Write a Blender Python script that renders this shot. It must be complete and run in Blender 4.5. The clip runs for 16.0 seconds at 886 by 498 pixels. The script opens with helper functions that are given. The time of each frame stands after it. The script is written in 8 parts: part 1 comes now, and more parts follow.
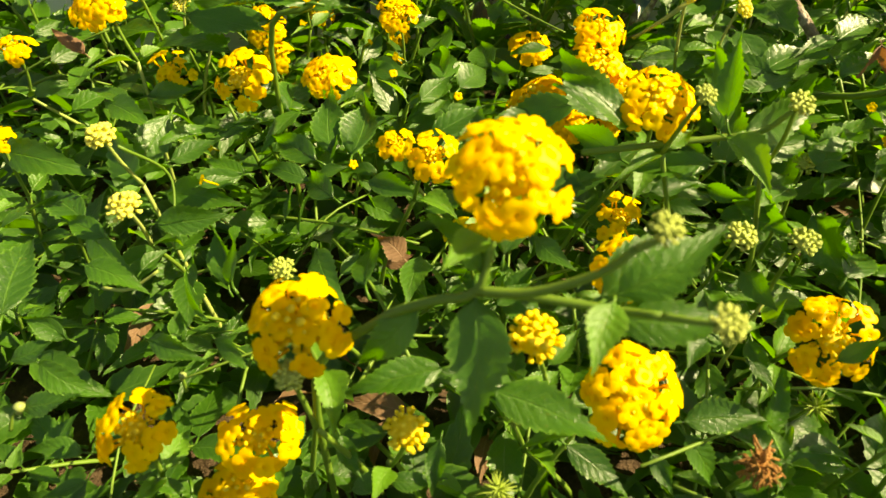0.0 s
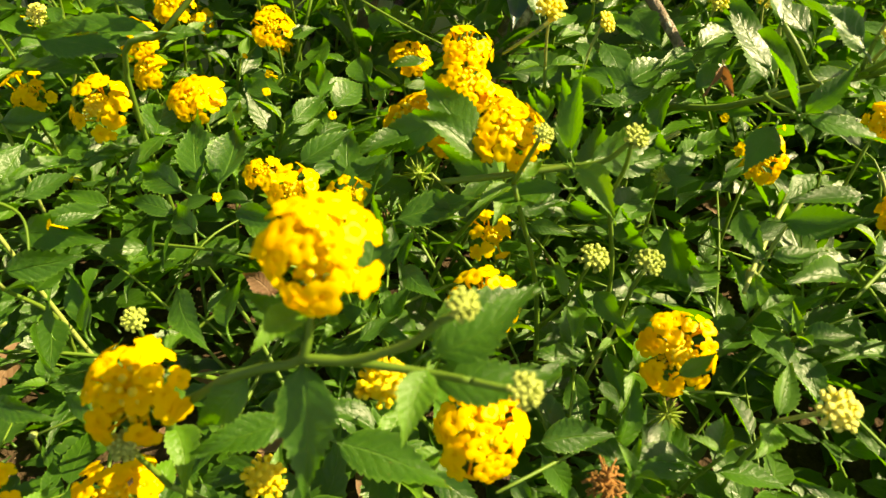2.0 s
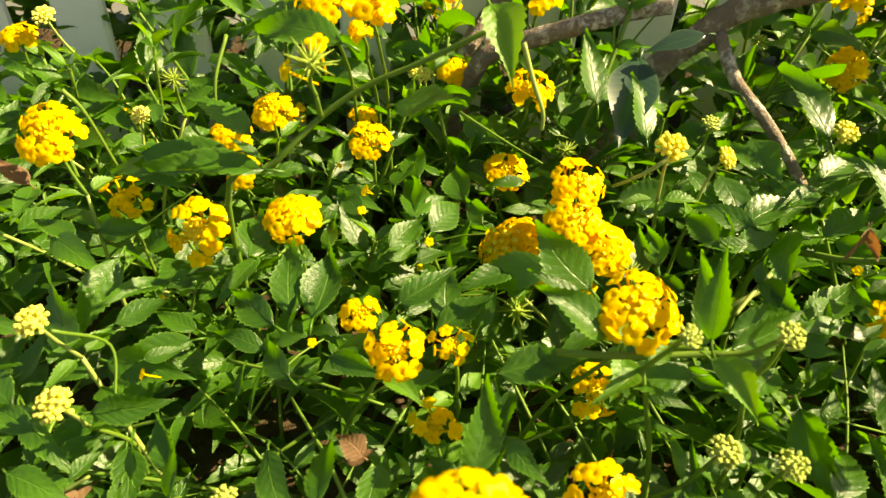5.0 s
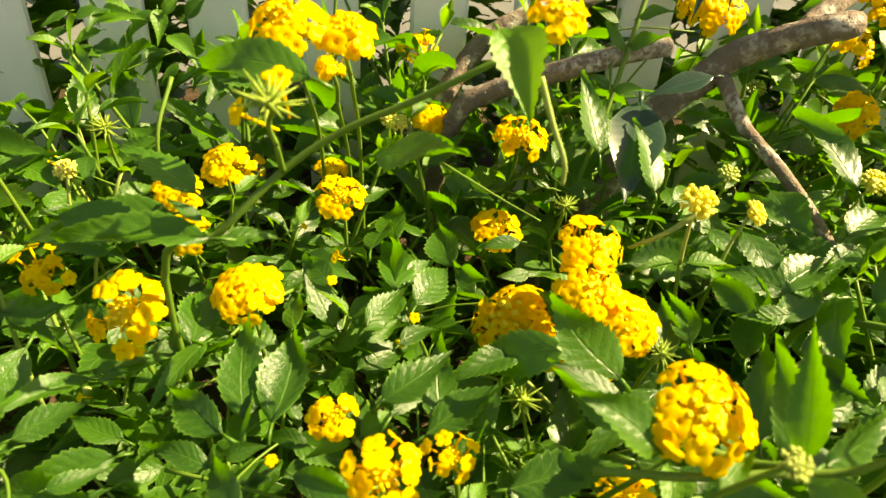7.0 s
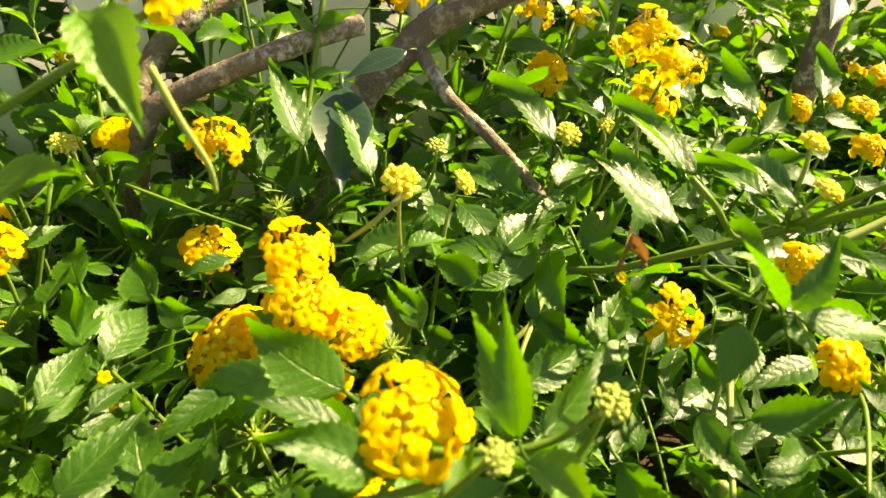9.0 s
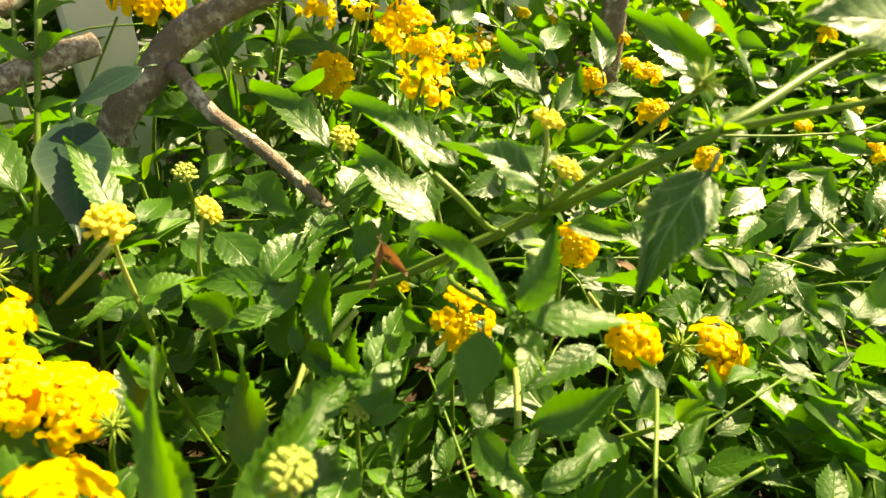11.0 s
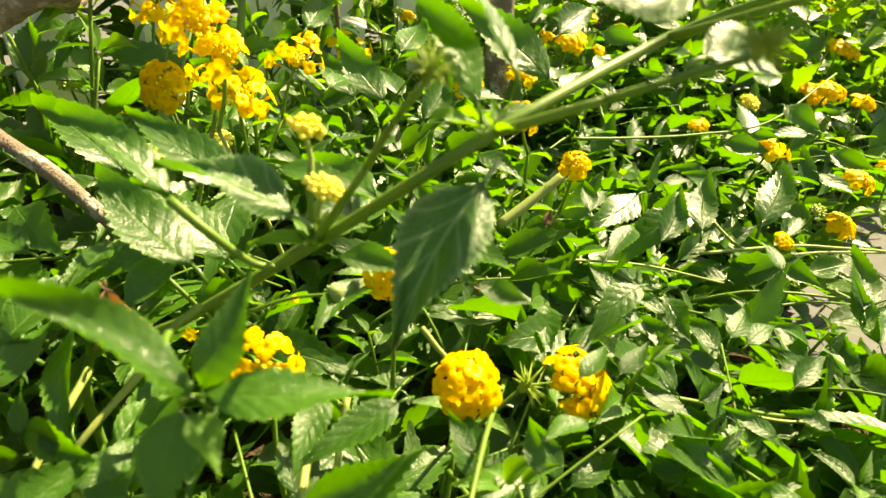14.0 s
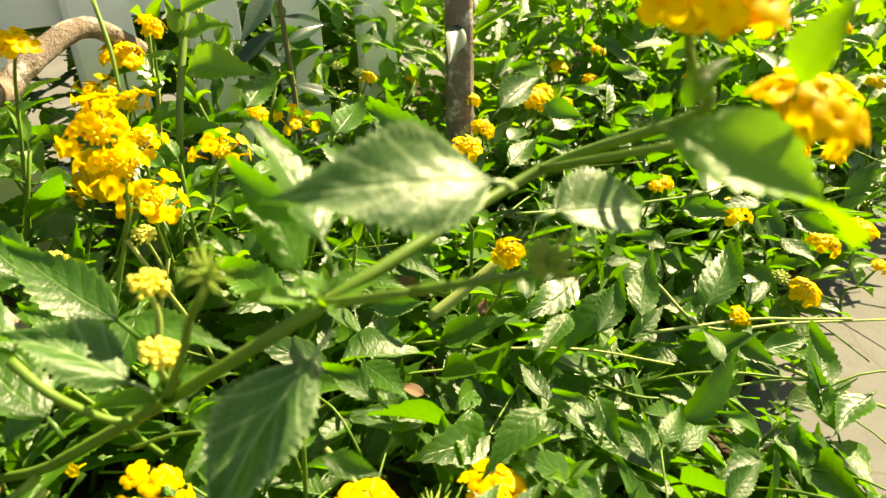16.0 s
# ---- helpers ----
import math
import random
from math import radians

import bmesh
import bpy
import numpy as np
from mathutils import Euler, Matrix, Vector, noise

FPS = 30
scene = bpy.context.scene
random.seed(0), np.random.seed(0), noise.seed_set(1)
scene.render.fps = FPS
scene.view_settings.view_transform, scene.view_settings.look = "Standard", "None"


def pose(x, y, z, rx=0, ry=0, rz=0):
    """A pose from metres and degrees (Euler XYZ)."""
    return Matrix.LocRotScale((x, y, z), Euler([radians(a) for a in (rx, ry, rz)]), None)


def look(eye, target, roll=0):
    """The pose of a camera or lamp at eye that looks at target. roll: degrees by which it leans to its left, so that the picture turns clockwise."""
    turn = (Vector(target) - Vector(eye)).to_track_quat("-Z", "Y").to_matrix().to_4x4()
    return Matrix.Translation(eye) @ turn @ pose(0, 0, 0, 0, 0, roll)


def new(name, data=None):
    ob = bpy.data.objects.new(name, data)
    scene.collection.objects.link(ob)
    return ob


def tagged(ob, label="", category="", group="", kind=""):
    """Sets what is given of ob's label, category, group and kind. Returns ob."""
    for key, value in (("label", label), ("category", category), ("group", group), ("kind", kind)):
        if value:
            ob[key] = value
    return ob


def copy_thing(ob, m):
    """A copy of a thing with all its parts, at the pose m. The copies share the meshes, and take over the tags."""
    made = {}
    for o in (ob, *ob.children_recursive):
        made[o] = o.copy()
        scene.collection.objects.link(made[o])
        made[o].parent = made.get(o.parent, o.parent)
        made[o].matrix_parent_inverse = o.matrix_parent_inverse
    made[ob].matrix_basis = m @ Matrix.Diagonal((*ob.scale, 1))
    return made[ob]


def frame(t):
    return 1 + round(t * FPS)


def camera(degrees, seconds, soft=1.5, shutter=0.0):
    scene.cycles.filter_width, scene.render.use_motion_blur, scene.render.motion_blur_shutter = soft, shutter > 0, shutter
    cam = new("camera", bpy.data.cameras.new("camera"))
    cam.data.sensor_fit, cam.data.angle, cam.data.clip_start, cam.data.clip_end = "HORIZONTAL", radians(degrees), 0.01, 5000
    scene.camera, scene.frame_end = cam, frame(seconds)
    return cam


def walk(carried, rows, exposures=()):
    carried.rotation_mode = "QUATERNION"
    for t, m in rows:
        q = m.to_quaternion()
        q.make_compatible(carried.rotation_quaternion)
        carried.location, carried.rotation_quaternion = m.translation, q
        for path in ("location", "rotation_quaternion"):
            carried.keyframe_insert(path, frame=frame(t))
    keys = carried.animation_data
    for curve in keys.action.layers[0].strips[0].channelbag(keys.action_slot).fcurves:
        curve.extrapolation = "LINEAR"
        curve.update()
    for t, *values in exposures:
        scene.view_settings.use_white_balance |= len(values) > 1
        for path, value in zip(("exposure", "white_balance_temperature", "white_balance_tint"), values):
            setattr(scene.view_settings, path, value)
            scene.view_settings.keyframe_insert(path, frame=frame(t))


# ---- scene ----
# camera: a phone carried slowly over a low flowering shrub; focus on the middle of the bed
cam = camera(68.5, 16.0, soft=1.5)
cam.data.dof.use_dof, cam.data.dof.focus_distance, cam.data.dof.aperture_fstop = True, 0.42, 16.0
METRES, EYE, TILT, LEAN, TURN = 0.45, 0.30, -39.0, 0.0, 0.0
ROWS = [
    (0.0, 0.0, 0.0, 0.0, 0.0, 0.0, -0.0),
    (0.5, 0.019, -0.0152, 0.0245, -1.46, -0.42, 0.37),
    (1.0, 0.0386, -0.0148, 0.0377, -3.46, -1.01, 0.92),
    (1.5, 0.0593, -0.0106, 0.0416, -4.78, -1.89, 2.29),
    (2.0, 0.0674, -0.0091, 0.0514, -6.08, -2.06, 2.55),
    (2.5, 0.0747, 0.0025, 0.0651, -6.24, -2.25, 1.86),
    (3.0, 0.0719, 0.0128, 0.0908, -5.71, -2.06, 1.03),
    (3.5, 0.056, 0.0252, 0.11, -4.92, -1.57, 0.19),
    (4.0, 0.0413, 0.031, 0.1308, -3.4, -0.85, -0.27),
    (4.5, 0.0223, 0.0277, 0.1545, -2.84, -0.1, -0.58),
    (5.0, 0.0114, 0.0457, 0.1711, -1.88, 1.64, -1.1),
    (7.5, -0.0114, 0.2076, 0.2082, -8.06, 6.42, 1.25),
    (8.0, 0.0321, 0.2234, 0.2137, -15.22, 5.61, 6.49),
    (8.5, 0.049, 0.2262, 0.2126, -18.99, 4.69, 9.49),
    (9.0, 0.0812, 0.2261, 0.2096, -22.58, 3.53, 13.32),
    (9.5, 0.1193, 0.2234, 0.207, -26.2, 3.66, 16.61),
    (10.0, 0.1603, 0.2248, 0.2046, -29.06, 2.85, 19.25),
    (12.5, 0.3141, 0.2327, 0.1622, -34.06, -0.9, 24.38),
    (13.0, 0.3467, 0.2386, 0.1559, -35.35, -0.96, 24.66),
    (13.5, 0.373, 0.247, 0.1423, -36.13, -1.22, 24.85),
    (14.0, 0.395, 0.24, 0.1484, -35.88, 0.27, 25.39),
    (14.5, 0.4204, 0.2386, 0.1427, -36.4, 0.68, 25.85),
    (15.0, 0.4481, 0.2341, 0.1458, -36.66, 1.63, 26.42),
    (15.5, 0.4821, 0.2126, 0.1549, -35.48, 2.12, 26.56),
    (16.0, 0.5106, 0.1864, 0.1798, -34.49, 2.76, 26.7),
]
walk(cam, [(t, pose(0, 0, EYE, TILT, LEAN, TURN) @ pose(METRES * x, METRES * y, METRES * z, 90 + pitch, roll, yaw)) for t, x, y, z, yaw, pitch, roll in ROWS],
     exposures=[(0.0, 1.44, 11000, 4), (5.0, 1.56, 10900, 4), (7.5, 1.72, 11300, 4), (10.0, 1.84, 11100, 4), (12.5, 1.82, 10600, 4), (16.0, 1.84, 10200, 4)])

# ---- world and sun ----
SUN_DIR = Vector((0.77, 0.03, 0.73)).normalized()      # from the place towards the sun
world = bpy.data.worlds.new("world")
scene.world = world
world.use_nodes = True
wn = world.node_tree
sky = wn.nodes.new("ShaderNodeTexSky")
sky.sky_type, sky.sun_disc = "NISHITA", False
sky.sun_elevation = math.asin(SUN_DIR.z)
sky.sun_rotation = math.atan2(SUN_DIR.x, SUN_DIR.y)
wn.links.new(sky.outputs[0], wn.nodes["Background"].inputs[0])
wn.nodes["Background"].inputs[1].default_value = 0.058
sun_data = bpy.data.lights.new("sun", "SUN")
sun_data.energy, sun_data.angle, sun_data.color = 5.0, radians(0.6), (1.0, 0.93, 0.78)
sun = new("sun", sun_data)
sun.matrix_world = look(SUN_DIR * 3, (0, 0, 0))


# ---- materials ----
class Mat:
    """A small helper round one node material."""

    def __init__(self, name):
        self.m = bpy.data.materials.new(name)
        self.m.use_nodes = True
        self.t = self.m.node_tree
        self.out = self.t.nodes["Material Output"]
        self.p = self.t.nodes["Principled BSDF"]

    def add(self, kind, **props):
        n = self.t.nodes.new(kind)
        for k, v in props.items():
            setattr(n, k, v)
        return n

    def put(self, value, socket):
        if hasattr(value, "is_output"):
            self.t.links.new(value, socket)
        else:
            socket.default_value = value

    def math(self, op, a, b=0.0, c=0.0, clamp=False):
        n = self.add("ShaderNodeMath", operation=op, use_clamp=clamp)
        for s, v in zip(n.inputs, (a, b, c)):
            self.put(v, s)
        return n.outputs[0]

    def mix(self, f, a, b, blend="MIX"):
        n = self.add("ShaderNodeMix", data_type="RGBA", blend_type=blend)
        self.put(f, n.inputs[0]), self.put(a, n.inputs[6]), self.put(b, n.inputs[7])
        return n.outputs[2]

    def ramp(self, f, *stops):
        n = self.add("ShaderNodeValToRGB")
        e = n.color_ramp.elements
        while len(e) < len(stops):
            e.new(0.5)
        for el, (pos, col) in zip(e, stops):
            el.position, el.color = pos, col
        self.put(f, n.inputs[0])
        return n.outputs[0]

    def noise(self, scale, detail=3.0, coords=None, rough=0.5):
        n = self.add("ShaderNodeTexNoise")
        n.inputs["Scale"].default_value, n.inputs["Detail"].default_value, n.inputs["Roughness"].default_value = scale, detail, rough
        self.put(coords if coords is not None else self.coord("Object"), n.inputs["Vector"])
        return n.outputs["Fac"]

    def coord(self, which):
        return self.add("ShaderNodeTexCoord").outputs[which]

    def bump(self, height, strength, distance, normal=None):
        n = self.add("ShaderNodeBump")
        n.inputs["Strength"].default_value, n.inputs["Distance"].default_value = strength, distance
        self.put(height, n.inputs["Height"])
        if normal is not None:
            self.put(normal, n.inputs["Normal"])
        return n.outputs[0]

    def thin(self, colour, share):
        """Lets light through the sheet: mixes a translucent share into the surface."""
        tr = self.add("ShaderNodeBsdfTranslucent")
        self.put(colour, tr.inputs[0])
        mx = self.add("ShaderNodeMixShader")
        mx.inputs[0].default_value = share
        self.t.links.new(self.p.outputs[0], mx.inputs[1])
        self.t.links.new(tr.outputs[0], mx.inputs[2])
        self.t.links.new(mx.outputs[0], self.out.inputs[0])

    def set(self, colour=None, rough=None, spec=None, normal=None, metal=None):
        for key, v in (("Base Color", colour), ("Roughness", rough), ("Specular IOR Level", spec), ("Normal", normal), ("Metallic", metal)):
            if v is not None:
                self.put(v, self.p.inputs[key])
        return self.m


def leaf_material(name, deep, fresh, vein, through_colour, share, joined=False, rough=0.39, veins=8.0, relief=1.0, bold=0.50, thick=11.0):
    """A leaf: pale midrib and curved side veins with quilted fields between them, spots and an uneven gloss."""
    m = Mat(name)
    sep = m.add("ShaderNodeSeparateXYZ")
    m.t.links.new(m.coord("UV"), sep.inputs[0])
    a = m.math("MULTIPLY", m.math("ABSOLUTE", m.math("SUBTRACT", sep.outputs[0], 0.5)), 2.0)
    v = sep.outputs[1]
    if joined:
        rnd = m.add("ShaderNodeNewGeometry").outputs["Random Per Island"]
    else:
        rnd = m.add("ShaderNodeObjectInfo").outputs["Random"]
    phase = m.math("SUBTRACT", m.math("MULTIPLY", v, veins), m.math("MULTIPLY", m.math("POWER", a, 0.75), 1.7))
    field = m.math("PINGPONG", phase, 0.5)                       # 0 on a vein, 0.5 half-way to the next
    side = m.math("SUBTRACT", 1.0, m.math("MULTIPLY", field, thick), clamp=True)
    mid = m.math("SUBTRACT", 1.0, m.math("MULTIPLY", a, 15.0), clamp=True)
    lines = m.math("MAXIMUM", m.math("MULTIPLY", side, 0.62), mid)
    ob = m.coord("Object")
    grain = m.noise(420.0 if joined else 9.0, 4.0, ob)
    blotch = m.noise(40.0 if joined else 1.6, 2.0, ob)
    tone = m.math("ADD", m.math("MULTIPLY", rnd, 0.75), m.math("MULTIPLY", blotch, 0.35), clamp=True)
    base = m.mix(tone, (*deep, 1), (*fresh, 1))
    base = m.mix(m.math("MULTIPLY", grain, 0.35), base, (deep[0] * 0.55, deep[1] * 0.55, deep[2] * 0.6, 1))
    speck = m.math("GREATER_THAN", m.noise(900.0 if joined else 21.0, 2.0, ob), 0.73)
    base = m.mix(m.math("MULTIPLY", speck, 0.35), base, (0.22, 0.19, 0.05, 1))
    base = m.mix(m.math("MULTIPLY", lines, bold), base, (*vein, 1))
    rim = m.ramp(a, (0.86, (0, 0, 0, 1)), (0.97, (1, 1, 1, 1)))
    base = m.mix(m.math("MULTIPLY", rim, 0.42), base, (*vein, 1))
    net = m.add("ShaderNodeTexVoronoi", feature="DISTANCE_TO_EDGE")
    stretch = m.add("ShaderNodeMapping")
    stretch.inputs["Scale"].default_value = (14.0, 32.0, 1.0)
    m.t.links.new(m.coord("UV"), stretch.inputs[0])
    m.t.links.new(stretch.outputs[0], net.inputs["Vector"])
    net.inputs["Scale"].default_value = 1.0
    cells = m.math("MINIMUM", m.math("MULTIPLY", net.outputs["Distance"], 3.0), 0.7)
    base = m.mix(m.math("MULTIPLY", m.math("SUBTRACT", 0.7, cells), 0.16 * relief), base, (*vein, 1))
    height = m.math("ADD", m.math("ADD", m.math("MULTIPLY", m.math("POWER", field, 0.6), 0.34), m.math("MULTIPLY", cells, 0.12 * relief)), m.math("MULTIPLY", grain, 0.05))
    height = m.math("SUBTRACT", height, m.math("MULTIPLY", mid, 0.32))
    wide = m.add("ShaderNodeMapping")
    wide.inputs["Scale"].default_value = (1.0, 2.2, 1.0)
    m.t.links.new(m.coord("UV"), wide.inputs[0])
    swell = m.noise(7.0, 3.0, wide.outputs[0], 0.55)
    height = m.math("ADD", height, m.math("MULTIPLY", swell, 0.42 * relief))
    fade = m.ramp(m.noise(3.0, 4.0, ob if not joined else wide.outputs[0], 0.65), (0.56, (0, 0, 0, 1)), (0.70, (1, 1, 1, 1)))
    base = m.mix(m.math("MULTIPLY", fade, 0.12), base, (*vein, 1))
    normal = m.bump(height, 0.80 * relief, 0.0008)
    gloss = m.math("ADD", rough - 0.06, m.math("MULTIPLY", blotch, 0.18))
    m.set(base, gloss, 0.52, normal)
    m.thin(m.mix(m.math("MULTIPLY", lines, 0.35), (*through_colour, 1), (*deep, 1)), share)
    return m.m


LEAF = leaf_material("lantana_leaf", (0.009, 0.047, 0.006), (0.046, 0.150, 0.011), (0.14, 0.31, 0.04), (0.18, 0.56, 0.010), 0.28, rough=0.345, bold=0.36)
LEAF_STUFF = leaf_material("lantana_leaf_mass", (0.008, 0.041, 0.006), (0.040, 0.130, 0.011), (0.13, 0.28, 0.04), (0.18, 0.52, 0.010), 0.28, joined=True, rough=0.345, bold=0.36)
# far leaves: paler copy of the leaf mass, backlit glow mixed into its colours
LEAF_FAR = leaf_material("backlit_leaf_mass", (0.014, 0.075, 0.007), (0.070, 0.205, 0.011), (0.19, 0.34, 0.06), (0.30, 0.66, 0.02), 0.33, joined=True, bold=0.36)
LEAF_NEW = leaf_material("lantana_young_leaf", (0.040, 0.150, 0.012), (0.095, 0.255, 0.018), (0.24, 0.42, 0.07), (0.30, 0.64, 0.02), 0.34, bold=0.38)
LEAF_BOLD = leaf_material("lantana_large_leaf", (0.014, 0.072, 0.010), (0.034, 0.126, 0.014), (0.34, 0.48, 0.22), (0.16, 0.46, 0.02), 0.22, veins=5.0, relief=1.0, bold=0.72, thick=8.0, rough=0.42)
LEAF_DRY = leaf_material("dry_leaf", (0.130, 0.060, 0.025), (0.260, 0.150, 0.075), (0.36, 0.25, 0.14), (0.40, 0.16, 0.04), 0.20, rough=0.7)
LEAF_DARK = leaf_material("tree_leaf", (0.012, 0.040, 0.026), (0.022, 0.062, 0.034), (0.07, 0.13, 0.06), (0.06, 0.16, 0.04), 0.12, rough=0.30, veins=14.0, relief=0.25)


def petal_material():
    m = Mat("lantana_petal")
    sep = m.add("ShaderNodeSeparateXYZ")
    m.t.links.new(m.coord("UV"), sep.inputs[0])
    rnd = m.add("ShaderNodeObjectInfo").outputs["Random"]
    r = sep.outputs[1]                                             # 0 in the throat, 1 at the rim
    col = m.mix(rnd, (0.97, 0.58, 0.003, 1), (0.99, 0.755, 0.006, 1))
    col = m.mix(m.ramp(r, (0.05, (1, 1, 1, 1)), (0.30, (0, 0, 0, 1))), col, (0.78, 0.30, 0.002, 1))
    grain = m.noise(5.0, 3.0)
    col = m.mix(m.math("MULTIPLY", grain, 0.28), col, (0.90, 0.50, 0.003, 1))
    m.set(col, 0.50, 0.3, m.bump(grain, 0.3, 0.0002))
    m.thin((1.0, 0.70, 0.004, 1), 0.48)
    return m.m


def soft_material(name, c1, c2, rough=0.55, share=0.0, scale=60.0, relief=0.5, distance=0.0002, tc=None):
    """Stems, buds and other soft parts: two tones mottled at two scales, and from piece to piece."""
    m = Mat(name)
    n1, n2 = m.noise(scale, 3.0), m.noise(scale * 7, 3.0)
    rnd = m.add("ShaderNodeObjectInfo").outputs["Random"]
    f = m.math("ADD", m.math("MULTIPLY", n1, 0.7), m.math("MULTIPLY", m.math("SUBTRACT", rnd, 0.35), 0.5), clamp=True)
    col = m.mix(f, (*c1, 1), (*c2, 1))
    col = m.mix(m.math("MULTIPLY", n2, 0.25), col, (c1[0] * 0.6, c1[1] * 0.6, c1[2] * 0.6, 1))
    m.set(col, rough, 0.35, m.bump(n2, relief, distance))
    if share:
        m.thin((*(tc or c2), 1), share)
    return m.m


PETAL = petal_material()
BUD_GREEN = soft_material("green_bud", (0.34, 0.46, 0.08), (0.60, 0.66, 0.17), 0.55, 0.15)
BUD_YELLOW = soft_material("yellow_bud", (0.95, 0.82, 0.10), (0.99, 0.93, 0.27), 0.55, 0.30)
BUD_PALE = soft_material("pale_bud", (0.80, 0.77, 0.12), (0.94, 0.89, 0.26), 0.55, 0.15)
BUD_GOLD = soft_material("gold_bud", (0.92, 0.68, 0.03), (0.98, 0.83, 0.09), 0.55, 0.25)
STEM = soft_material("green_stem", (0.10, 0.21, 0.025), (0.20, 0.32, 0.05), 0.5, 0.2)
STEM_PALE = soft_material("pale_stem", (0.22, 0.31, 0.07), (0.38, 0.43, 0.13), 0.55)
STEM_WOOD = soft_material("woody_stem", (0.13, 0.12, 0.05), (0.24, 0.20, 0.09), 0.7)
BRACT = soft_material("bract", (0.24, 0.38, 0.05), (0.44, 0.56, 0.10), 0.5, 0.35)
SPENT = soft_material("withered_flower", (0.13, 0.055, 0.015), (0.42, 0.20, 0.05), 0.8)
FRUIT = soft_material("green_berry", (0.16, 0.24, 0.06), (0.30, 0.36, 0.12), 0.4)


def bark_material():
    m = Mat("grey_bark")
    ob = m.coord("Object")
    big, mid, fine = m.noise(55.0, 4.0, ob, 0.6), m.noise(210.0, 5.0, ob, 0.65), m.noise(900.0, 3.0, ob)
    col = m.ramp(big, (0.30, (0.11, 0.075, 0.055, 1)), (0.50, (0.21, 0.155, 0.115, 1)), (0.64, (0.70, 0.64, 0.55, 1)))
    col = m.mix(m.ramp(mid, (0.40, (1, 1, 1, 1)), (0.52, (0, 0, 0, 1))), col, (0.17, 0.11, 0.08, 1))
    col = m.mix(m.math("MULTIPLY", fine, 0.4), col, (0.40, 0.35, 0.29, 1))
    h = m.math("ADD", m.math("MULTIPLY", mid, 1.0), m.math("MULTIPLY", fine, 0.35))
    return m.set(col, 0.85, 0.2, m.bump(h, 1.0, 0.0030))


def plastic_material():
    m = Mat("white_fence_paint")
    ob = m.coord("Object")
    n1, n2 = m.noise(14.0, 4.0, ob, 0.6), m.noise(120.0, 4.0, ob)
    col = m.mix(m.ramp(n1, (0.45, (0, 0, 0, 1)), (0.75, (0.6, 0.6, 0.6, 1))), (0.86, 0.86, 0.86, 1), (0.70, 0.70, 0.67, 1))
    col = m.mix(m.math("MULTIPLY", n2, 0.2), col, (0.70, 0.70, 0.69, 1))
    return m.set(col, 0.45, 0.4, m.bump(n2, 0.3, 0.0003))


def paving_material():
    m = Mat("pale_concrete")
    ob = m.coord("Object")
    n1, n2, n3 = m.noise(5.0, 5.0, ob, 0.6), m.noise(60.0, 5.0, ob, 0.65), m.noise(420.0, 3.0, ob)
    col = m.ramp(n1, (0.3, (0.095, 0.098, 0.094, 1)), (0.7, (0.150, 0.154, 0.147, 1)))
    col = m.mix(m.ramp(n2, (0.35, (0.8, 0.8, 0.8, 1)), (0.55, (0, 0, 0, 1))), col, (0.11, 0.108, 0.10, 1))
    col = m.mix(m.math("MULTIPLY", n3, 0.35), col, (0.18, 0.184, 0.178, 1))
    crack = m.add("ShaderNodeTexVoronoi", feature="DISTANCE_TO_EDGE")
    crack.inputs["Scale"].default_value = 7.0
    m.t.links.new(ob, crack.inputs["Vector"])
    line = m.ramp(crack.outputs["Distance"], (0.0, (1, 1, 1, 1)), (0.018, (0, 0, 0, 1)))
    col = m.mix(m.math("MULTIPLY", line, 0.5), col, (0.12, 0.11, 0.09, 1))
    h = m.math("SUBTRACT", m.math("ADD", n2, m.math("MULTIPLY", n3, 0.5)), line)
    return m.set(col, 0.9, 0.2, m.bump(h, 0.4, 0.0006))


def soil_material():
    m = Mat("soil")
    ob = m.coord("Object")
    n1, n2, n3 = m.noise(9.0, 4.0, ob), m.noise(90.0, 5.0, ob, 0.7), m.noise(300.0, 4.0, ob, 0.7)
    col = m.ramp(n2, (0.3, (0.035, 0.022, 0.013, 1)), (0.7, (0.12, 0.08, 0.05, 1)))
    col = m.mix(m.math("MULTIPLY", n1, 0.4), col, (0.06, 0.045, 0.02, 1))
    col = m.mix(m.math("GREATER_THAN", n3, 0.66), col, (0.20, 0.14, 0.09, 1))
    return m.set(col, 0.95, 0.1, m.bump(m.math("ADD", n2, n3), 1.0, 0.004))


BARK, PAINT, PAVING, SOIL = bark_material(), plastic_material(), paving_material(), soil_material()


# ---- mesh helpers ----
def mesh_of(name, verts, faces, mat, uvs=None, smooth=True):
    me = bpy.data.meshes.new(name)
    me.from_pydata([tuple(v) for v in verts], [], faces)
    if uvs is not None:
        layer = me.uv_layers.new(name="UVMap")
        idx = np.empty(len(me.loops), dtype=np.int32)
        me.loops.foreach_get("vertex_index", idx)
        layer.data.foreach_set("uv", np.asarray(uvs, dtype=np.float32)[idx].ravel())
    me.materials.append(mat)
    if smooth:
        me.polygons.foreach_set("use_smooth", [True] * len(me.polygons))
    me.update()
    return me


def child(name, mesh, parent, m=None, label=""):
    """One mesh object as a part of a thing or of a part; m is its pose in the parent's space."""
    ob = new(name, mesh)
    ob.parent = parent
    if m is not None:
        ob.matrix_basis = m
    return tagged(ob, label)


def thing(name, at, label, category, group="", mesh=None):
    ob = new(name, mesh)
    ob.matrix_basis = Matrix.Translation(at)
    return tagged(ob, label, category, group)


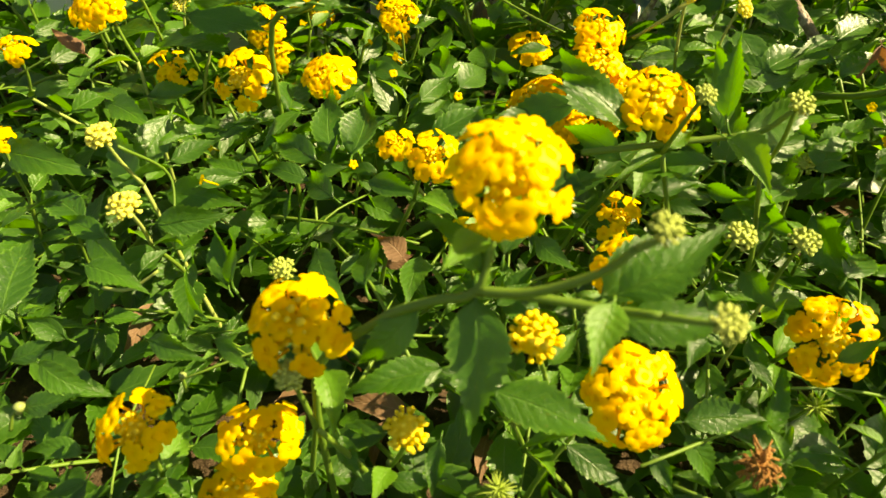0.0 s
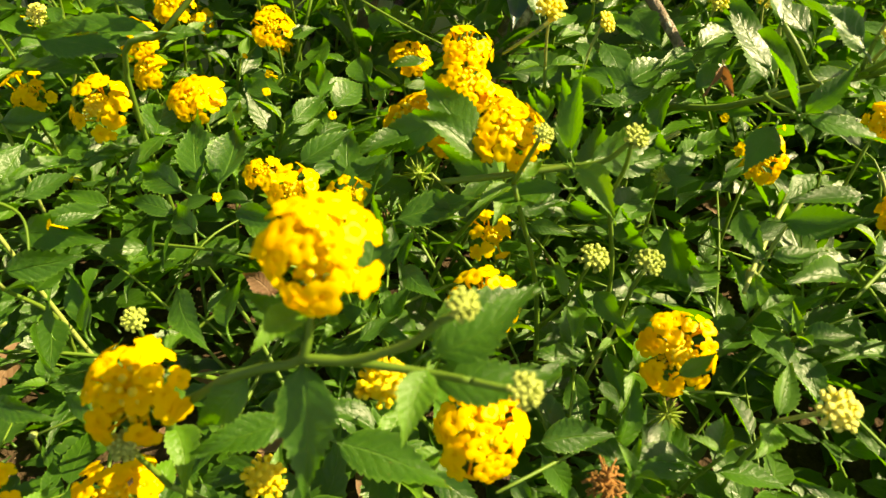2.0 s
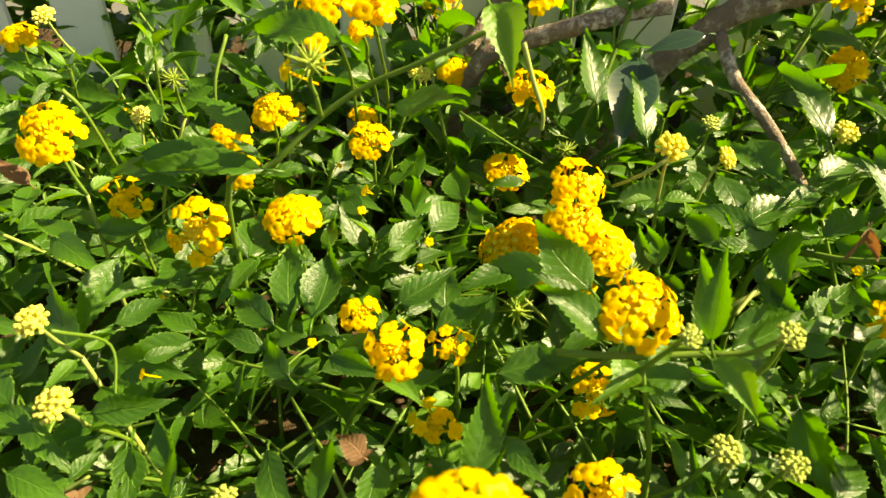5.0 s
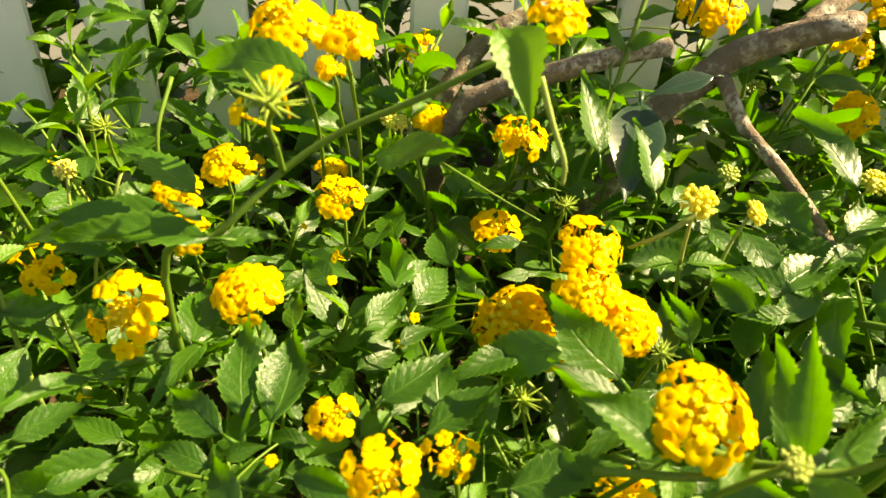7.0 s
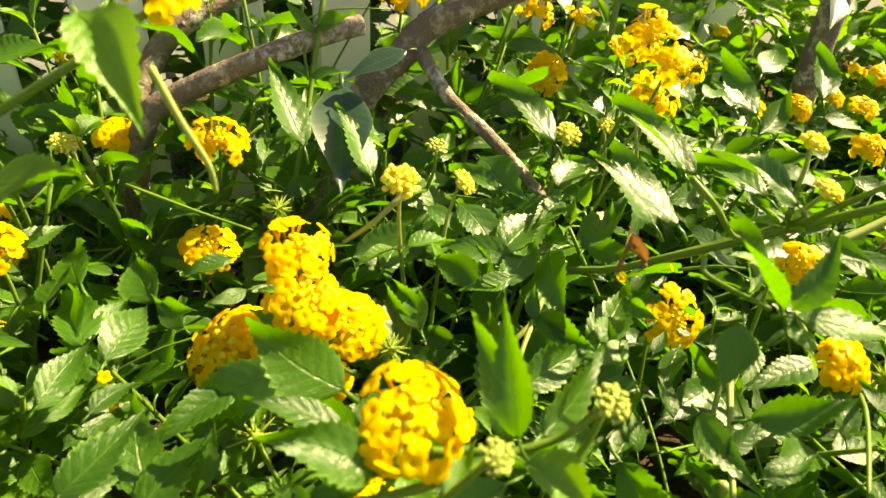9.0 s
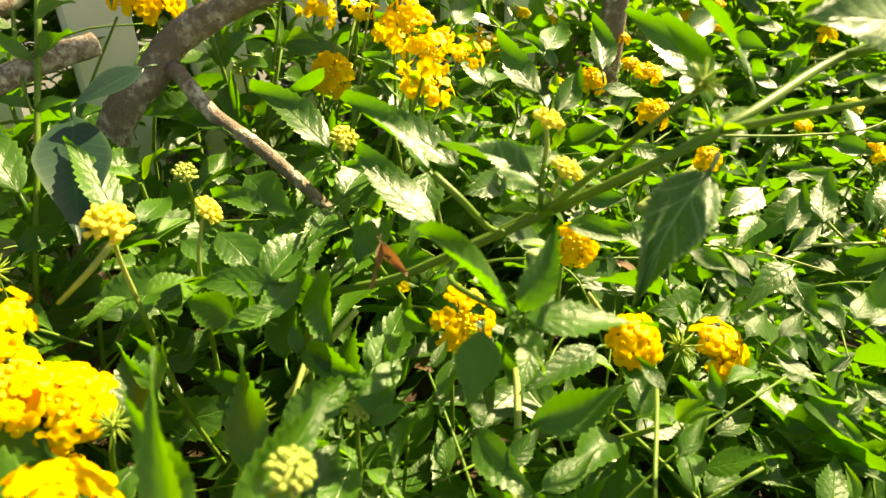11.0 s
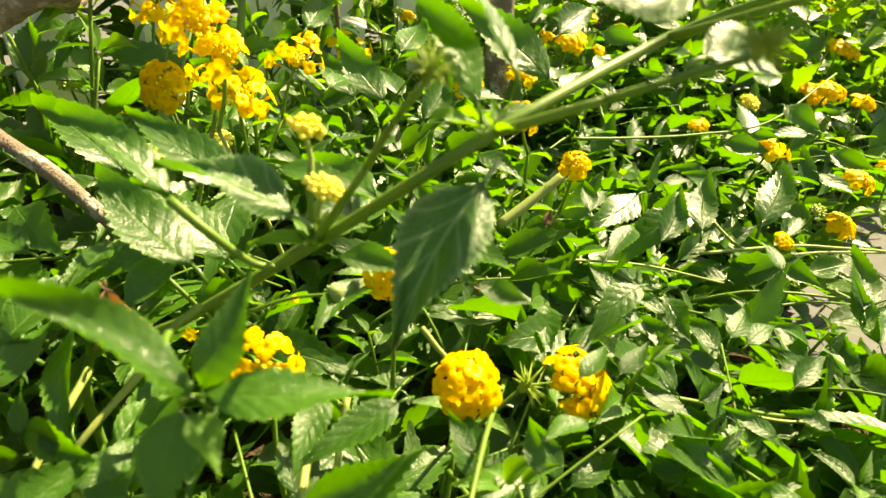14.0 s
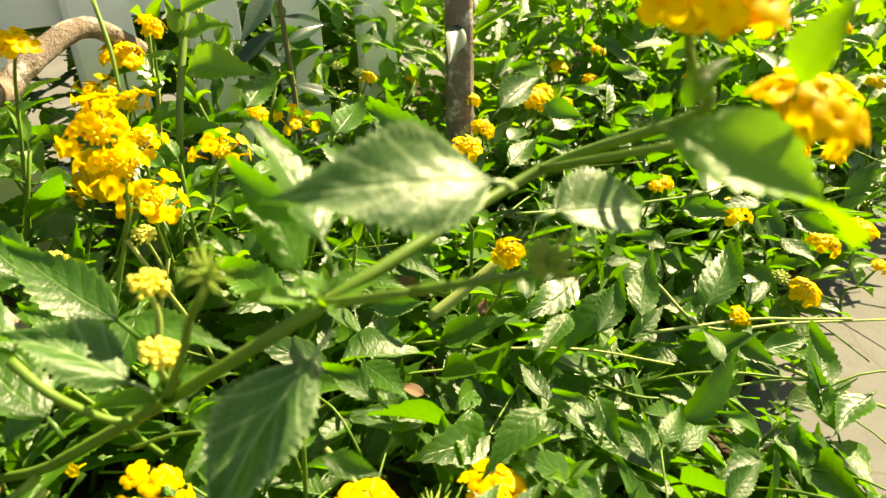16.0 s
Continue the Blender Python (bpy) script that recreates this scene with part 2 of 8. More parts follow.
def basis(y, z, origin, sx=1.0, sy=1.0, sz=1.0):
    """A matrix whose y axis runs along y and whose z axis is as near to z as can be."""
    y = Vector(y).normalized()
    x = y.cross(Vector(z))
    if x.length < 1e-4:
        x = y.cross(Vector((0.31, 0.17, 0.93)))
    x.normalize()
    z = x.cross(y)
    m = Matrix((x * sx, y * sy, z * sz)).transposed().to_4x4()
    m.translation = origin
    return m


def smooth_path(points, steps):
    """Catmull-Rom through the points."""
    p = [Vector(q) for q in points]
    p = [p[0] * 2 - p[1]] + p + [p[-1] * 2 - p[-2]]
    out = []
    for i in range(1, len(p) - 2):
        for k in range(steps):
            t = k / steps
            a, b, c, d = p[i - 1], p[i], p[i + 1], p[i + 2]
            out.append(0.5 * (2 * b + (c - a) * t + (2 * a - 5 * b + 4 * c - d) * t * t + (3 * b - a - 3 * c + d) * t ** 3))
    out.append(p[-2])
    return out


def tube_data(points, r0, r1, sides=6, lumps=0.0, seed=0):
    """Verts and faces of a tapering round stem along the points, closed at both ends."""
    rng = random.Random(seed)
    n = len(points)
    verts, faces = [], []
    side = None
    for i, p in enumerate(points):
        d = (points[min(i + 1, n - 1)] - points[max(i - 1, 0)]).normalized()
        if side is None:
            side = d.cross(Vector((0.2, 0.9, 0.37))).normalized()
        side = (side - d * side.dot(d)).normalized()
        up = d.cross(side)
        r = r0 + (r1 - r0) * i / (n - 1)
        for k in range(sides):
            a = 2 * math.pi * k / sides
            rr = r * (1 + lumps * (rng.random() - 0.5))
            verts.append(p + side * math.cos(a) * rr + up * math.sin(a) * rr)
    for i in range(n - 1):
        for k in range(sides):
            k2 = (k + 1) % sides
            faces.append((i * sides + k, i * sides + k2, (i + 1) * sides + k2, (i + 1) * sides + k))
    faces.append(tuple(range(sides - 1, -1, -1)))
    faces.append(tuple((n - 1) * sides + k for k in range(sides)))
    return verts, faces


def join_data(*sets):
    verts, faces = [], []
    for v, f in sets:
        o = len(verts)
        verts += list(v)
        faces += [tuple(i + o for i in q) for q in f]
    return verts, faces


def tube(name, points, r0, r1, mat, steps=6, sides=6, lumps=0.0, seed=0):
    v, f = tube_data(smooth_path(points, steps), r0, r1, sides, lumps, seed)
    return mesh_of(name, v, f, mat)


# ---- leaves ----
def leaf_data(stations, cols, fold, droop, twist, wave, teeth, seed, wide=0.385, peak=0.72, stalk=0.16):
    """A leaf one unit long on +y, its upper side up: toothed rim, fold along the midrib, quilted blade, short stalk."""
    rng = random.Random(seed)
    verts, uvs, faces = [], [], []
    skew = (rng.random() - 0.5) * 0.12
    for i in range(stations + 1):
        v = i / stations
        w = wide * 0.5 * (math.sin(math.pi * min(1.0, v ** peak)) if 0 < v < 1 else 0.0)
        w *= 1 - 0.52 * max(0, v - 0.40) / 0.60
        tooth = (1.0 + (0.085 if i % 2 else -0.065) * teeth) if 0 < i < stations else 1.0
        side_bend = skew * math.sin(math.pi * v)
        for c in range(-cols, cols + 1):
            u = c / cols
            ww = w * (tooth if abs(c) == cols else 1.0)
            x = u * ww + side_bend
            y = v + (0.62 / stations * teeth if abs(c) == cols and i % 2 else 0.0)
            quilt = 0.0
            if 0 < abs(c) < cols:
                quilt = 0.003 * math.sin(2 * math.pi * (v * 8.0 - 1.7 * abs(u) ** 0.75))
            z = abs(u) * w * fold - droop * v * v + wave * math.sin(5.4 * v + 1.3 + c) * abs(u) * 0.5 + quilt + twist * u * w * v
            verts.append(Vector((x, y, z)))
            uvs.append((0.5 + u * 0.5, v))
    k = 2 * cols + 1
    for i in range(stations):
        for c in range(2 * cols):
            a = i * k + c
            faces.append((a, a + 1, a + k + 1, a + k))
    if stalk:
        sv, sf = tube_data([Vector((0, -stalk, -stalk * 0.35)), Vector((0, -stalk * 0.45, -stalk * 0.08)), Vector((0, 0.05, -0.008))], 0.020, 0.013, 4)
        faces += [tuple(q + len(verts) for q in f) for f in sf]
        verts += sv
        uvs += [(0.5, 0.02)] * len(sv)
    return verts, faces, uvs


def leaf_meshes(mat, count, stations, cols, seed, **kw):
    rng = random.Random(seed)
    out = []
    for i in range(count):
        v, f, uv = leaf_data(stations, cols, rng.uniform(0.12, 0.72), rng.uniform(-0.12, 0.50), rng.uniform(-0.9, 0.9), rng.uniform(0.05, 0.17),
                             1.0, seed * 100 + i, **kw)
        out.append(mesh_of("leaf", v, f, mat, uv))
    return out


FINE = leaf_meshes(LEAF, 12, 26, 2, 1)
YOUNG = leaf_meshes(LEAF_NEW, 4, 24, 2, 2, wide=0.46)
DRY = leaf_meshes(LEAF_DRY, 3, 20, 2, 3, wide=0.5)
LARGE = leaf_meshes(LEAF_BOLD, 3, 44, 4, 9, wide=0.46)
GLOSSY = [mesh_of("leaf", *(lambda d: (d[0], d[1], LEAF_DARK, d[2]))(leaf_data(20, 3, 0.22, 0.10, 0.15, 0.02, 0.0, 50 + i, wide=0.36, peak=0.8))) for i in range(3)]


def put_leaf(parent, mesh, base, along, up, length, width=1.0, label=""):
    """A leaf in the parent's space: base point, direction to the tip, upper side."""
    return child("leaf", mesh, parent, basis(along, up, Vector(base), length * width, length, length), label)


# ---- flower heads ----
def floret_mesh(seed):
    """One flower: four or five round overlapping lobes, bent back at the rim, round a narrow sunken throat on its tube."""
    rng = random.Random(seed)
    lobes = 5 if seed % 3 else 4
    sizes = [rng.uniform(0.88, 1.08) for _ in range(lobes)]
    bends = [rng.uniform(-0.13, 0.05) for _ in range(lobes)]
    n = lobes * 6
    verts, uvs, faces = [Vector((0, 0, -0.22))], [(0.5, 0.0)], []
    for share, z, v in ((0.10, -0.08, 0.14), (0.26, 0.03, 0.36), (0.70, 0.07, 0.70), (1.0, 0.0, 1.0)):
        for k in range(n):
            a = 2 * math.pi * k / n
            i = k * lobes // n
            s = abs(math.sin(lobes * a / 2))
            full = 0.72 + 0.28 * s ** 0.5
            r = share * (1 - (1 - full) * share) * (1 + (sizes[i] - 1) * s)
            lift = (bends[i] * share * share + 0.05 * (s - 0.5) * share) * (0.3 + 0.7 * s)
            verts.append(Vector((r * math.cos(a), r * math.sin(a), z + lift + rng.uniform(-0.012, 0.012))))
            uvs.append((0.5, v))
    for k in range(n):
        k2 = (k + 1) % n
        faces.append((0, 1 + k, 1 + k2))
        for ring in range(3):
            a, b = 1 + ring * n, 1 + (ring + 1) * n
            faces.append((a + k, b + k, b + k2, a + k2))
    tv, tf = tube_data([Vector((0, 0, -2.1)), Vector((0.05, 0, -0.9)), Vector((0, 0, -0.05))], 0.10, 0.16, 5)
    faces += [tuple(q + len(verts) for q in f) for f in tf]
    verts += tv
    uvs += [(0.5, 0.45)] * len(tv)
    return mesh_of("floret", verts, faces, PETAL, uvs)


FLORETS = [floret_mesh(i) for i in range(7)]


def knob_data(centre, axis, r, length, sides=6):
    """A small blunt bud, swollen towards its end."""
    axis = Vector(axis).normalized()
    pts = [Vector(centre) + axis * length * t for t in (-0.6, -0.1, 0.25, 0.45)]
    v, f = tube_data(pts, 1.0, 1.0, sides)
    for i, k in enumerate((0.50, 0.80, 1.02, 0.38)):
        for j in range(sides):
            v[i * sides + j] = pts[i] + (v[i * sides + j] - pts[i]) * r * k
    return v, f


def dome_points(n, top, bottom, seed):
    """Directions spread over a dome, from polar angle top to bottom (degrees), z the dome's axis."""
    rng = random.Random(seed)
    c0, c1 = math.cos(radians(top)), math.cos(radians(bottom))
    out = []
    for i in range(n):
        c = c0 + (c1 - c0) * (i + 0.5) / n
        a = 2.39996 * i + rng.uniform(-0.22, 0.22)
        s = math.sqrt(max(0.0, 1 - c * c))
        out.append(Vector((s * math.cos(a), s * math.sin(a), c)))
    return out


def bud_cluster_mesh(n, bottom, r, length, mat, seed):
    """Buds packed on a dome of radius one."""
    sets = [knob_data(d * random.Random(seed + i).uniform(0.80, 0.96), d + Vector((0, 0, 0.25)), r * random.Random(seed * 3 + i).uniform(0.8, 1.2), length) for i, d in enumerate(dome_points(n, 0, bottom, seed))]
    sets.append(knob_data((0, 0, 0.05), (0, 0, 1), 0.74, 1.0, 8))
    v, f = join_data(*sets)
    return mesh_of("bud_cluster", v, f, mat)


BUDS_GREEN = [bud_cluster_mesh(36, 100, 0.155, 0.42, BUD_GREEN, 11 + i) for i in range(2)]
BUDS_PALE = [bud_cluster_mesh(34, 96, 0.170, 0.44, BUD_PALE, 21 + i) for i in range(2)]
BUDS_YELLOW = [bud_cluster_mesh(34, 96, 0.175, 0.44, BUD_YELLOW, 31 + i) for i in range(2)]
BUDS_GOLD = [bud_cluster_mesh(34, 95, 0.140, 0.36, BUD_GOLD, 41 + i) for i in range(2)]


def bracts_mesh(n, seed, length=1.0):
    """A whorl of narrow pointed bracts."""
    rng = random.Random(seed)
    sets = []
    for i, d in enumerate(dome_points(n, 15, 105, seed)):
        l = length * rng.uniform(0.7, 1.1)
        e = (d + Vector((0, 0, rng.uniform(-0.25, 0.25)))).normalized()
        sets.append(tube_data([d * 0.10, d * 0.35 * l, (d * 0.6 + e * 0.4) * l], 0.115, 0.010, 5))
    sets.append(knob_data((0, 0, 0.0), (0, 0, 1), 0.30, 0.6, 7))
    v, f = join_data(*sets)
    return mesh_of("bracts", v, f, BRACT)


BRACTS = [bracts_mesh(28, 61), bracts_mesh(32, 62), bracts_mesh(24, 63)]
COLLAR = bracts_mesh(12, 64, 0.9)


def crumpled_mesh(seed):
    """Shrivelled florets: a tangle of thin bent strands with crumpled ends."""
    rng = random.Random(seed)
    sets = [knob_data((0, 0, -0.1), (0, 0, 1), 0.35, 0.7, 7)]
    for i, d in enumerate(dome_points(60, 0, 120, seed)):
        p = [d * 0.15]
        e = d.copy()
        for k in range(4):
            e = (e + Vector((rng.uniform(-0.8, 0.8), rng.uniform(-0.8, 0.8), rng.uniform(-0.8, 0.5)))).normalized()
            p.append(p[-1] + e * rng.uniform(0.14, 0.30))
        sets.append(tube_data(p, 0.035, rng.uniform(0.03, 0.09), 4))
    v, f = join_data(*sets)
    return mesh_of("withered_head", v, f, SPENT)


WITHERED = crumpled_mesh(5)


def put_head(parent, at, axis, diam, kind, seed):
    """A flower head in the parent's space, its dome's middle at `at`. kind: full, ring, loose, buds, pale, green, gold, spent, withered."""
    rng = random.Random(seed)
    r = diam / 2
    axis = Vector(axis).normalized()
    turn = axis.to_track_quat("Z", "Y").to_matrix().to_4x4() @ Matrix.Rotation(rng.uniform(0, 6.28), 4, "Z")
    m = Matrix.Translation(Vector(at)) @ turn
    if kind == "spent":
        return child("spent_flower_head", BRACTS[seed % 3], parent, m @ Matrix.Scale(r, 4), "spiky green bracts left after the flowers fell")
    if kind == "withered":
        return child("withered_flower_head", WITHERED, parent, m @ Matrix.Scale(r, 4), "withered brown flower head")
    if kind in ("pale", "green", "buds", "gold"):
        cluster = {"pale": BUDS_PALE, "green": BUDS_GREEN, "buds": BUDS_YELLOW, "gold": BUDS_GOLD}[kind][seed % 2]
        head = child("bud_head", cluster, parent, m @ Matrix.Diagonal((r * 0.9, r * 0.9, r * 0.66, 1)), {
            "pale": "cluster of pale cream-yellow unopened buds", "green": "cluster of small pale green unopened buds",
            "buds": "cluster of yellow unopened buds", "gold": "cluster of golden star-shaped buds"}[kind])
        tagged(head, kind="stuff")
        child("collar", COLLAR, head, Matrix.Translation((0, 0, -0.35)) @ Matrix.Scale(0.95, 4))
        return head
    full = kind == "full"
    core = 0.56 if full else 0.42
    head = child("flower_head", BUDS_GOLD[seed % 2], parent, m @ Matrix.Translation((0, 0, -0.14 * r)) @ Matrix.Scale(r * core, 4),
                 "dense dome of golden-yellow florets" if full else "ring of yellow florets round a centre of unopened buds" if kind == "ring" else "loose spray of bright yellow florets")
    inv = 1 / (r * core)
    top, bottom, tall, cover = {"full": (0, 90, rng.uniform(0.48, 0.66), 1.5), "ring": (32, 88, rng.uniform(0.42, 0.56), 1.5),
                                "loose": (8, 96, rng.uniform(0.55, 0.75), 0.85)}[kind]
    size = min(0.36, max(0.20, 0.0047 / r))                        # a floret's radius as a share of the head's
    band = math.cos(radians(top)) - math.cos(radians(bottom))
    n = max(9, int(cover * 2 * band * (1 - 0.4 * size) ** 2 * (0.5 + 0.5 * tall) / size ** 2))
    lean = Vector((rng.uniform(-0.16, 0.16), rng.uniform(-0.16, 0.16), 0.0))
    squash = rng.uniform(0.86, 1.0)
    for i, d in enumerate(dome_points(n, top, bottom, seed)):
        if rng.random() < (0.04 if full else 0.09):
            continue
        reach = r * (1 - size * 0.40) * (rng.uniform(0.90, 1.04) if kind != "loose" else rng.uniform(0.7, 1.45))
        spot = d * reach + lean * d.z * r
        spot.x *= squash
        spot.z = spot.z * tall
        face = Vector((d.x * tall, d.y * tall, d.z + 0.10)).normalized() + Vector((rng.uniform(-0.2, 0.2), rng.uniform(-0.2, 0.2), rng.uniform(-0.1, 0.1)))
        q = face.to_track_quat("Z", "Y").to_matrix().to_4x4() @ Matrix.Rotation(rng.uniform(0, 6.28), 4, "Z")
        s = r * size * rng.uniform(0.82, 1.12)
        child("floret", FLORETS[(seed + i) % 7], head, Matrix.Translation(spot * inv) @ q @ Matrix.Scale(s * inv, 4))
    return head


def flat(v, z=0.0):
    return Vector((v[0], v[1], z))


def sprig(at, diam, kind, axis=(0.05, -0.3, 0.95), seed=0, root=None, stalk=0.035, pairs=3, leaf=0.034, label="", via=None, thick=0.0015):
    """A flowering lantana shoot: its head at `at`, a thin stalk, and a leafy stem down to the ground."""
    rng = random.Random(seed * 7 + 3)
    at, axis = Vector(at), Vector(axis).normalized()
    if via:
        root = via[0][:2]
    if root is None:
        root = (at.x + rng.uniform(-0.05, 0.05), at.y + rng.uniform(0.0, 0.06))
    top = at - axis * diam * 0.15
    down = (axis * 0.6 + Vector((rng.uniform(-0.3, 0.3), rng.uniform(-0.3, 0.3), 0.5))).normalized()
    node = top - down * min(stalk, at.z * 0.45)
    if via:
        back = Vector(via[-1]) - top
        node = top + back * min(0.5, stalk / max(back.length, 1e-3))
    words = {"full": "green leafy lantana shoot with a round golden-yellow flower head", "ring": "green lantana shoot with a yellow flower ring round unopened buds",
             "loose": "lantana shoot with a loose spray of bright yellow flowers", "buds": "lantana shoot topped by a tight yellow bud cluster",
             "pale": "lantana shoot topped by pale cream-yellow flower buds", "green": "lantana shoot topped by small pale green buds",
             "gold": "lantana shoot topped by golden star-shaped buds", "spent": "lantana shoot ending in spiky green spent bracts",
             "withered": "lantana shoot with a withered brown flower head"}
    ob = thing("lantana_shoot", (root[0], root[1], 0.0), label or words[kind], "flowering plant" if kind in ("full", "ring", "loose") else "plant", "lantana shoots in the bed")
    o = Vector((root[0], root[1], 0.0))
    low = flat(node - o, 0) * 0.5 + Vector((rng.uniform(-0.01, 0.01), rng.uniform(-0.01, 0.01), (node.z) * 0.55))
    path = [Vector((0, 0, -0.005)), low, node - o]
    if via:
        path = [Vector(p) - o for p in via] + [node - o]
    child("stem", tube("stem", path, thick, thick * 0.7, STEM if via or rng.random() < 0.7 else STEM_PALE, 5, 6), ob)
    child("flower_stalk", tube("flower_stalk", [node - o, (node - o) * 0.5 + (top - o) * 0.5 + Vector((rng.uniform(-0.002, 0.002), 0, 0)), top - o], 0.0011, 0.0009,
                               STEM_PALE if kind in ("pale", "buds") else STEM, 4, 5), ob)
    put_head(ob, at - o, axis, diam, kind, seed)
    ang = rng.uniform(0, 3.14)
    line = smooth_path(path, 8)
    for p in range(pairs):
        here = line[-1 - min(len(line) - 1, int(p * len(line) * 0.2))]
        ang += 1.57 + rng.uniform(-0.3, 0.3)
        size = leaf * (0.62, 0.95, 1.1, 1.15)[min(p, 3)]
        for s in (0, math.pi):
            a = ang + s + rng.uniform(-0.2, 0.2)
            lift = rng.uniform(0.0, 0.75) - 0.12 * p
            d = Vector((math.cos(a), math.sin(a), lift)).normalized()
            up = Vector((0.35 - 0.8 * d.x * d.z, 0.0 - 0.8 * d.y * d.z, 1.0))
            put_leaf(ob, (YOUNG if p == 0 else FINE)[rng.randrange(4 if p == 0 else 12)], here + d * size * 0.14, d, up, size * rng.uniform(0.85, 1.15), rng.uniform(0.85, 1.15))
    return ob


def twig(ob, points, r0, r1, mat=None):
    """A bare stem through the points, in world metres, as a part of a shoot."""
    o = ob.matrix_basis.translation
    return child("stem", tube("stem", [Vector(p) - o for p in points], r0, r1, mat or STEM, 6, 7), ob)


def blade(ob, base, tip, up=(0.2, -0.35, 1.0), width=1.0, kind="fine", v=0, label=""):
    """A leaf of a shoot from its base to its tip, in world metres."""
    o = ob.matrix_basis.translation
    base, tip = Vector(base), Vector(tip)
    mesh = {"fine": FINE, "young": YOUNG, "dry": DRY, "glossy": GLOSSY, "large": LARGE}[kind]
    return put_leaf(ob, mesh[v % len(mesh)], base - o, tip - base, up, (tip - base).length, width, label)


def berry(ob, at, r, stalk_from=None):
    """A small round unripe fruit of a shoot, on its stalk."""
    o = ob.matrix_basis.translation
    v, f = knob_data(Vector(at) - o, (0.3, 0.2, 1), r, r * 2.2, 10)
    child("berry", mesh_of("berry", v, f, FRUIT), ob)
    if stalk_from is not None:
        twig(ob, [stalk_from, (Vector(at) + Vector(stalk_from)) * 0.5 + Vector((0, 0, 0.002)), at], 0.0008, 0.0006)


def lone_floret(ob, at, face, size):
    """A single flower left on a spent head, on its long tube."""
    o = ob.matrix_basis.translation
    q = Vector(face).normalized().to_track_quat("Z", "Y").to_matrix().to_4x4()
    return child("floret", FLORETS[1], ob, Matrix.Translation(Vector(at) - o) @ q @ Matrix.Diagonal((size, size, size * 1.6, 1)))


# ---- ground, bed and fence ----
def edge(y):
    """Where the bed gives way to the paving."""
    return 0.56 + 9.0 * max(0.0, y - 0.235) + 0.02 * math.sin(y * 31)


def sheet(name, x0, x1, y0, y1, nx, ny, z, mat, rough=0.0, seed=0, keep=None):
    verts, faces = [], []
    for j in range(ny + 1):
        for i in range(nx + 1):
            x, y = x0 + (x1 - x0) * i / nx, y0 + (y1 - y0) * j / ny
            verts.append((x, y, z + rough * noise.noise(Vector((x * 14, y * 14, seed)))))
    for j in range(ny):
        for i in range(nx):
            a = j * (nx + 1) + i
            if keep is None or keep(*verts[a][:2]):
                faces.append((a, a + 1, a + nx + 2, a + nx + 1))
    return mesh_of(name, verts, faces, mat)


ground = tagged(new("ground", sheet("ground", -40, 40, -40, 40, 40, 40, -0.012, PAVING)), "pale weathered concrete paving with fine cracks", "ground", kind="structure")
bed = tagged(new("soil_bed", sheet("soil_bed", -1.2, 2.8, -0.25, 1.05, 260, 90, 0.0, SOIL, 0.012, 3, lambda x, y: x < edge(y))), "dark brown soil bed under the shrubs", "soil", kind="structure")


def box_data(x0, x1, y0, y1, z0, z1, bevel=0.003):
    """A box with its upright edges and top cut back a little."""
    b = bevel
    ring = [(x0 + b, y0), (x1 - b, y0), (x1, y0 + b), (x1, y1 - b), (x1 - b, y1), (x0 + b, y1), (x0, y1 - b), (x0, y0 + b)]
    verts = [Vector((x, y, z)) for z in (z0, z1 - b) for x, y in ring]
    cx, cy = (x0 + x1) / 2, (y0 + y1) / 2
    verts += [Vector((cx + (x - cx) * (1 - 2 * b / (x1 - x0)), cy + (y - cy) * (1 - 2 * b / (y1 - y0)), z1)) for x, y in ring]
    faces = [(r * 8 + k, r * 8 + (k + 1) % 8, (r + 1) * 8 + (k + 1) % 8, (r + 1) * 8 + k) for r in range(2) for k in range(8)]
    return verts, faces + [tuple(range(7, -1, -1)), tuple(range(16, 24))]


FENCE_Y = 0.68
fence = thing("fence", (0, FENCE_Y, 0), "white painted slatted fence behind the flower bed", "fence")
PICKET = mesh_of("slat", *box_data(-0.0235, 0.0235, -0.006, 0.006, 0.0, 0.62), PAINT, smooth=False)
for i in range(-9, 12):
    child("slat", PICKET, fence, pose(-0.31 + 0.0865 * i + 0.002 * math.sin(i * 2.3), -0.010, -0.012, 0, 0.6 * math.sin(i * 1.7), 0))
for z in (0.235, 0.50):
    child("rail", mesh_of("rail", *box_data(-1.15, 0.68, 0.0, 0.014, z, z + 0.035), PAINT, smooth=False), fence)


# ---- flowering shoots ----
hA = sprig((0.017, 0.135, 0.215), 0.0345, "full", (0.05, -0.55, 0.83), 1, stalk=0.03, pairs=1, via=[(-0.047, 0.155, 0), (-0.047, 0.155, 0.11), (-0.021, 0.137, 0.16), (-0.004, 0.132, 0.174), (0.009, 0.129, 0.181)], thick=0.0018)
hB = sprig((-0.111, 0.336, 0.148), 0.0366, "ring", (-0.1, -0.7, 0.7), 2, pairs=1)
hC = sprig((-0.068, 0.365, 0.137), 0.0362, "full", (0.1, -0.45, 0.88), 3)
hD = sprig((-0.03, 0.441, 0.148), 0.0312, "ring", (0, -0.45, 0.9), 4)
hE = sprig((0.062, 0.454, 0.12), 0.0344, "ring", (0, -0.5, 0.86), 5, pairs=2)
hF = sprig((0.090, 0.365, 0.165), 0.0350, "ring", (0.15, -0.35, 0.9), 6, pairs=1)
hFd = sprig((0.086, 0.348, 0.151), 0.0370, "full", (0.1, -0.6, 0.75), 164, pairs=0)
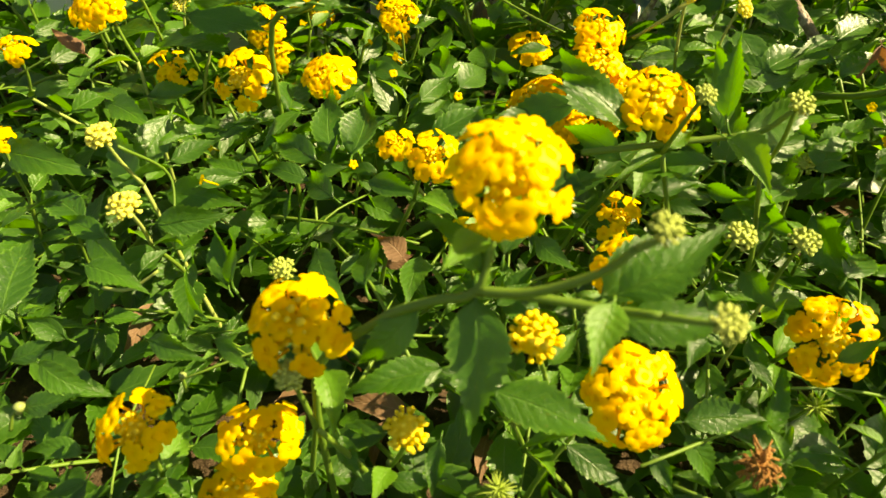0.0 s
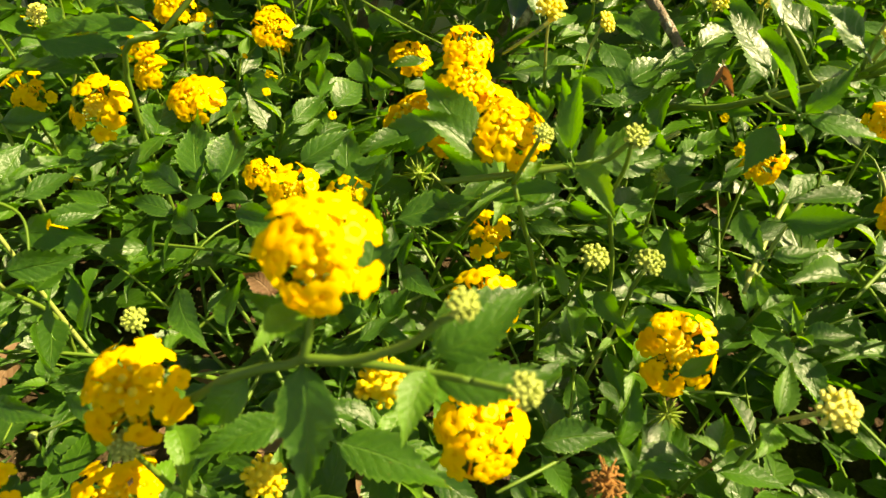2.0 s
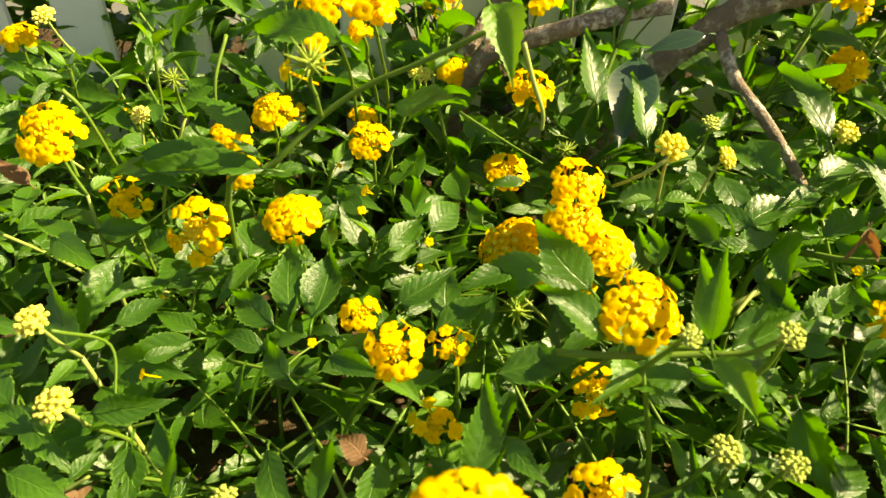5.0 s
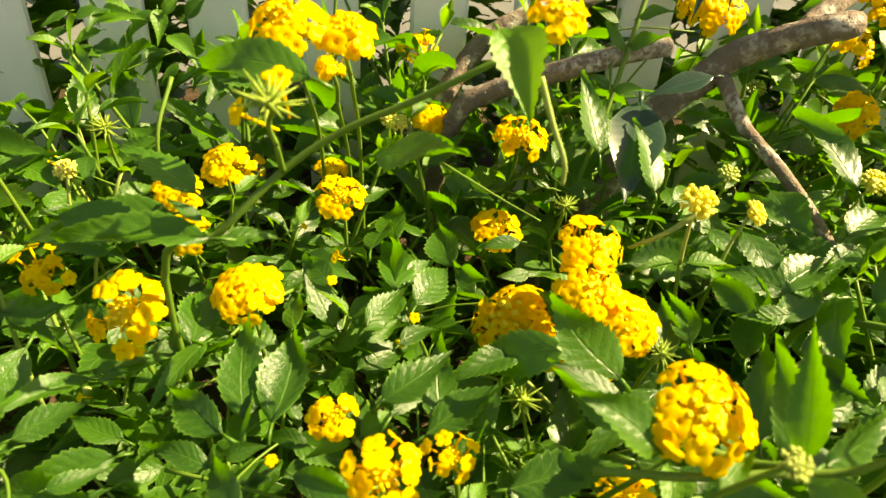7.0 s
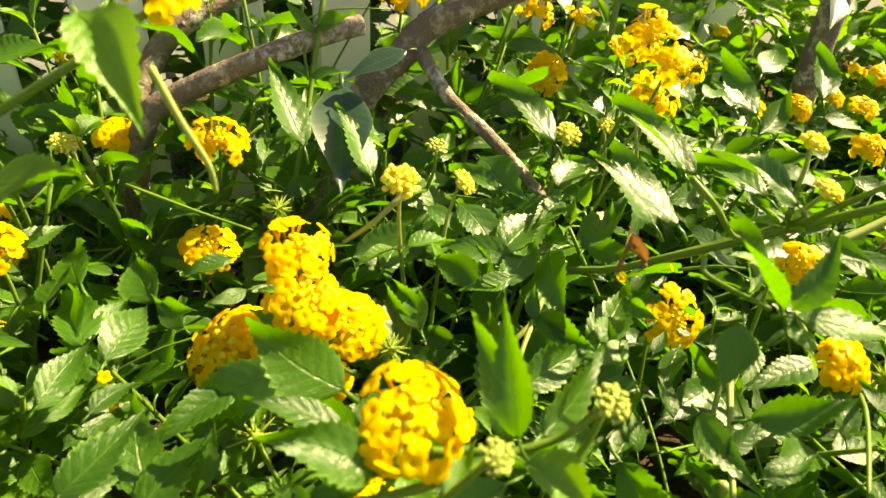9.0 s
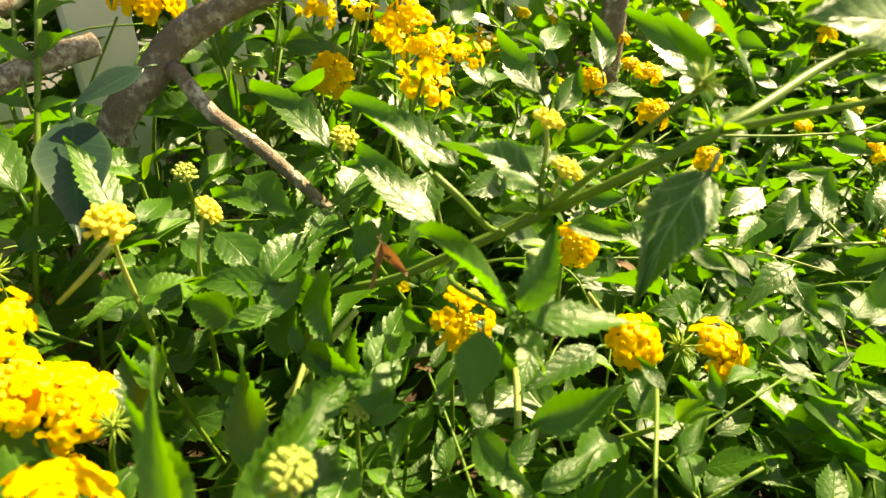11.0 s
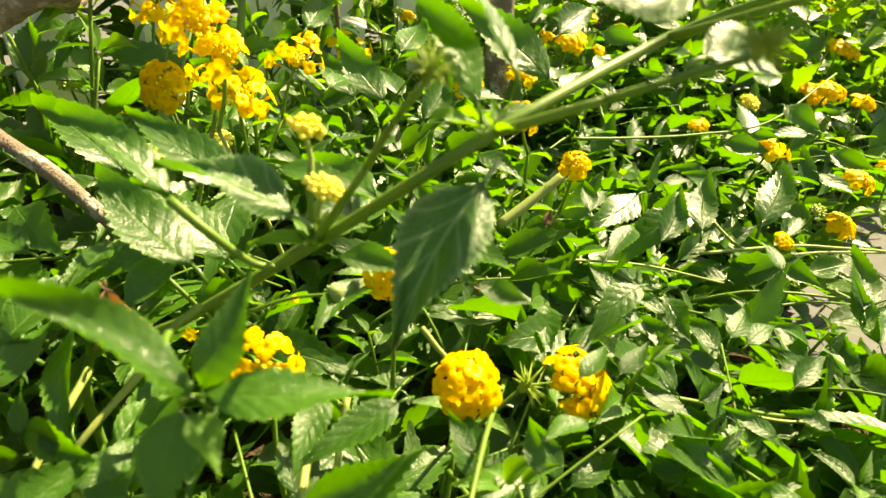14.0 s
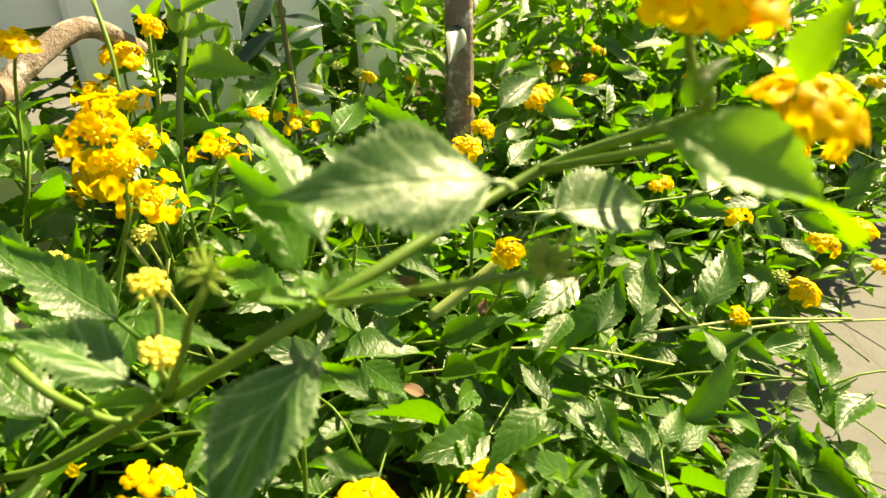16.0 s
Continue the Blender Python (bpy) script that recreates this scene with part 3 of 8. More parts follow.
hF3 = sprig((0.058, 0.368, 0.118), 0.0500, "full", (-0.45, -0.25, 0.85), 7, pairs=1)
hF3b = sprig((0.079, 0.36, 0.109), 0.0278, "full", (-0.2, -0.6, 0.6), 8, pairs=1)
hG = sprig((0.09, 0.251, 0.177), 0.0356, "full", (0.05, -0.5, 0.86), 9, pairs=1)
hH = sprig((-0.045, 0.143, 0.155), 0.0353, "full", (-0.05, -0.55, 0.83), 10, pairs=1)
hI = sprig((-0.11, 0.139, 0.105), 0.0321, "ring", (-0.1, -0.6, 0.8), 11, pairs=1)
hJ = sprig((0.065, 0.142, 0.119), 0.0399, "full", (0.1, -0.65, 0.75), 12, pairs=1)
h0f = sprig((-0.07, 0.146, 0.091), 0.0351, "ring", (0.1, -0.6, 0.8), 13, pairs=1)
h0g = sprig((-0.082, 0.141, 0.061), 0.0339, "full", (0, -0.4, 0.9), 14, pairs=1)
hM = sprig((-0.005, 0.254, 0.15), 0.0279, "ring", (0.1, -0.5, 0.85), 15, pairs=1)
hM0 = sprig((-0.024, 0.295, 0.132), 0.0218, "ring", (0, -0.45, 0.9), 16, pairs=1)
hM1 = sprig((0.02, 0.276, 0.13), 0.0182, "loose", (0, -0.45, 0.9), 17, pairs=1)
hM2 = sprig((0.013, 0.254, 0.101), 0.0234, "loose", (0, -0.45, 0.9), 18, pairs=1)
h0b = sprig((-0.177, 0.399, 0.125), 0.0310, "loose", (0, -0.45, 0.9), 19, pairs=1)
hP0 = sprig((0.031, 0.153, 0.137), 0.0211, "gold", (0, -0.45, 0.9), 20, pairs=1)
hP = sprig((0.076, 0.198, 0.129), 0.0328, "ring", (0, -0.5, 0.85), 21, pairs=1)
h2c = sprig((0.095, 0.281, 0.094), 0.0302, "loose", (0, -0.45, 0.9), 22, pairs=1)
hO = sprig((0.162, 0.186, 0.101), 0.0410, "ring", (-0.1, -0.7, 0.7), 23, pairs=1)
h165 = sprig((-0.253, 0.474, 0.138), 0.0388, "ring", (0, -0.45, 0.9), 24)
h25 = sprig((-0.264, 0.389, 0.144), 0.0261, "ring", (0, -0.45, 0.9), 25)
h270 = sprig((-0.25, 0.563, 0.105), 0.0243, "full", (0, -0.45, 0.9), 26)
h0y = sprig((-0.233, 0.301, 0.131), 0.0177, "full", (0, -0.45, 0.9), 27)
h2l = sprig((-0.136, 0.495, 0.117), 0.0369, "full", (-0.3, -0.5, 0.8), 28, pairs=1)
h2l2 = sprig((-0.123, 0.462, 0.108), 0.0292, "full", (-0.3, -0.5, 0.8), 29, pairs=1)
h2l3 = sprig((-0.107, 0.553, 0.109), 0.0287, "loose", (0, -0.45, 0.9), 30, pairs=1)
bK = sprig((-0.156, 0.263, 0.153), 0.0155, "pale", (0, -0.4, 0.9), 31)
bL = sprig((-0.141, 0.236, 0.133), 0.0165, "pale", (0, -0.4, 0.9), 32)
b0g = sprig((-0.013, 0.141, 0.102), 0.0183, "gold", (0, -0.7, 0.7), 33, pairs=1)
b1 = sprig((-0.047, 0.13, 0.145), 0.0107, "green", (0, -0.5, 0.86), 34, pairs=0)
b2 = sprig((-0.064, 0.197, 0.13), 0.0113, "green", (0, -0.45, 0.9), 35, pairs=1)
bW = sprig((0.05, 0.116, 0.212), 0.0091, "green", (0.2, -0.5, 0.8), 36, pairs=0, via=[(0.009, 0.129, 0.181), (0.023, 0.123, 0.186), (0.038, 0.119, 0.196)], stalk=0.008)
b0l = sprig((0.064, 0.103, 0.195), 0.0101, "green", (0.2, -0.5, 0.8), 37, pairs=0, via=[(0.009, 0.129, 0.181), (0.022, 0.126, 0.182), (0.042, 0.119, 0.184)], stalk=0.02)
bR = sprig((0.128, 0.221, 0.128), 0.0151, "green", (0, -0.45, 0.9), 38, pairs=1)
bQ = sprig((0.15, 0.212, 0.132), 0.0145, "green", (0, -0.45, 0.9), 39, pairs=1)
b5 = sprig((0.095, 0.218, 0.195), 0.0094, "green", (0.2, -0.5, 0.8), 40, pairs=1)
b2b = sprig((0.183, 0.126, 0.14), 0.0168, "pale", (0, -0.45, 0.9), 41, pairs=1)
s1 = sprig((0.019, 0.125, 0.089), 0.0160, "spent", (0, -0.45, 0.9), 42, pairs=1)
s2 = sprig((0.16, 0.175, 0.071), 0.0182, "spent", (0, -0.45, 0.9), 43, pairs=1)
s3 = sprig((0.027, 0.153, 0.091), 0.0130, "spent", (0, -0.45, 0.9), 44, pairs=1)
dead = sprig((0.113, 0.132, 0.094), 0.0185, "withered", (0, -0.45, 0.9), 45, pairs=1)
h5d = sprig((-0.194, 0.378, 0.178), 0.0375, "ring", (0, -0.45, 0.9), 46, pairs=2)
h5e = sprig((-0.284, 0.526, 0.177), 0.0280, "full", (0, -0.45, 0.9), 47)
hV = sprig((0.08, 0.494, 0.163), 0.0375, "ring", (0, -0.4, 0.9), 48, pairs=2)
h5f = sprig((0.04, 0.621, 0.121), 0.0327, "full", (0, -0.45, 0.9), 49)
h5g = sprig((0.025, 0.74, 0.145), 0.0401, "full", (0, -0.45, 0.9), 50)
h5i = sprig((0.313, 0.634, 0.12), 0.0339, "full", (0, -0.45, 0.9), 51)
h5m = sprig((-0.099, 0.473, 0.151), 0.0306, "full", (-0.2, -0.5, 0.8), 52, pairs=1)
h5n = sprig((-0.132, 0.473, 0.133), 0.0254, "full", (-0.2, -0.5, 0.8), 53, pairs=1)
h5o = sprig((-0.043, 0.525, 0.123), 0.0261, "full", (0, -0.45, 0.9), 54, pairs=1)
bT = sprig((0.136, 0.369, 0.185), 0.0186, "buds", (0, -0.5, 0.85), 55, pairs=1)
bU = sprig((0.177, 0.388, 0.169), 0.0148, "buds", (0.7, -0.4, 0.6), 56, pairs=1)
b5g = sprig((0.27, 0.431, 0.165), 0.0185, "pale", (0, -0.45, 0.9), 57, pairs=2)
b5p = sprig((-0.001, 0.544, 0.15), 0.0165, "pale", (0, -0.45, 0.9), 58, pairs=1)
b5q = sprig((-0.213, 0.549, 0.145), 0.0130, "pale", (0, -0.45, 0.9), 59, pairs=1)
b5r = sprig((-0.178, 0.453, 0.154), 0.0139, "pale", (0, -0.45, 0.9), 60, pairs=1)
b5s = sprig((-0.259, 0.523, 0.192), 0.0176, "pale", (0, -0.45, 0.9), 61, pairs=1)
b5t = sprig((0.287, 0.604, 0.161), 0.0172, "green", (0, -0.45, 0.9), 62, pairs=1)
b5u = sprig((0.19, 0.293, 0.12), 0.0130, "green", (0, -0.45, 0.9), 63, pairs=1)
s5 = sprig((-0.15, 0.448, 0.181), 0.0191, "spent", (0, -0.45, 0.9), 64, pairs=2)
s6 = sprig((0.058, 0.329, 0.103), 0.0219, "spent", (0, -0.45, 0.9), 65, pairs=1)
s7 = sprig((-0.045, 0.37, 0.084), 0.0174, "spent", (0, -0.45, 0.9), 66, pairs=1)
hFb = sprig((0.103, 0.340, 0.138), 0.0330, "full", (0.1, -0.6, 0.8), 67, pairs=0)
hFc = sprig((0.091, 0.336, 0.115), 0.0214, "full", (-0.2, -0.6, 0.7), 68, pairs=0)
h7a = sprig((-0.043, 0.382, 0.255), 0.0327, "full", (0, -0.4, 0.9), 69, pairs=0, via=[(-0.043, 0.522, 0), (-0.043, 0.482, 0.155)], stalk=0.03)
h7a2 = sprig((-0.02, 0.382, 0.252), 0.0271, "full", (0.2, -0.4, 0.9), 70, pairs=0, via=[(-0.02, 0.522, 0), (-0.02, 0.482, 0.152)], stalk=0.03)
h7a3 = sprig((-0.028, 0.405, 0.23), 0.0188, "loose", (0.2, -0.4, 0.9), 71, pairs=0, via=[(-0.028, 0.545, 0), (-0.028, 0.505, 0.13)], stalk=0.03)
w5e = sprig((-0.041, 0.316, 0.246), 0.0241, "spent", (0.1, -0.3, 0.9), 72, pairs=0, via=[(-0.042, 0.337, 0.213)], stalk=0.02)
h7x = sprig((0.019, 0.618, 0.182), 0.0313, "loose", (0, -0.45, 0.9), 73, pairs=1)
h7c = sprig((0.051, 0.335, 0.272), 0.0208, "full", (0, -0.5, 0.8), 74, pairs=0, stalk=0.02, via=[(-0.092, 0.358, 0), (-0.092, 0.338, 0.164), (-0.067, 0.332, 0.189), (-0.042, 0.337, 0.213), (-0.02, 0.337, 0.229), (0.002, 0.333, 0.241), (0.028, 0.327, 0.257)], thick=0.0017)
s8 = sprig((0.097, 0.437, 0.144), 0.0188, "spent", (0, -0.45, 0.9), 75, pairs=1)
s10 = sprig((0.113, 0.322, 0.137), 0.0164, "spent", (0, -0.45, 0.9), 76, pairs=0)
b7 = sprig((0.005, 0.531, 0.154), 0.0146, "pale", (0, -0.45, 0.9), 77, pairs=1)
b7z = sprig((-0.192, 0.482, 0.138), 0.0125, "pale", (0, -0.45, 0.9), 78, pairs=1)
h7g = sprig((0.349, 0.598, 0.2), 0.0347, "loose", (0, -0.45, 0.9), 79, pairs=1)
h7g2 = sprig((0.375, 0.607, 0.221), 0.0326, "full", (0, -0.45, 0.9), 80, pairs=1)
h7h = sprig((0.32, 0.529, 0.169), 0.0336, "full", (-0.5, -0.6, 0.5), 81, pairs=1)
h7k = sprig((0.226, 0.587, 0.225), 0.0519, "full", (-0.1, -0.5, 0.85), 82, pairs=1)
hN = sprig((0.256, 0.309, 0.12), 0.0345, "ring", (-0.2, -0.8, 0.5), 83, pairs=1)
h9l = sprig((0.029, 0.561, 0.147), 0.0330, "full", (0, -0.3, 0.95), 84, pairs=2)
h9m = sprig((-0.037, 0.513, 0.105), 0.0219, "full", (0, -0.45, 0.9), 85, pairs=1)
h9f = sprig((0.3, 0.411, 0.228), 0.0340, "loose", (-0.3, -0.5, 0.8), 86, pairs=1)
h10e = sprig((0.3, 0.393, 0.216), 0.0280, "loose", (-0.1, -0.6, 0.8), 87, pairs=0)
h10g = sprig((0.469, 0.369, 0.155), 0.0241, "full", (-0.5, -0.5, 0.6), 88, pairs=1)
h9j = sprig((0.302, 0.289, 0.154), 0.0234, "full", (-0.5, -0.7, 0.5), 89, pairs=1)
h10q = sprig((0.365, 0.445, 0.194), 0.0274, "loose", (0, -0.45, 0.9), 90, pairs=1)
b9g = sprig((0.271, 0.284, 0.219), 0.0121, "buds", (0.2, -0.3, 0.9), 91, pairs=0, via=[(0.267, 0.28, 0.186)])
b9h = sprig((0.265, 0.268, 0.207), 0.0125, "buds", (0.3, -0.3, 0.9), 92, pairs=0, via=[(0.236, 0.328, 0.143), (0.267, 0.28, 0.186)])
b10a = sprig((0.136, 0.227, 0.187), 0.0121, "green", (0.2, -0.5, 0.8), 93, pairs=0)
b10b = sprig((0.182, 0.429, 0.17), 0.0129, "green", (0, -0.45, 0.9), 94, pairs=1)
b10c = sprig((0.317, 0.452, 0.157), 0.0146, "pale", (0, -0.45, 0.9), 95, pairs=1)
s11 = sprig((0.157, 0.312, 0.122), 0.0181, "spent", (0, -0.45, 0.9), 96, pairs=1)
h9e = sprig((0.313, 0.256, 0.114), 0.0307, "full", (-0.1, -0.6, 0.75), 97, pairs=1)
h12c = sprig((0.367, 0.241, 0.093), 0.0360, "full", (0.1, -0.6, 0.75), 98, pairs=1)
b12c = sprig((0.357, 0.235, 0.082), 0.0104, "green", (0, -0.45, 0.9), 99, pairs=1)
s12 = sprig((0.337, 0.248, 0.104), 0.0198, "spent", (0.8, -0.3, 0.3), 100, pairs=0)
h12i = sprig((0.51, 0.456, 0.149), 0.0264, "full", (-0.4, -0.5, 0.7), 101, pairs=1)
h12l = sprig((0.346, 0.563, 0.162), 0.0200, "full", (-0.4, -0.5, 0.7), 102, pairs=1)
h12o = sprig((0.731, 0.521, 0.138), 0.0241, "full", (0, -0.45, 0.9), 103, pairs=1)
h12p = sprig((0.804, 0.518, 0.135), 0.0231, "full", (0, -0.45, 0.9), 104, pairs=1)
h12q = sprig((0.844, 0.427, 0.143), 0.0258, "loose", (0, -0.45, 0.9), 105, pairs=1)
h12r = sprig((0.695, 0.363, 0.098), 0.0195, "full", (0, -0.45, 0.9), 106, pairs=1)
h12s = sprig((0.732, 0.342, 0.112), 0.0195, "buds", (0, -0.45, 0.9), 107, pairs=1)
h12t = sprig((0.744, 0.287, 0.133), 0.0271, "full", (0, -0.45, 0.9), 108, pairs=1)
h12v = sprig((0.67, 0.294, 0.103), 0.0269, "loose", (0, -0.45, 0.9), 109, pairs=1)
h12j = sprig((0.454, 0.317, 0.145), 0.0200, "full", (-0.4, -0.5, 0.7), 110, pairs=1)
s13 = sprig((0.267, 0.226, 0.248), 0.0141, "spent", (0, -0.3, 0.9), 111, pairs=0, via=[(0.265, 0.278, 0.185)])
h12k = sprig((0.313, 0.412, 0.193), 0.0330, "loose", (0.1, -0.5, 0.85), 112, pairs=0)
h14a = sprig((0.331, 0.467, 0.204), 0.0240, "loose", (0.1, -0.5, 0.85), 113, pairs=1)
h14b2 = sprig((0.353, 0.541, 0.203), 0.0260, "loose", (0, -0.5, 0.85), 114, pairs=1)
h14f = sprig((0.458, 0.527, 0.171), 0.0286, "loose", (0, -0.45, 0.9), 115, pairs=1)
h14g = sprig((0.443, 0.559, 0.173), 0.0208, "full", (0, -0.45, 0.9), 116, pairs=1)
h14h = sprig((0.513, 0.408, 0.166), 0.0243, "full", (0, -0.45, 0.9), 117, pairs=1)
h14j = sprig((0.81, 0.567, 0.142), 0.0250, "full", (0, -0.45, 0.9), 118, pairs=1)
h14k = sprig((0.757, 0.544, 0.129), 0.0272, "full", (0, -0.45, 0.9), 119, pairs=1)
h14l = sprig((0.631, 0.524, 0.153), 0.0227, "loose", (0, -0.45, 0.9), 120, pairs=1)
h14c = sprig((0.7, 0.238, 0.086), 0.0256, "full", (0, -0.3, 0.9), 121, pairs=1)
h14c2 = sprig((0.749, 0.229, 0.083), 0.0243, "full", (0, -0.3, 0.9), 122, pairs=1)
h14d = sprig((0.659, 0.231, 0.067), 0.0269, "full", (0, -0.45, 0.9), 123, pairs=0)
h16d = sprig((0.582, 0.241, 0.079), 0.0160, "full", (0, -0.45, 0.9), 124, pairs=1)
h14m = sprig((0.832, 0.326, 0.104), 0.0323, "full", (0, -0.45, 0.9), 125, pairs=1)
h14n = sprig((0.933, 0.343, 0.126), 0.0315, "full", (0, -0.45, 0.9), 126, pairs=1)
h14p = sprig((1.098, 0.418, 0.138), 0.0278, "full", (0, -0.45, 0.9), 127, pairs=1)
b14q = sprig((0.655, 0.246, 0.072), 0.0144, "green", (0, -0.45, 0.9), 128, pairs=1)
h16a = sprig((0.3, 0.527, 0.25), 0.0266, "full", (0, -0.45, 0.9), 129, pairs=1)
h16b = sprig((0.39, 0.578, 0.241), 0.0224, "full", (0, -0.45, 0.9), 130, pairs=1)
h16f = sprig((0.69, 0.501, 0.145), 0.0339, "full", (0, -0.45, 0.9), 131, pairs=1)
h16i = sprig((0.349, 0.178, 0.294), 0.0338, "full", (0.1, -0.2, 0.95), 132, pairs=0, stalk=0.02, via=[(0.208, 0.367, 0), (0.208, 0.367, 0.11), (0.236, 0.328, 0.143), (0.265, 0.278, 0.185), (0.294, 0.232, 0.226), (0.371, 0.231, 0.238), (0.38, 0.19, 0.261)], thick=0.0021)
h16j = sprig((0.37, 0.161, 0.271), 0.0265, "full", (-0.1, -0.35, 0.9), 133, pairs=0, stalk=0.02, via=[(0.371, 0.231, 0.238)])
h16l = sprig((0.921, 0.594, 0.137), 0.0250, "full", (0, -0.45, 0.9), 134, pairs=1)
h16m = sprig((0.941, 0.569, 0.127), 0.0250, "full", (0, -0.45, 0.9), 135, pairs=1)
h16n = sprig((0.664, 0.644, 0.143), 0.0154, "full", (0, -0.45, 0.9), 136, pairs=1)
h16o = sprig((1.094, 0.384, 0.165), 0.0326, "full", (0, -0.45, 0.9), 137, pairs=1)
h16p = sprig((0.95, 0.298, 0.142), 0.0215, "full", (0, -0.45, 0.9), 138, pairs=1)
b160 = sprig((0.565, 0.633, 0.175), 0.0125, "green", (0, -0.45, 0.9), 139, pairs=1)
b161 = sprig((0.578, 0.617, 0.168), 0.0125, "green", (0, -0.45, 0.9), 140, pairs=1)
b162 = sprig((0.739, 0.581, 0.148), 0.0142, "green", (0, -0.45, 0.9), 141, pairs=1)
b163 = sprig((0.686, 0.698, 0.161), 0.0150, "green", (0, -0.45, 0.9), 142, pairs=1)
b164 = sprig((0.753, 0.678, 0.153), 0.0156, "green", (0, -0.45, 0.9), 143, pairs=1)
b165 = sprig((0.445, 0.634, 0.238), 0.0104, "green", (0, -0.45, 0.9), 144, pairs=1)
hx0 = sprig((1.101, 0.613, 0.107), 0.0281, "full", (0, -0.45, 0.9), 145, pairs=1)
hx1 = sprig((1.178, 0.595, 0.099), 0.0306, "loose", (0, -0.45, 0.9), 146, pairs=1)
hx2 = sprig((1.215, 0.619, 0.13), 0.0313, "full", (0, -0.45, 0.9), 147, pairs=1)
hx3 = sprig((1.069, 0.646, 0.122), 0.0231, "full", (0, -0.45, 0.9), 148, pairs=1)
hx4 = sprig((0.623, 0.5, 0.131), 0.0248, "full", (0, -0.45, 0.9), 149, pairs=1)
hx5 = sprig((0.507, 0.487, 0.137), 0.0191, "full", (0, -0.45, 0.9), 150, pairs=1)
hx6 = sprig((0.583, 0.61, 0.165), 0.0172, "full", (0, -0.45, 0.9), 151, pairs=1)
hx7 = sprig((0.718, 0.548, 0.134), 0.0243, "loose", (0, -0.45, 0.9), 152, pairs=1)
hx8 = sprig((0.937, 0.335, 0.123), 0.0264, "full", (0, -0.45, 0.9), 153, pairs=1)
hx9 = sprig((1.005, 0.468, 0.09), 0.0208, "full", (0, -0.45, 0.9), 154, pairs=1)
hx10 = sprig((1.098, 0.635, 0.112), 0.0248, "loose", (0, -0.45, 0.9), 155, pairs=1)
hx11 = sprig((0.751, 0.509, 0.124), 0.0172, "full", (0, -0.45, 0.9), 156, pairs=1)
hx12 = sprig((0.816, 0.279, 0.11), 0.0243, "full", (0, -0.45, 0.9), 157, pairs=1)
hx13 = sprig((0.665, 0.354, 0.106), 0.0135, "full", (0, -0.45, 0.9), 158, pairs=1)
hx14 = sprig((1.056, 0.624, 0.134), 0.0219, "buds", (0, -0.45, 0.9), 159, pairs=1)
hx15 = sprig((0.878, 0.402, 0.113), 0.0172, "full", (0, -0.45, 0.9), 160, pairs=1)
hx16 = sprig((0.885, 0.456, 0.113), 0.0219, "loose", (0, -0.45, 0.9), 161, pairs=1)
hx17 = sprig((0.765, 0.213, 0.05), 0.0156, "full", (0, -0.45, 0.9), 162, pairs=1)
s16b = sprig((0.306, 0.176, 0.255), 0.0153, "spent", (0.6, -0.2, 0.6), 163, pairs=0, via=[(0.294, 0.232, 0.226)])


# ---- single leaves of the flowering shoots ----
blade(hM0, (-0.054, 0.265, 0.118), (-0.077, 0.291, 0.123), (-0.443, -0.516, 0.733), 1.00, v=0)
blade(hM0, (-0.067, 0.297, 0.12), (-0.099, 0.323, 0.122), (-0.282, -0.616, 0.735), 1.00, v=1)
blade(hM0, (-0.06, 0.304, 0.12), (-0.064, 0.351, 0.134), (0.023, -0.482, 0.876), 1.00, v=2)
blade(hM0, (-0.049, 0.302, 0.12), (-0.044, 0.352, 0.125), (-0.268, -0.631, 0.728), 1.00, v=3)
blade(b2, (-0.033, 0.204, 0.115), (-0.041, 0.244, 0.12), (-0.370, -0.589, 0.718), 1.00, v=4)
blade(b2, (-0.09, 0.206, 0.115), (-0.103, 0.242, 0.12), (-0.664, -0.531, 0.526), 1.00, v=5)
blade(bL, (-0.136, 0.246, 0.116), (-0.101, 0.25, 0.12), (-0.483, -0.646, 0.591), 1.00, v=6)
blade(bL, (-0.179, 0.188, 0.113), (-0.185, 0.235, 0.125), (0.248, -0.537, 0.806), 1.00, v=7)
blade(h0y, (-0.24, 0.307, 0.12), (-0.194, 0.286, 0.117), (-0.537, -0.658, 0.528), 1.00, v=0)
blade(bL, (-0.156, 0.237, 0.115), (-0.182, 0.248, 0.12), (-0.175, -0.535, 0.827), 1.00, v=1)
blade(bK, (-0.144, 0.296, 0.12), (-0.118, 0.313, 0.122), (0.23, -0.487, 0.843), 1.00, v=2)
blade(bK, (-0.142, 0.291, 0.12), (-0.16, 0.266, 0.122), (-0.630, -0.584, 0.512), 1.00, v=3)
blade(h0y, (-0.207, 0.243, 0.116), (-0.192, 0.281, 0.124), (-0.461, -0.651, 0.603), 1.00, v=4)
blade(h0b, (-0.161, 0.348, 0.12), (-0.171, 0.303, 0.1), (0.502, -0.534, 0.681), 1.00, v=5)
blade(bL, (-0.17, 0.249, 0.116), (-0.202, 0.269, 0.122), (-0.214, -0.482, 0.85), 1.00, v=6)
blade(hJ, (0.093, 0.154, 0.089), (0.126, 0.152, 0.096), (-0.316, -0.213, 0.924), 1.00, v=7)
blade(hJ, (0.094, 0.151, 0.085), (0.109, 0.134, 0.068), (-0.156, -0.301, 0.941), 1.00, v=0)
blade(hJ, (0.081, 0.147, 0.079), (0.09, 0.134, 0.068), (-0.171, -0.316, 0.933), 1.00, v=1)
blade(s3, (0.048, 0.149, 0.081), (0.071, 0.134, 0.068), (-0.18, -0.437, 0.881), 1.00, v=2)
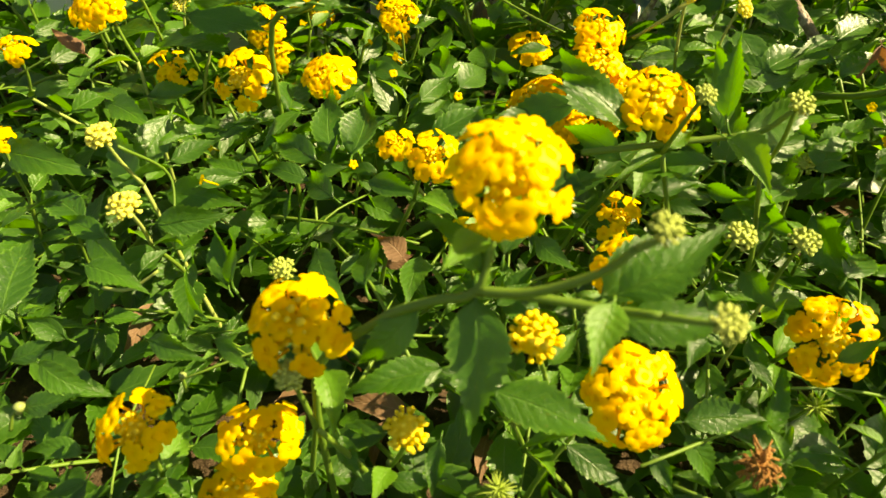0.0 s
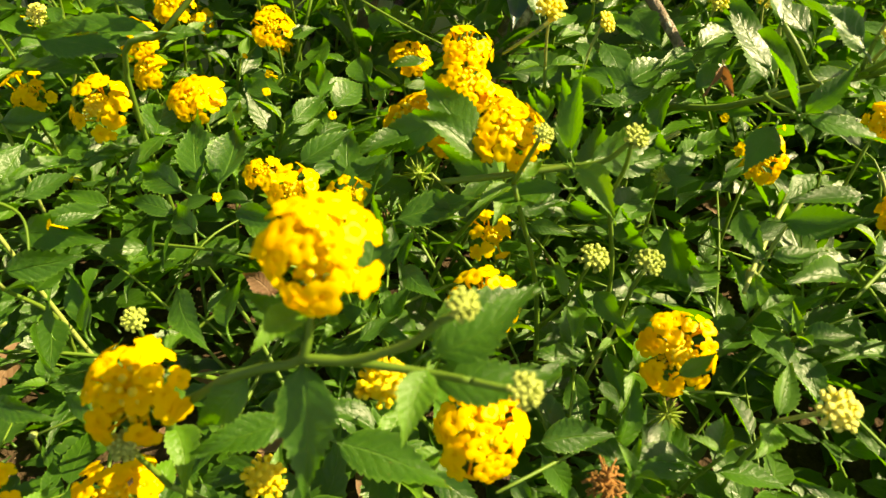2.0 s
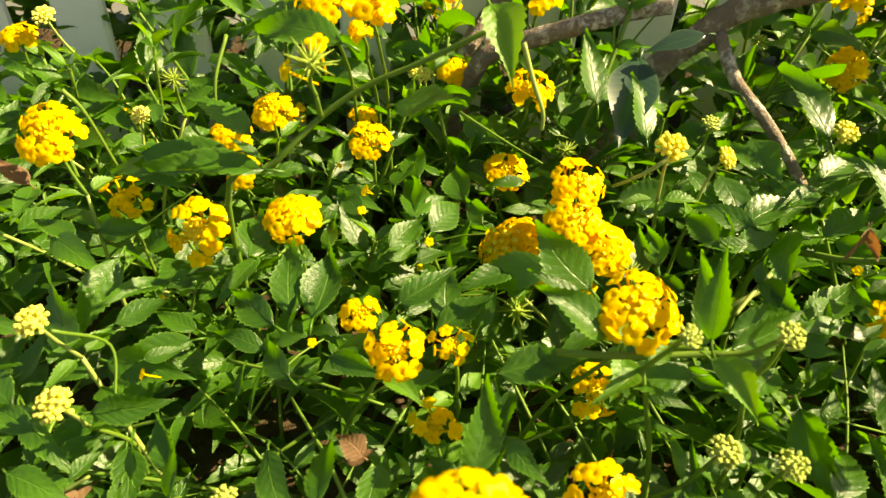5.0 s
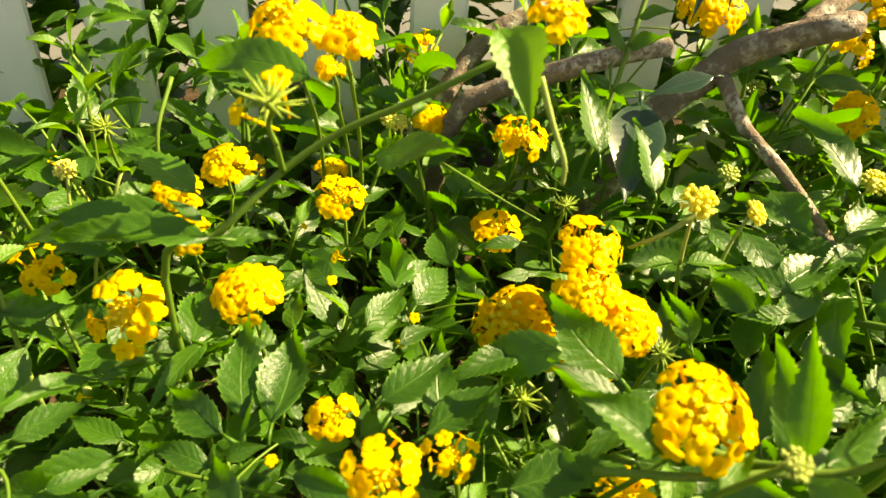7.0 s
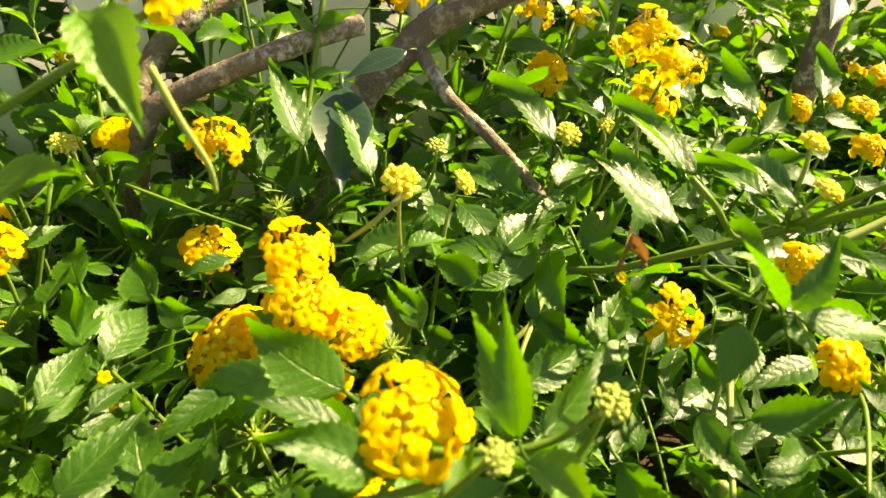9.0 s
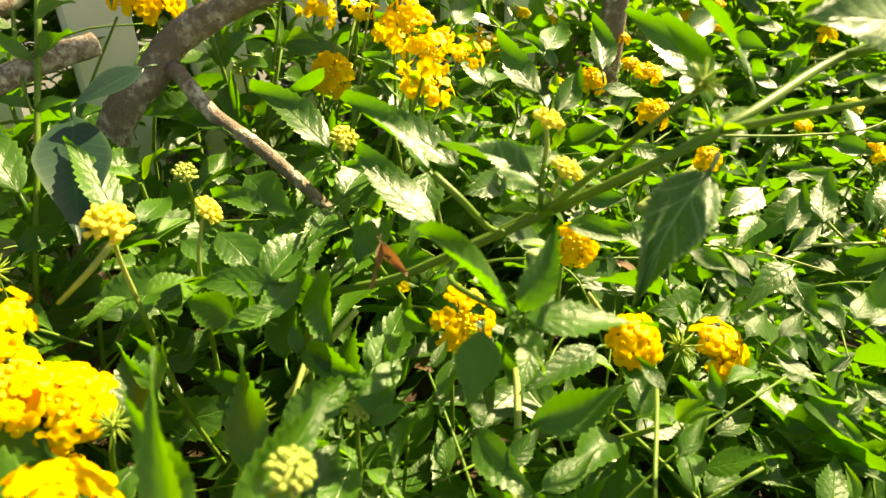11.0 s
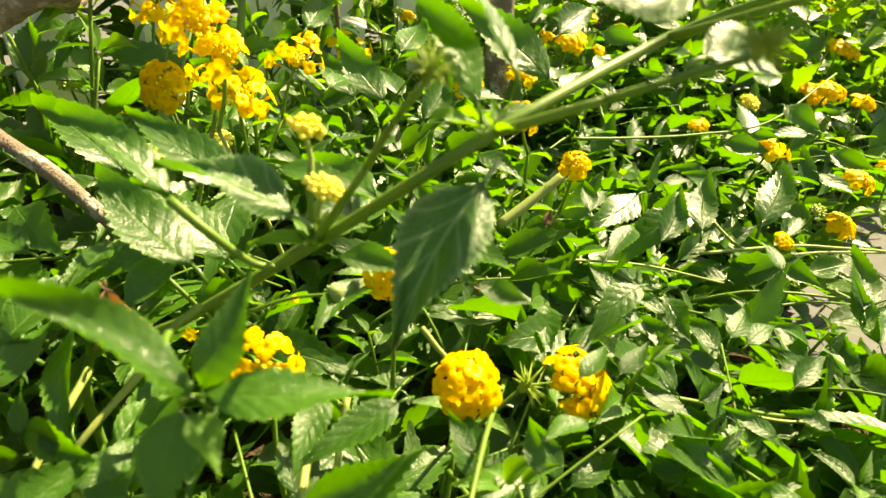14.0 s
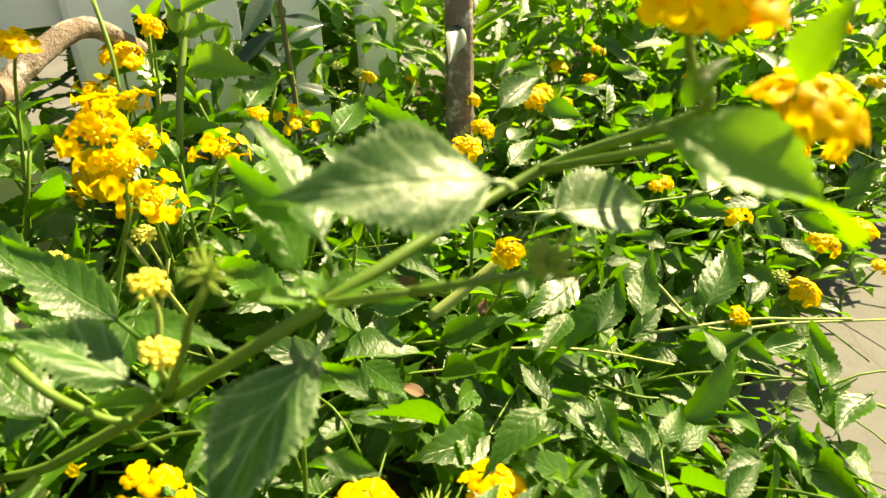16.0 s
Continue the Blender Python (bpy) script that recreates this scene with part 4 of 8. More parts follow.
blade(b5u, (0.178, 0.253, 0.116), (0.18, 0.204, 0.109), (-0.599, -0.531, 0.599), 1.00, v=3)
blade(hO, (0.173, 0.209, 0.115), (0.197, 0.238, 0.119), (-0.14, -0.523, 0.841), 1.00, v=4)
blade(b5u, (0.203, 0.306, 0.12), (0.241, 0.33, 0.139), (-0.592, -0.477, 0.649), 1.00, v=5)
blade(hM2, (-0.01, 0.223, 0.115), (-0.014, 0.192, 0.118), (0.186, -0.387, 0.903), 1.00, v=6)
blade(hM0, (-0.038, 0.278, 0.119), (-0.012, 0.263, 0.121), (-0.361, -0.528, 0.769), 1.00, v=7)
blade(hM0, (0.002, 0.348, 0.12), (0.023, 0.364, 0.124), (-0.531, -0.564, 0.633), 1.00, v=0)
blade(hC, (-0.015, 0.351, 0.12), (0.005, 0.364, 0.124), (0.188, -0.635, 0.749), 1.00, v=1)
blade(hB, (-0.103, 0.358, 0.12), (-0.083, 0.342, 0.123), (0.459, -0.43, 0.777), 1.00, v=2)
blade(hI, (-0.148, 0.177, 0.111), (-0.167, 0.184, 0.117), (-0.516, -0.528, 0.674), 1.00, v=3)
blade(hI, (-0.158, 0.17, 0.106), (-0.135, 0.155, 0.102), (-0.511, -0.499, 0.700), 1.00, v=4)
blade(hI, (-0.169, 0.17, 0.106), (-0.15, 0.175, 0.116), (0.409, -0.414, 0.813), 1.00, v=5)
blade(bL, (-0.111, 0.213, 0.115), (-0.098, 0.182, 0.117), (-0.634, -0.561, 0.533), 1.00, v=6)
blade(bL, (-0.131, 0.213, 0.115), (-0.122, 0.228, 0.119), (-0.418, -0.392, 0.819), 1.00, v=7)
blade(bL, (-0.157, 0.217, 0.115), (-0.13, 0.201, 0.119), (-0.05, -0.488, 0.871), 1.00, v=0)
blade(hI, (-0.116, 0.177, 0.111), (-0.093, 0.166, 0.111), (-0.524, -0.410, 0.746), 1.00, v=1)
blade(b2, (-0.09, 0.177, 0.111), (-0.074, 0.164, 0.109), (-0.644, -0.439, 0.626), 1.00, v=2)
blade(h0f, (-0.04, 0.151, 0.085), (-0.031, 0.138, 0.074), (0.144, -0.296, 0.944), 1.00, v=3)
blade(b0g, (-0.021, 0.141, 0.069), (-0.001, 0.139, 0.076), (-0.054, -0.409, 0.911), 1.00, v=4)
blade(b2, (-0.057, 0.229, 0.115), (-0.045, 0.195, 0.118), (-0.398, -0.424, 0.813), 1.00, v=5)
blade(bR, (0.129, 0.213, 0.115), (0.135, 0.188, 0.117), (-0.253, -0.389, 0.886), 1.00, v=6)
blade(b5u, (0.155, 0.265, 0.118), (0.179, 0.288, 0.123), (-0.676, -0.531, 0.511), 1.00, v=7)
blade(s10, (0.115, 0.318, 0.119), (0.073, 0.292, 0.121), (-0.694, -0.442, 0.569), 1.00, v=0)
blade(h2c, (0.098, 0.287, 0.121), (0.133, 0.269, 0.122), (-0.558, -0.565, 0.608), 1.00, v=1)
blade(hO, (0.12, 0.17, 0.106), (0.125, 0.156, 0.103), (-0.11, -0.323, 0.94), 1.00, v=2)
blade(hO, (0.154, 0.17, 0.106), (0.17, 0.173, 0.116), (-0.097, -0.255, 0.962), 1.00, v=3)
blade(s2, (0.158, 0.144, 0.073), (0.133, 0.144, 0.084), (-0.254, -0.16, 0.954), 1.00, v=4)
blade(hM2, (0.043, 0.237, 0.115), (0.055, 0.212, 0.119), (-0.353, -0.536, 0.767), 1.00, v=5)
blade(hM1, (0.057, 0.287, 0.121), (0.071, 0.269, 0.122), (0.106, -0.533, 0.839), 1.00, v=6)
blade(hF3, (0.032, 0.406, 0.124), (0.022, 0.451, 0.13), (-0.467, -0.646, 0.604), 1.00, v=7)
blade(hD, (0.002, 0.429, 0.126), (-0.006, 0.477, 0.137), (-0.303, -0.728, 0.615), 1.00, v=0)
blade(hF3, (0.006, 0.392, 0.123), (0.023, 0.414, 0.128), (-0.166, -0.515, 0.841), 1.00, v=1)
blade(hF3, (0.041, 0.385, 0.122), (0.032, 0.407, 0.127), (-0.361, -0.639, 0.679), 1.00, v=2)
blade(b10b, (0.151, 0.425, 0.126), (0.185, 0.433, 0.129), (-0.008, -0.696, 0.718), 1.00, v=3)
blade(b10b, (0.16, 0.441, 0.141), (0.214, 0.439, 0.138), (-0.263, -0.624, 0.736), 1.00, v=4)
blade(b10b, (0.206, 0.406, 0.124), (0.205, 0.451, 0.13), (-0.211, -0.642, 0.737), 1.00, v=5)
blade(b5g, (0.237, 0.429, 0.126), (0.202, 0.396, 0.125), (-0.377, -0.569, 0.731), 1.00, v=6)
blade(b5g, (0.252, 0.42, 0.126), (0.285, 0.451, 0.13), (-0.084, -0.457, 0.885), 1.00, v=7)
blade(h2c, (0.109, 0.261, 0.117), (0.124, 0.248, 0.12), (-0.572, -0.528, 0.627), 1.00, v=0)
blade(h2c, (0.103, 0.27, 0.118), (0.128, 0.273, 0.123), (-0.685, -0.402, 0.608), 1.00, v=1)
blade(b5u, (0.175, 0.274, 0.119), (0.147, 0.252, 0.12), (-0.654, -0.442, 0.614), 1.00, v=2)
blade(h2c, (0.132, 0.274, 0.119), (0.149, 0.258, 0.121), (-0.713, -0.495, 0.497), 1.00, v=3)
blade(bL, (-0.123, 0.274, 0.119), (-0.104, 0.282, 0.124), (0.185, -0.407, 0.894), 1.00, v=4)
blade(hB, (-0.11, 0.341, 0.12), (-0.088, 0.352, 0.123), (0.424, -0.517, 0.744), 1.00, v=5)
blade(h0b, (-0.191, 0.364, 0.121), (-0.223, 0.379, 0.125), (0.296, -0.513, 0.806), 1.00, v=6)
blade(h25, (-0.26, 0.413, 0.125), (-0.244, 0.442, 0.129), (0.508, -0.581, 0.636), 1.00, v=7)
blade(h25, (-0.252, 0.371, 0.121), (-0.233, 0.386, 0.125), (0.367, -0.599, 0.711), 1.00, v=0)
blade(h165, (-0.292, 0.457, 0.127), (-0.276, 0.48, 0.131), (0.454, -0.672, 0.585), 1.00, v=1)
blade(b7z, (-0.188, 0.476, 0.129), (-0.201, 0.442, 0.129), (0.445, -0.412, 0.795), 1.00, v=2)
blade(h0b, (-0.182, 0.371, 0.121), (-0.147, 0.372, 0.124), (0, -0.56, 0.829), 1.00, v=3)
blade(hI, (-0.14, 0.147, 0.079), (-0.16, 0.145, 0.086), (-0.439, -0.326, 0.837), 1.00, v=4)
blade(hI, (-0.163, 0.157, 0.094), (-0.139, 0.157, 0.104), (-0.447, -0.536, 0.717), 1.00, v=5)
blade(h0g, (-0.101, 0.139, 0.065), (-0.118, 0.138, 0.074), (-0.153, -0.179, 0.972), 1.00, v=6)
blade(hI, (-0.14, 0.141, 0.069), (-0.155, 0.134, 0.069), (-0.277, -0.568, 0.775), 1.00, v=7)
blade(h0f, (-0.036, 0.139, 0.065), (-0.018, 0.139, 0.076), (-0.054, -0.424, 0.904), 1.00, v=0)
blade(b0g, (-0.001, 0.15, 0.083), (-0.005, 0.134, 0.069), (-0.132, -0.342, 0.93), 1.00, v=1)
blade(s3, (0.022, 0.194, 0.113), (0.039, 0.201, 0.119), (-0.166, -0.342, 0.925), 1.00, v=2)
blade(hP, (0.104, 0.177, 0.111), (0.091, 0.162, 0.108), (-0.079, -0.492, 0.867), 1.00, v=3)
blade(b0l, (0.045, 0.123, 0.185), (0.068, 0.125, 0.208), (-0.232, -0.646, 0.727), 1.05, v=4)
blade(b0l, (0.044, 0.121, 0.179), (0.076, 0.113, 0.188), (-0.212, -0.564, 0.798), 1.00, v=5)
blade(b0l, (0.042, 0.116, 0.189), (0.035, 0.098, 0.186), (0.001, -0.417, 0.909), 1.10, "young", v=6)
blade(hA, (0.009, 0.13, 0.178), (0.007, 0.102, 0.152), (0.014, -0.56, 0.829), 1.15, v=7)
blade(hA, (-0.007, 0.133, 0.17), (-0.029, 0.126, 0.154), (0.161, -0.471, 0.867), 1.10, v=0)
blade(hA, (0, 0.139, 0.138), (-0.031, 0.131, 0.137), (0.146, -0.441, 0.886), 1.00, v=1)
blade(hJ, (0.015, 0.131, 0.137), (0.051, 0.114, 0.131), (-0.041, -0.461, 0.887), 1.00, v=2)
blade(hA, (0.01, 0.13, 0.187), (-0.005, 0.136, 0.201), (0.124, -0.481, 0.868), 1.10, v=3)
blade(hG, (0.114, 0.232, 0.17), (0.131, 0.211, 0.163), (-0.031, -0.432, 0.901), 0.90, "young", v=4)
blade(hG, (0.114, 0.239, 0.169), (0.112, 0.257, 0.201), (-0.228, -0.72, 0.656), 0.80, v=5)
blade(hG, (0.078, 0.27, 0.157), (0.052, 0.282, 0.172), (0.02, -0.572, 0.82), 0.90, v=6)
blade(hG, (0.113, 0.235, 0.157), (0.077, 0.236, 0.154), (-0.603, -0.578, 0.550), 0.90, v=7)
blade(h25, (-0.22, 0.386, 0.142), (-0.24, 0.395, 0.152), (0.417, -0.527, 0.741), 1.00, "dry", v=1)
blade(hM, (-0.018, 0.232, 0.106), (-0.030, 0.236, 0.116), (0.5, -0.75, 0.45), 1.50, "dry", v=2)
blade(hM, (-0.027, 0.234, 0.100), (-0.014, 0.235, 0.107), (0.143, -0.536, 0.832), 1.00, "dry", v=3)
blade(hM0, (-0.061, 0.292, 0.116), (-0.067, 0.327, 0.128), (-0.547, -0.533, 0.646), 1.00, v=4)
blade(hM0, (-0.07, 0.286, 0.114), (-0.096, 0.292, 0.121), (-0.143, -0.545, 0.826), 1.00, v=5)
blade(hM0, (-0.068, 0.281, 0.111), (-0.074, 0.253, 0.107), (-0.637, -0.498, 0.589), 1.00, v=6)
blade(hM0, (-0.065, 0.289, 0.115), (-0.049, 0.29, 0.122), (-0.627, -0.413, 0.660), 1.00, v=7)
blade(hM0, (-0.002, 0.302, 0.123), (0.021, 0.34, 0.132), (0.061, -0.573, 0.817), 1.00, v=0)
blade(hM2, (-0.009, 0.267, 0.109), (0.02, 0.272, 0.118), (-0.364, -0.399, 0.841), 1.00, v=1)
blade(hM1, (0.042, 0.274, 0.113), (0.089, 0.275, 0.122), (-0.418, -0.415, 0.808), 1.00, v=2)
blade(hFc, (0.094, 0.328, 0.129), (0.069, 0.37, 0.135), (-0.680, -0.475, 0.559), 1.00, v=3)
blade(h2c, (0.093, 0.292, 0.123), (0.061, 0.318, 0.132), (-0.682, -0.402, 0.610), 1.00, v=4)
blade(s11, (0.144, 0.286, 0.122), (0.155, 0.328, 0.148), (-0.709, -0.394, 0.584), 1.00, v=5)
blade(s11, (0.149, 0.275, 0.118), (0.166, 0.239, 0.111), (-0.706, -0.353, 0.614), 1.00, v=6)
blade(s11, (0.157, 0.292, 0.125), (0.198, 0.296, 0.135), (-0.682, -0.495, 0.538), 1.00, v=7)
blade(h2c, (0.092, 0.282, 0.118), (0.135, 0.264, 0.119), (-0.639, -0.466, 0.612), 1.00, v=0)
blade(b5u, (0.186, 0.306, 0.131), (0.188, 0.322, 0.137), (-0.584, -0.526, 0.618), 1.00, v=1)
blade(hC, (-0.013, 0.352, 0.127), (0.007, 0.38, 0.129), (0.068, -0.485, 0.872), 1.00, v=2)
blade(hF3, (0.034, 0.4, 0.127), (0.049, 0.382, 0.131), (-0.333, -0.662, 0.672), 1.00, v=3)
blade(hD, (-0.013, 0.42, 0.125), (-0.007, 0.461, 0.132), (-0.370, -0.592, 0.716), 1.00, v=4)
blade(hF3, (0.002, 0.382, 0.126), (-0.006, 0.431, 0.132), (0.175, -0.406, 0.897), 1.00, v=5)
blade(hE, (0.016, 0.432, 0.127), (0.001, 0.441, 0.13), (-0.035, -0.488, 0.872), 1.00, v=6)
blade(hB, (-0.106, 0.337, 0.123), (-0.118, 0.33, 0.126), (-0.547, -0.507, 0.666), 1.00, v=7)
blade(hC, (-0.083, 0.345, 0.125), (-0.102, 0.318, 0.126), (-0.376, -0.457, 0.806), 1.00, v=0)
blade(hC, (-0.089, 0.343, 0.124), (-0.092, 0.392, 0.13), (0.252, -0.548, 0.798), 1.00, v=1)
blade(hC, (-0.047, 0.352, 0.126), (-0.044, 0.38, 0.128), (-0.424, -0.436, 0.794), 1.00, v=2)
blade(hB, (-0.127, 0.327, 0.121), (-0.152, 0.304, 0.123), (-0.242, -0.617, 0.749), 1.00, v=3)
blade(hB, (-0.119, 0.331, 0.122), (-0.094, 0.342, 0.129), (-0.679, -0.455, 0.576), 1.00, v=4)
blade(bK, (-0.161, 0.282, 0.108), (-0.184, 0.311, 0.144), (-0.361, -0.548, 0.754), 1.00, v=5)
blade(bK, (-0.149, 0.279, 0.108), (-0.168, 0.268, 0.109), (0.063, -0.572, 0.818), 1.00, v=6)
blade(bK, (-0.145, 0.282, 0.109), (-0.103, 0.269, 0.112), (-0.470, -0.503, 0.725), 1.00, v=7)
blade(bL, (-0.18, 0.262, 0.1), (-0.157, 0.23, 0.094), (-0.490, -0.480, 0.727), 1.00, v=0)
blade(hB, (-0.106, 0.292, 0.114), (-0.142, 0.278, 0.113), (-0.14, -0.539, 0.831), 1.00, v=1)
blade(hM0, (-0.08, 0.265, 0.105), (-0.075, 0.277, 0.116), (-0.666, -0.455, 0.592), 1.00, v=2)
blade(bL, (-0.103, 0.231, 0.09), (-0.111, 0.258, 0.108), (-0.633, -0.383, 0.673), 1.00, v=3)
blade(b2, (-0.049, 0.234, 0.094), (-0.04, 0.244, 0.105), (0.326, -0.279, 0.903), 1.00, v=4)
blade(bL, (-0.12, 0.231, 0.089), (-0.125, 0.247, 0.103), (-0.541, -0.498, 0.678), 1.00, v=5)
blade(hM2, (0.036, 0.249, 0.104), (0.039, 0.27, 0.118), (-0.490, -0.439, 0.753), 1.00, v=6)
blade(hM1, (0.048, 0.266, 0.111), (0.04, 0.241, 0.107), (-0.439, -0.341, 0.831), 1.00, v=7)
blade(b5u, (0.201, 0.299, 0.13), (0.228, 0.313, 0.137), (-0.749, -0.400, 0.527), 1.00, v=0)
blade(b5u, (0.184, 0.247, 0.109), (0.188, 0.221, 0.105), (-0.685, -0.332, 0.649), 1.00, v=1)
blade(b5u, (0.164, 0.257, 0.112), (0.14, 0.261, 0.119), (-0.584, -0.395, 0.710), 1.00, v=2)
blade(b5u, (0.205, 0.277, 0.121), (0.184, 0.26, 0.12), (-0.660, -0.368, 0.655), 1.00, v=3)
blade(b5u, (0.222, 0.288, 0.126), (0.233, 0.295, 0.135), (-0.671, -0.360, 0.648), 1.00, v=4)
blade(b10b, (0.166, 0.411, 0.132), (0.212, 0.412, 0.137), (-0.098, -0.467, 0.879), 1.00, v=5)
blade(hFb, (0.123, 0.398, 0.132), (0.177, 0.401, 0.138), (-0.687, -0.413, 0.598), 1.00, v=6)
blade(hV, (0.152, 0.549, 0.139), (0.146, 0.579, 0.178), (-0.152, -0.566, 0.81), 1.00, v=7)
blade(h7k, (0.185, 0.619, 0.148), (0.15, 0.589, 0.146), (0.043, -0.504, 0.863), 1.00, v=0)
blade(b10b, (0.166, 0.483, 0.136), (0.166, 0.518, 0.17), (0.056, -0.698, 0.713), 1.00, v=1)
blade(hFb, (0.135, 0.386, 0.13), (0.166, 0.412, 0.135), (-0.653, -0.522, 0.549), 1.00, v=2)
blade(s10, (0.131, 0.336, 0.132), (0.135, 0.366, 0.134), (-0.633, -0.539, 0.555), 1.00, v=3)
blade(s11, (0.178, 0.349, 0.134), (0.163, 0.393, 0.135), (-0.620, -0.562, 0.548), 1.00, v=4)
blade(bU, (0.193, 0.361, 0.134), (0.19, 0.41, 0.137), (-0.702, -0.388, 0.597), 1.00, v=5)
blade(b10c, (0.278, 0.469, 0.14), (0.241, 0.436, 0.135), (-0.134, -0.537, 0.833), 1.00, v=6)
blade(b5g, (0.261, 0.422, 0.135), (0.303, 0.447, 0.148), (-0.453, -0.34, 0.824), 1.00, v=7)
blade(h7h, (0.279, 0.529, 0.142), (0.319, 0.532, 0.146), (-0.152, -0.628, 0.763), 1.00, v=0)
blade(b5g, (0.261, 0.486, 0.139), (0.229, 0.49, 0.141), (-0.288, -0.485, 0.826), 1.00, v=1)
blade(bU, (0.201, 0.373, 0.133), (0.236, 0.386, 0.137), (-0.622, -0.536, 0.570), 1.00, v=2)
blade(b10b, (0.202, 0.479, 0.137), (0.231, 0.507, 0.142), (0.004, -0.615, 0.788), 1.00, v=3)
blade(b10b, (0.192, 0.531, 0.139), (0.216, 0.543, 0.143), (-0.281, -0.462, 0.841), 1.00, v=4)
blade(hC, (-0.032, 0.388, 0.124), (-0.051, 0.415, 0.127), (-0.034, -0.473, 0.88), 1.00, v=5)
blade(b7, (0.034, 0.502, 0.131), (0.06, 0.467, 0.135), (-0.131, -0.537, 0.833), 1.00, v=6)
blade(hE, (0.049, 0.481, 0.132), (0.072, 0.509, 0.136), (-0.107, -0.594, 0.797), 1.00, v=7)
blade(hFb, (0.096, 0.399, 0.129), (0.097, 0.433, 0.133), (-0.490, -0.596, 0.637), 1.00, v=0)
blade(b5q, (-0.189, 0.572, 0.128), (-0.143, 0.554, 0.108), (0.217, -0.534, 0.817), 1.00, v=1)
blade(h5d, (-0.15, 0.382, 0.167), (-0.097, 0.372, 0.156), (0.127, -0.646, 0.753), 1.00, v=2)
blade(hC, (-0.108, 0.404, 0.156), (-0.161, 0.399, 0.146), (0.187, -0.613, 0.768), 1.00, v=3)
blade(h0b, (-0.131, 0.387, 0.143), (-0.181, 0.401, 0.159), (0.122, -0.36, 0.925), 1.00, v=4)
blade(b7z, (-0.191, 0.518, 0.124), (-0.224, 0.531, 0.126), (0.016, -0.476, 0.879), 1.00, v=5)
blade(h270, (-0.249, 0.629, 0.134), (-0.236, 0.653, 0.141), (0.537, -0.497, 0.682), 1.00, v=6)
blade(s5, (-0.127, 0.556, 0.185), (-0.072, 0.542, 0.171), (-0.105, -0.645, 0.757), 1.00, v=7)
blade(h270, (-0.275, 0.582, 0.126), (-0.312, 0.595, 0.13), (0.07, -0.56, 0.826), 1.00, v=0)
blade(h270, (-0.261, 0.546, 0.123), (-0.285, 0.514, 0.123), (0.43, -0.597, 0.677), 1.00, v=1)
blade(h165, (-0.244, 0.485, 0.121), (-0.202, 0.459, 0.123), (0.034, -0.546, 0.837), 1.00, v=2)
blade(hD, (-0.062, 0.414, 0.123), (-0.08, 0.396, 0.126), (-0.461, -0.583, 0.669), 1.00, v=3)
blade(hD, (-0.045, 0.42, 0.124), (-0.025, 0.396, 0.128), (-0.392, -0.488, 0.780), 1.00, v=4)
blade(hD, (-0.027, 0.473, 0.129), (0.001, 0.484, 0.133), (0.019, -0.644, 0.765), 1.00, v=5)
blade(b5p, (-0.02, 0.588, 0.137), (-0.027, 0.635, 0.148), (0.229, -0.533, 0.814), 1.00, v=6)
blade(h25, (-0.244, 0.423, 0.117), (-0.238, 0.386, 0.121), (0.35, -0.614, 0.707), 1.00, v=7)
blade(h0b, (-0.206, 0.366, 0.119), (-0.176, 0.335, 0.125), (-0.199, -0.569, 0.798), 1.00, v=0)
blade(s8, (0.108, 0.471, 0.134), (0.137, 0.482, 0.138), (-0.061, -0.622, 0.78), 1.00, v=1)
blade(hM1, (0.019, 0.301, 0.116), (0.02, 0.341, 0.131), (-0.021, -0.319, 0.947), 1.00, v=2)
blade(hM0, (-0.063, 0.309, 0.11), (-0.06, 0.323, 0.12), (-0.284, -0.405, 0.869), 1.00, v=3)
blade(hM0, (-0.074, 0.293, 0.105), (-0.059, 0.316, 0.118), (-0.657, -0.419, 0.626), 1.00, v=4)
blade(hC, (-0.057, 0.346, 0.122), (-0.077, 0.344, 0.124), (-0.343, -0.397, 0.851), 1.00, v=5)
blade(hC, (-0.086, 0.346, 0.12), (-0.107, 0.325, 0.116), (0.151, -0.344, 0.927), 1.00, v=6)
blade(hM0, (-0.005, 0.354, 0.126), (-0.014, 0.349, 0.129), (-0.654, -0.538, 0.532), 1.00, v=7)
blade(hF3, (0.005, 0.377, 0.127), (-0.02, 0.351, 0.129), (-0.426, -0.508, 0.749), 1.00, v=0)
blade(s6, (0.056, 0.332, 0.13), (0.021, 0.319, 0.128), (-0.208, -0.452, 0.868), 1.00, v=1)
blade(hM1, (0.012, 0.299, 0.115), (0.048, 0.313, 0.129), (-0.483, -0.504, 0.717), 1.00, v=2)
blade(hM1, (0.019, 0.283, 0.112), (0.037, 0.297, 0.123), (-0.689, -0.418, 0.592), 1.00, v=3)
blade(hM0, (-0.035, 0.299, 0.11), (-0.054, 0.302, 0.115), (-0.263, -0.377, 0.888), 1.00, v=4)
blade(hC, (-0.075, 0.355, 0.12), (-0.094, 0.35, 0.123), (-0.291, -0.651, 0.701), 1.00, v=5)
blade(s11, (0.169, 0.347, 0.139), (0.153, 0.379, 0.139), (-0.846, -0.379, 0.376), 1.00, v=6)
blade(s10, (0.13, 0.33, 0.135), (0.139, 0.36, 0.14), (-0.695, -0.499, 0.517), 1.00, v=7)
blade(bU, (0.211, 0.356, 0.141), (0.179, 0.319, 0.143), (-0.819, -0.428, 0.383), 1.00, v=0)
blade(bU, (0.187, 0.364, 0.139), (0.228, 0.386, 0.154), (-0.864, -0.368, 0.343), 1.00, v=1)
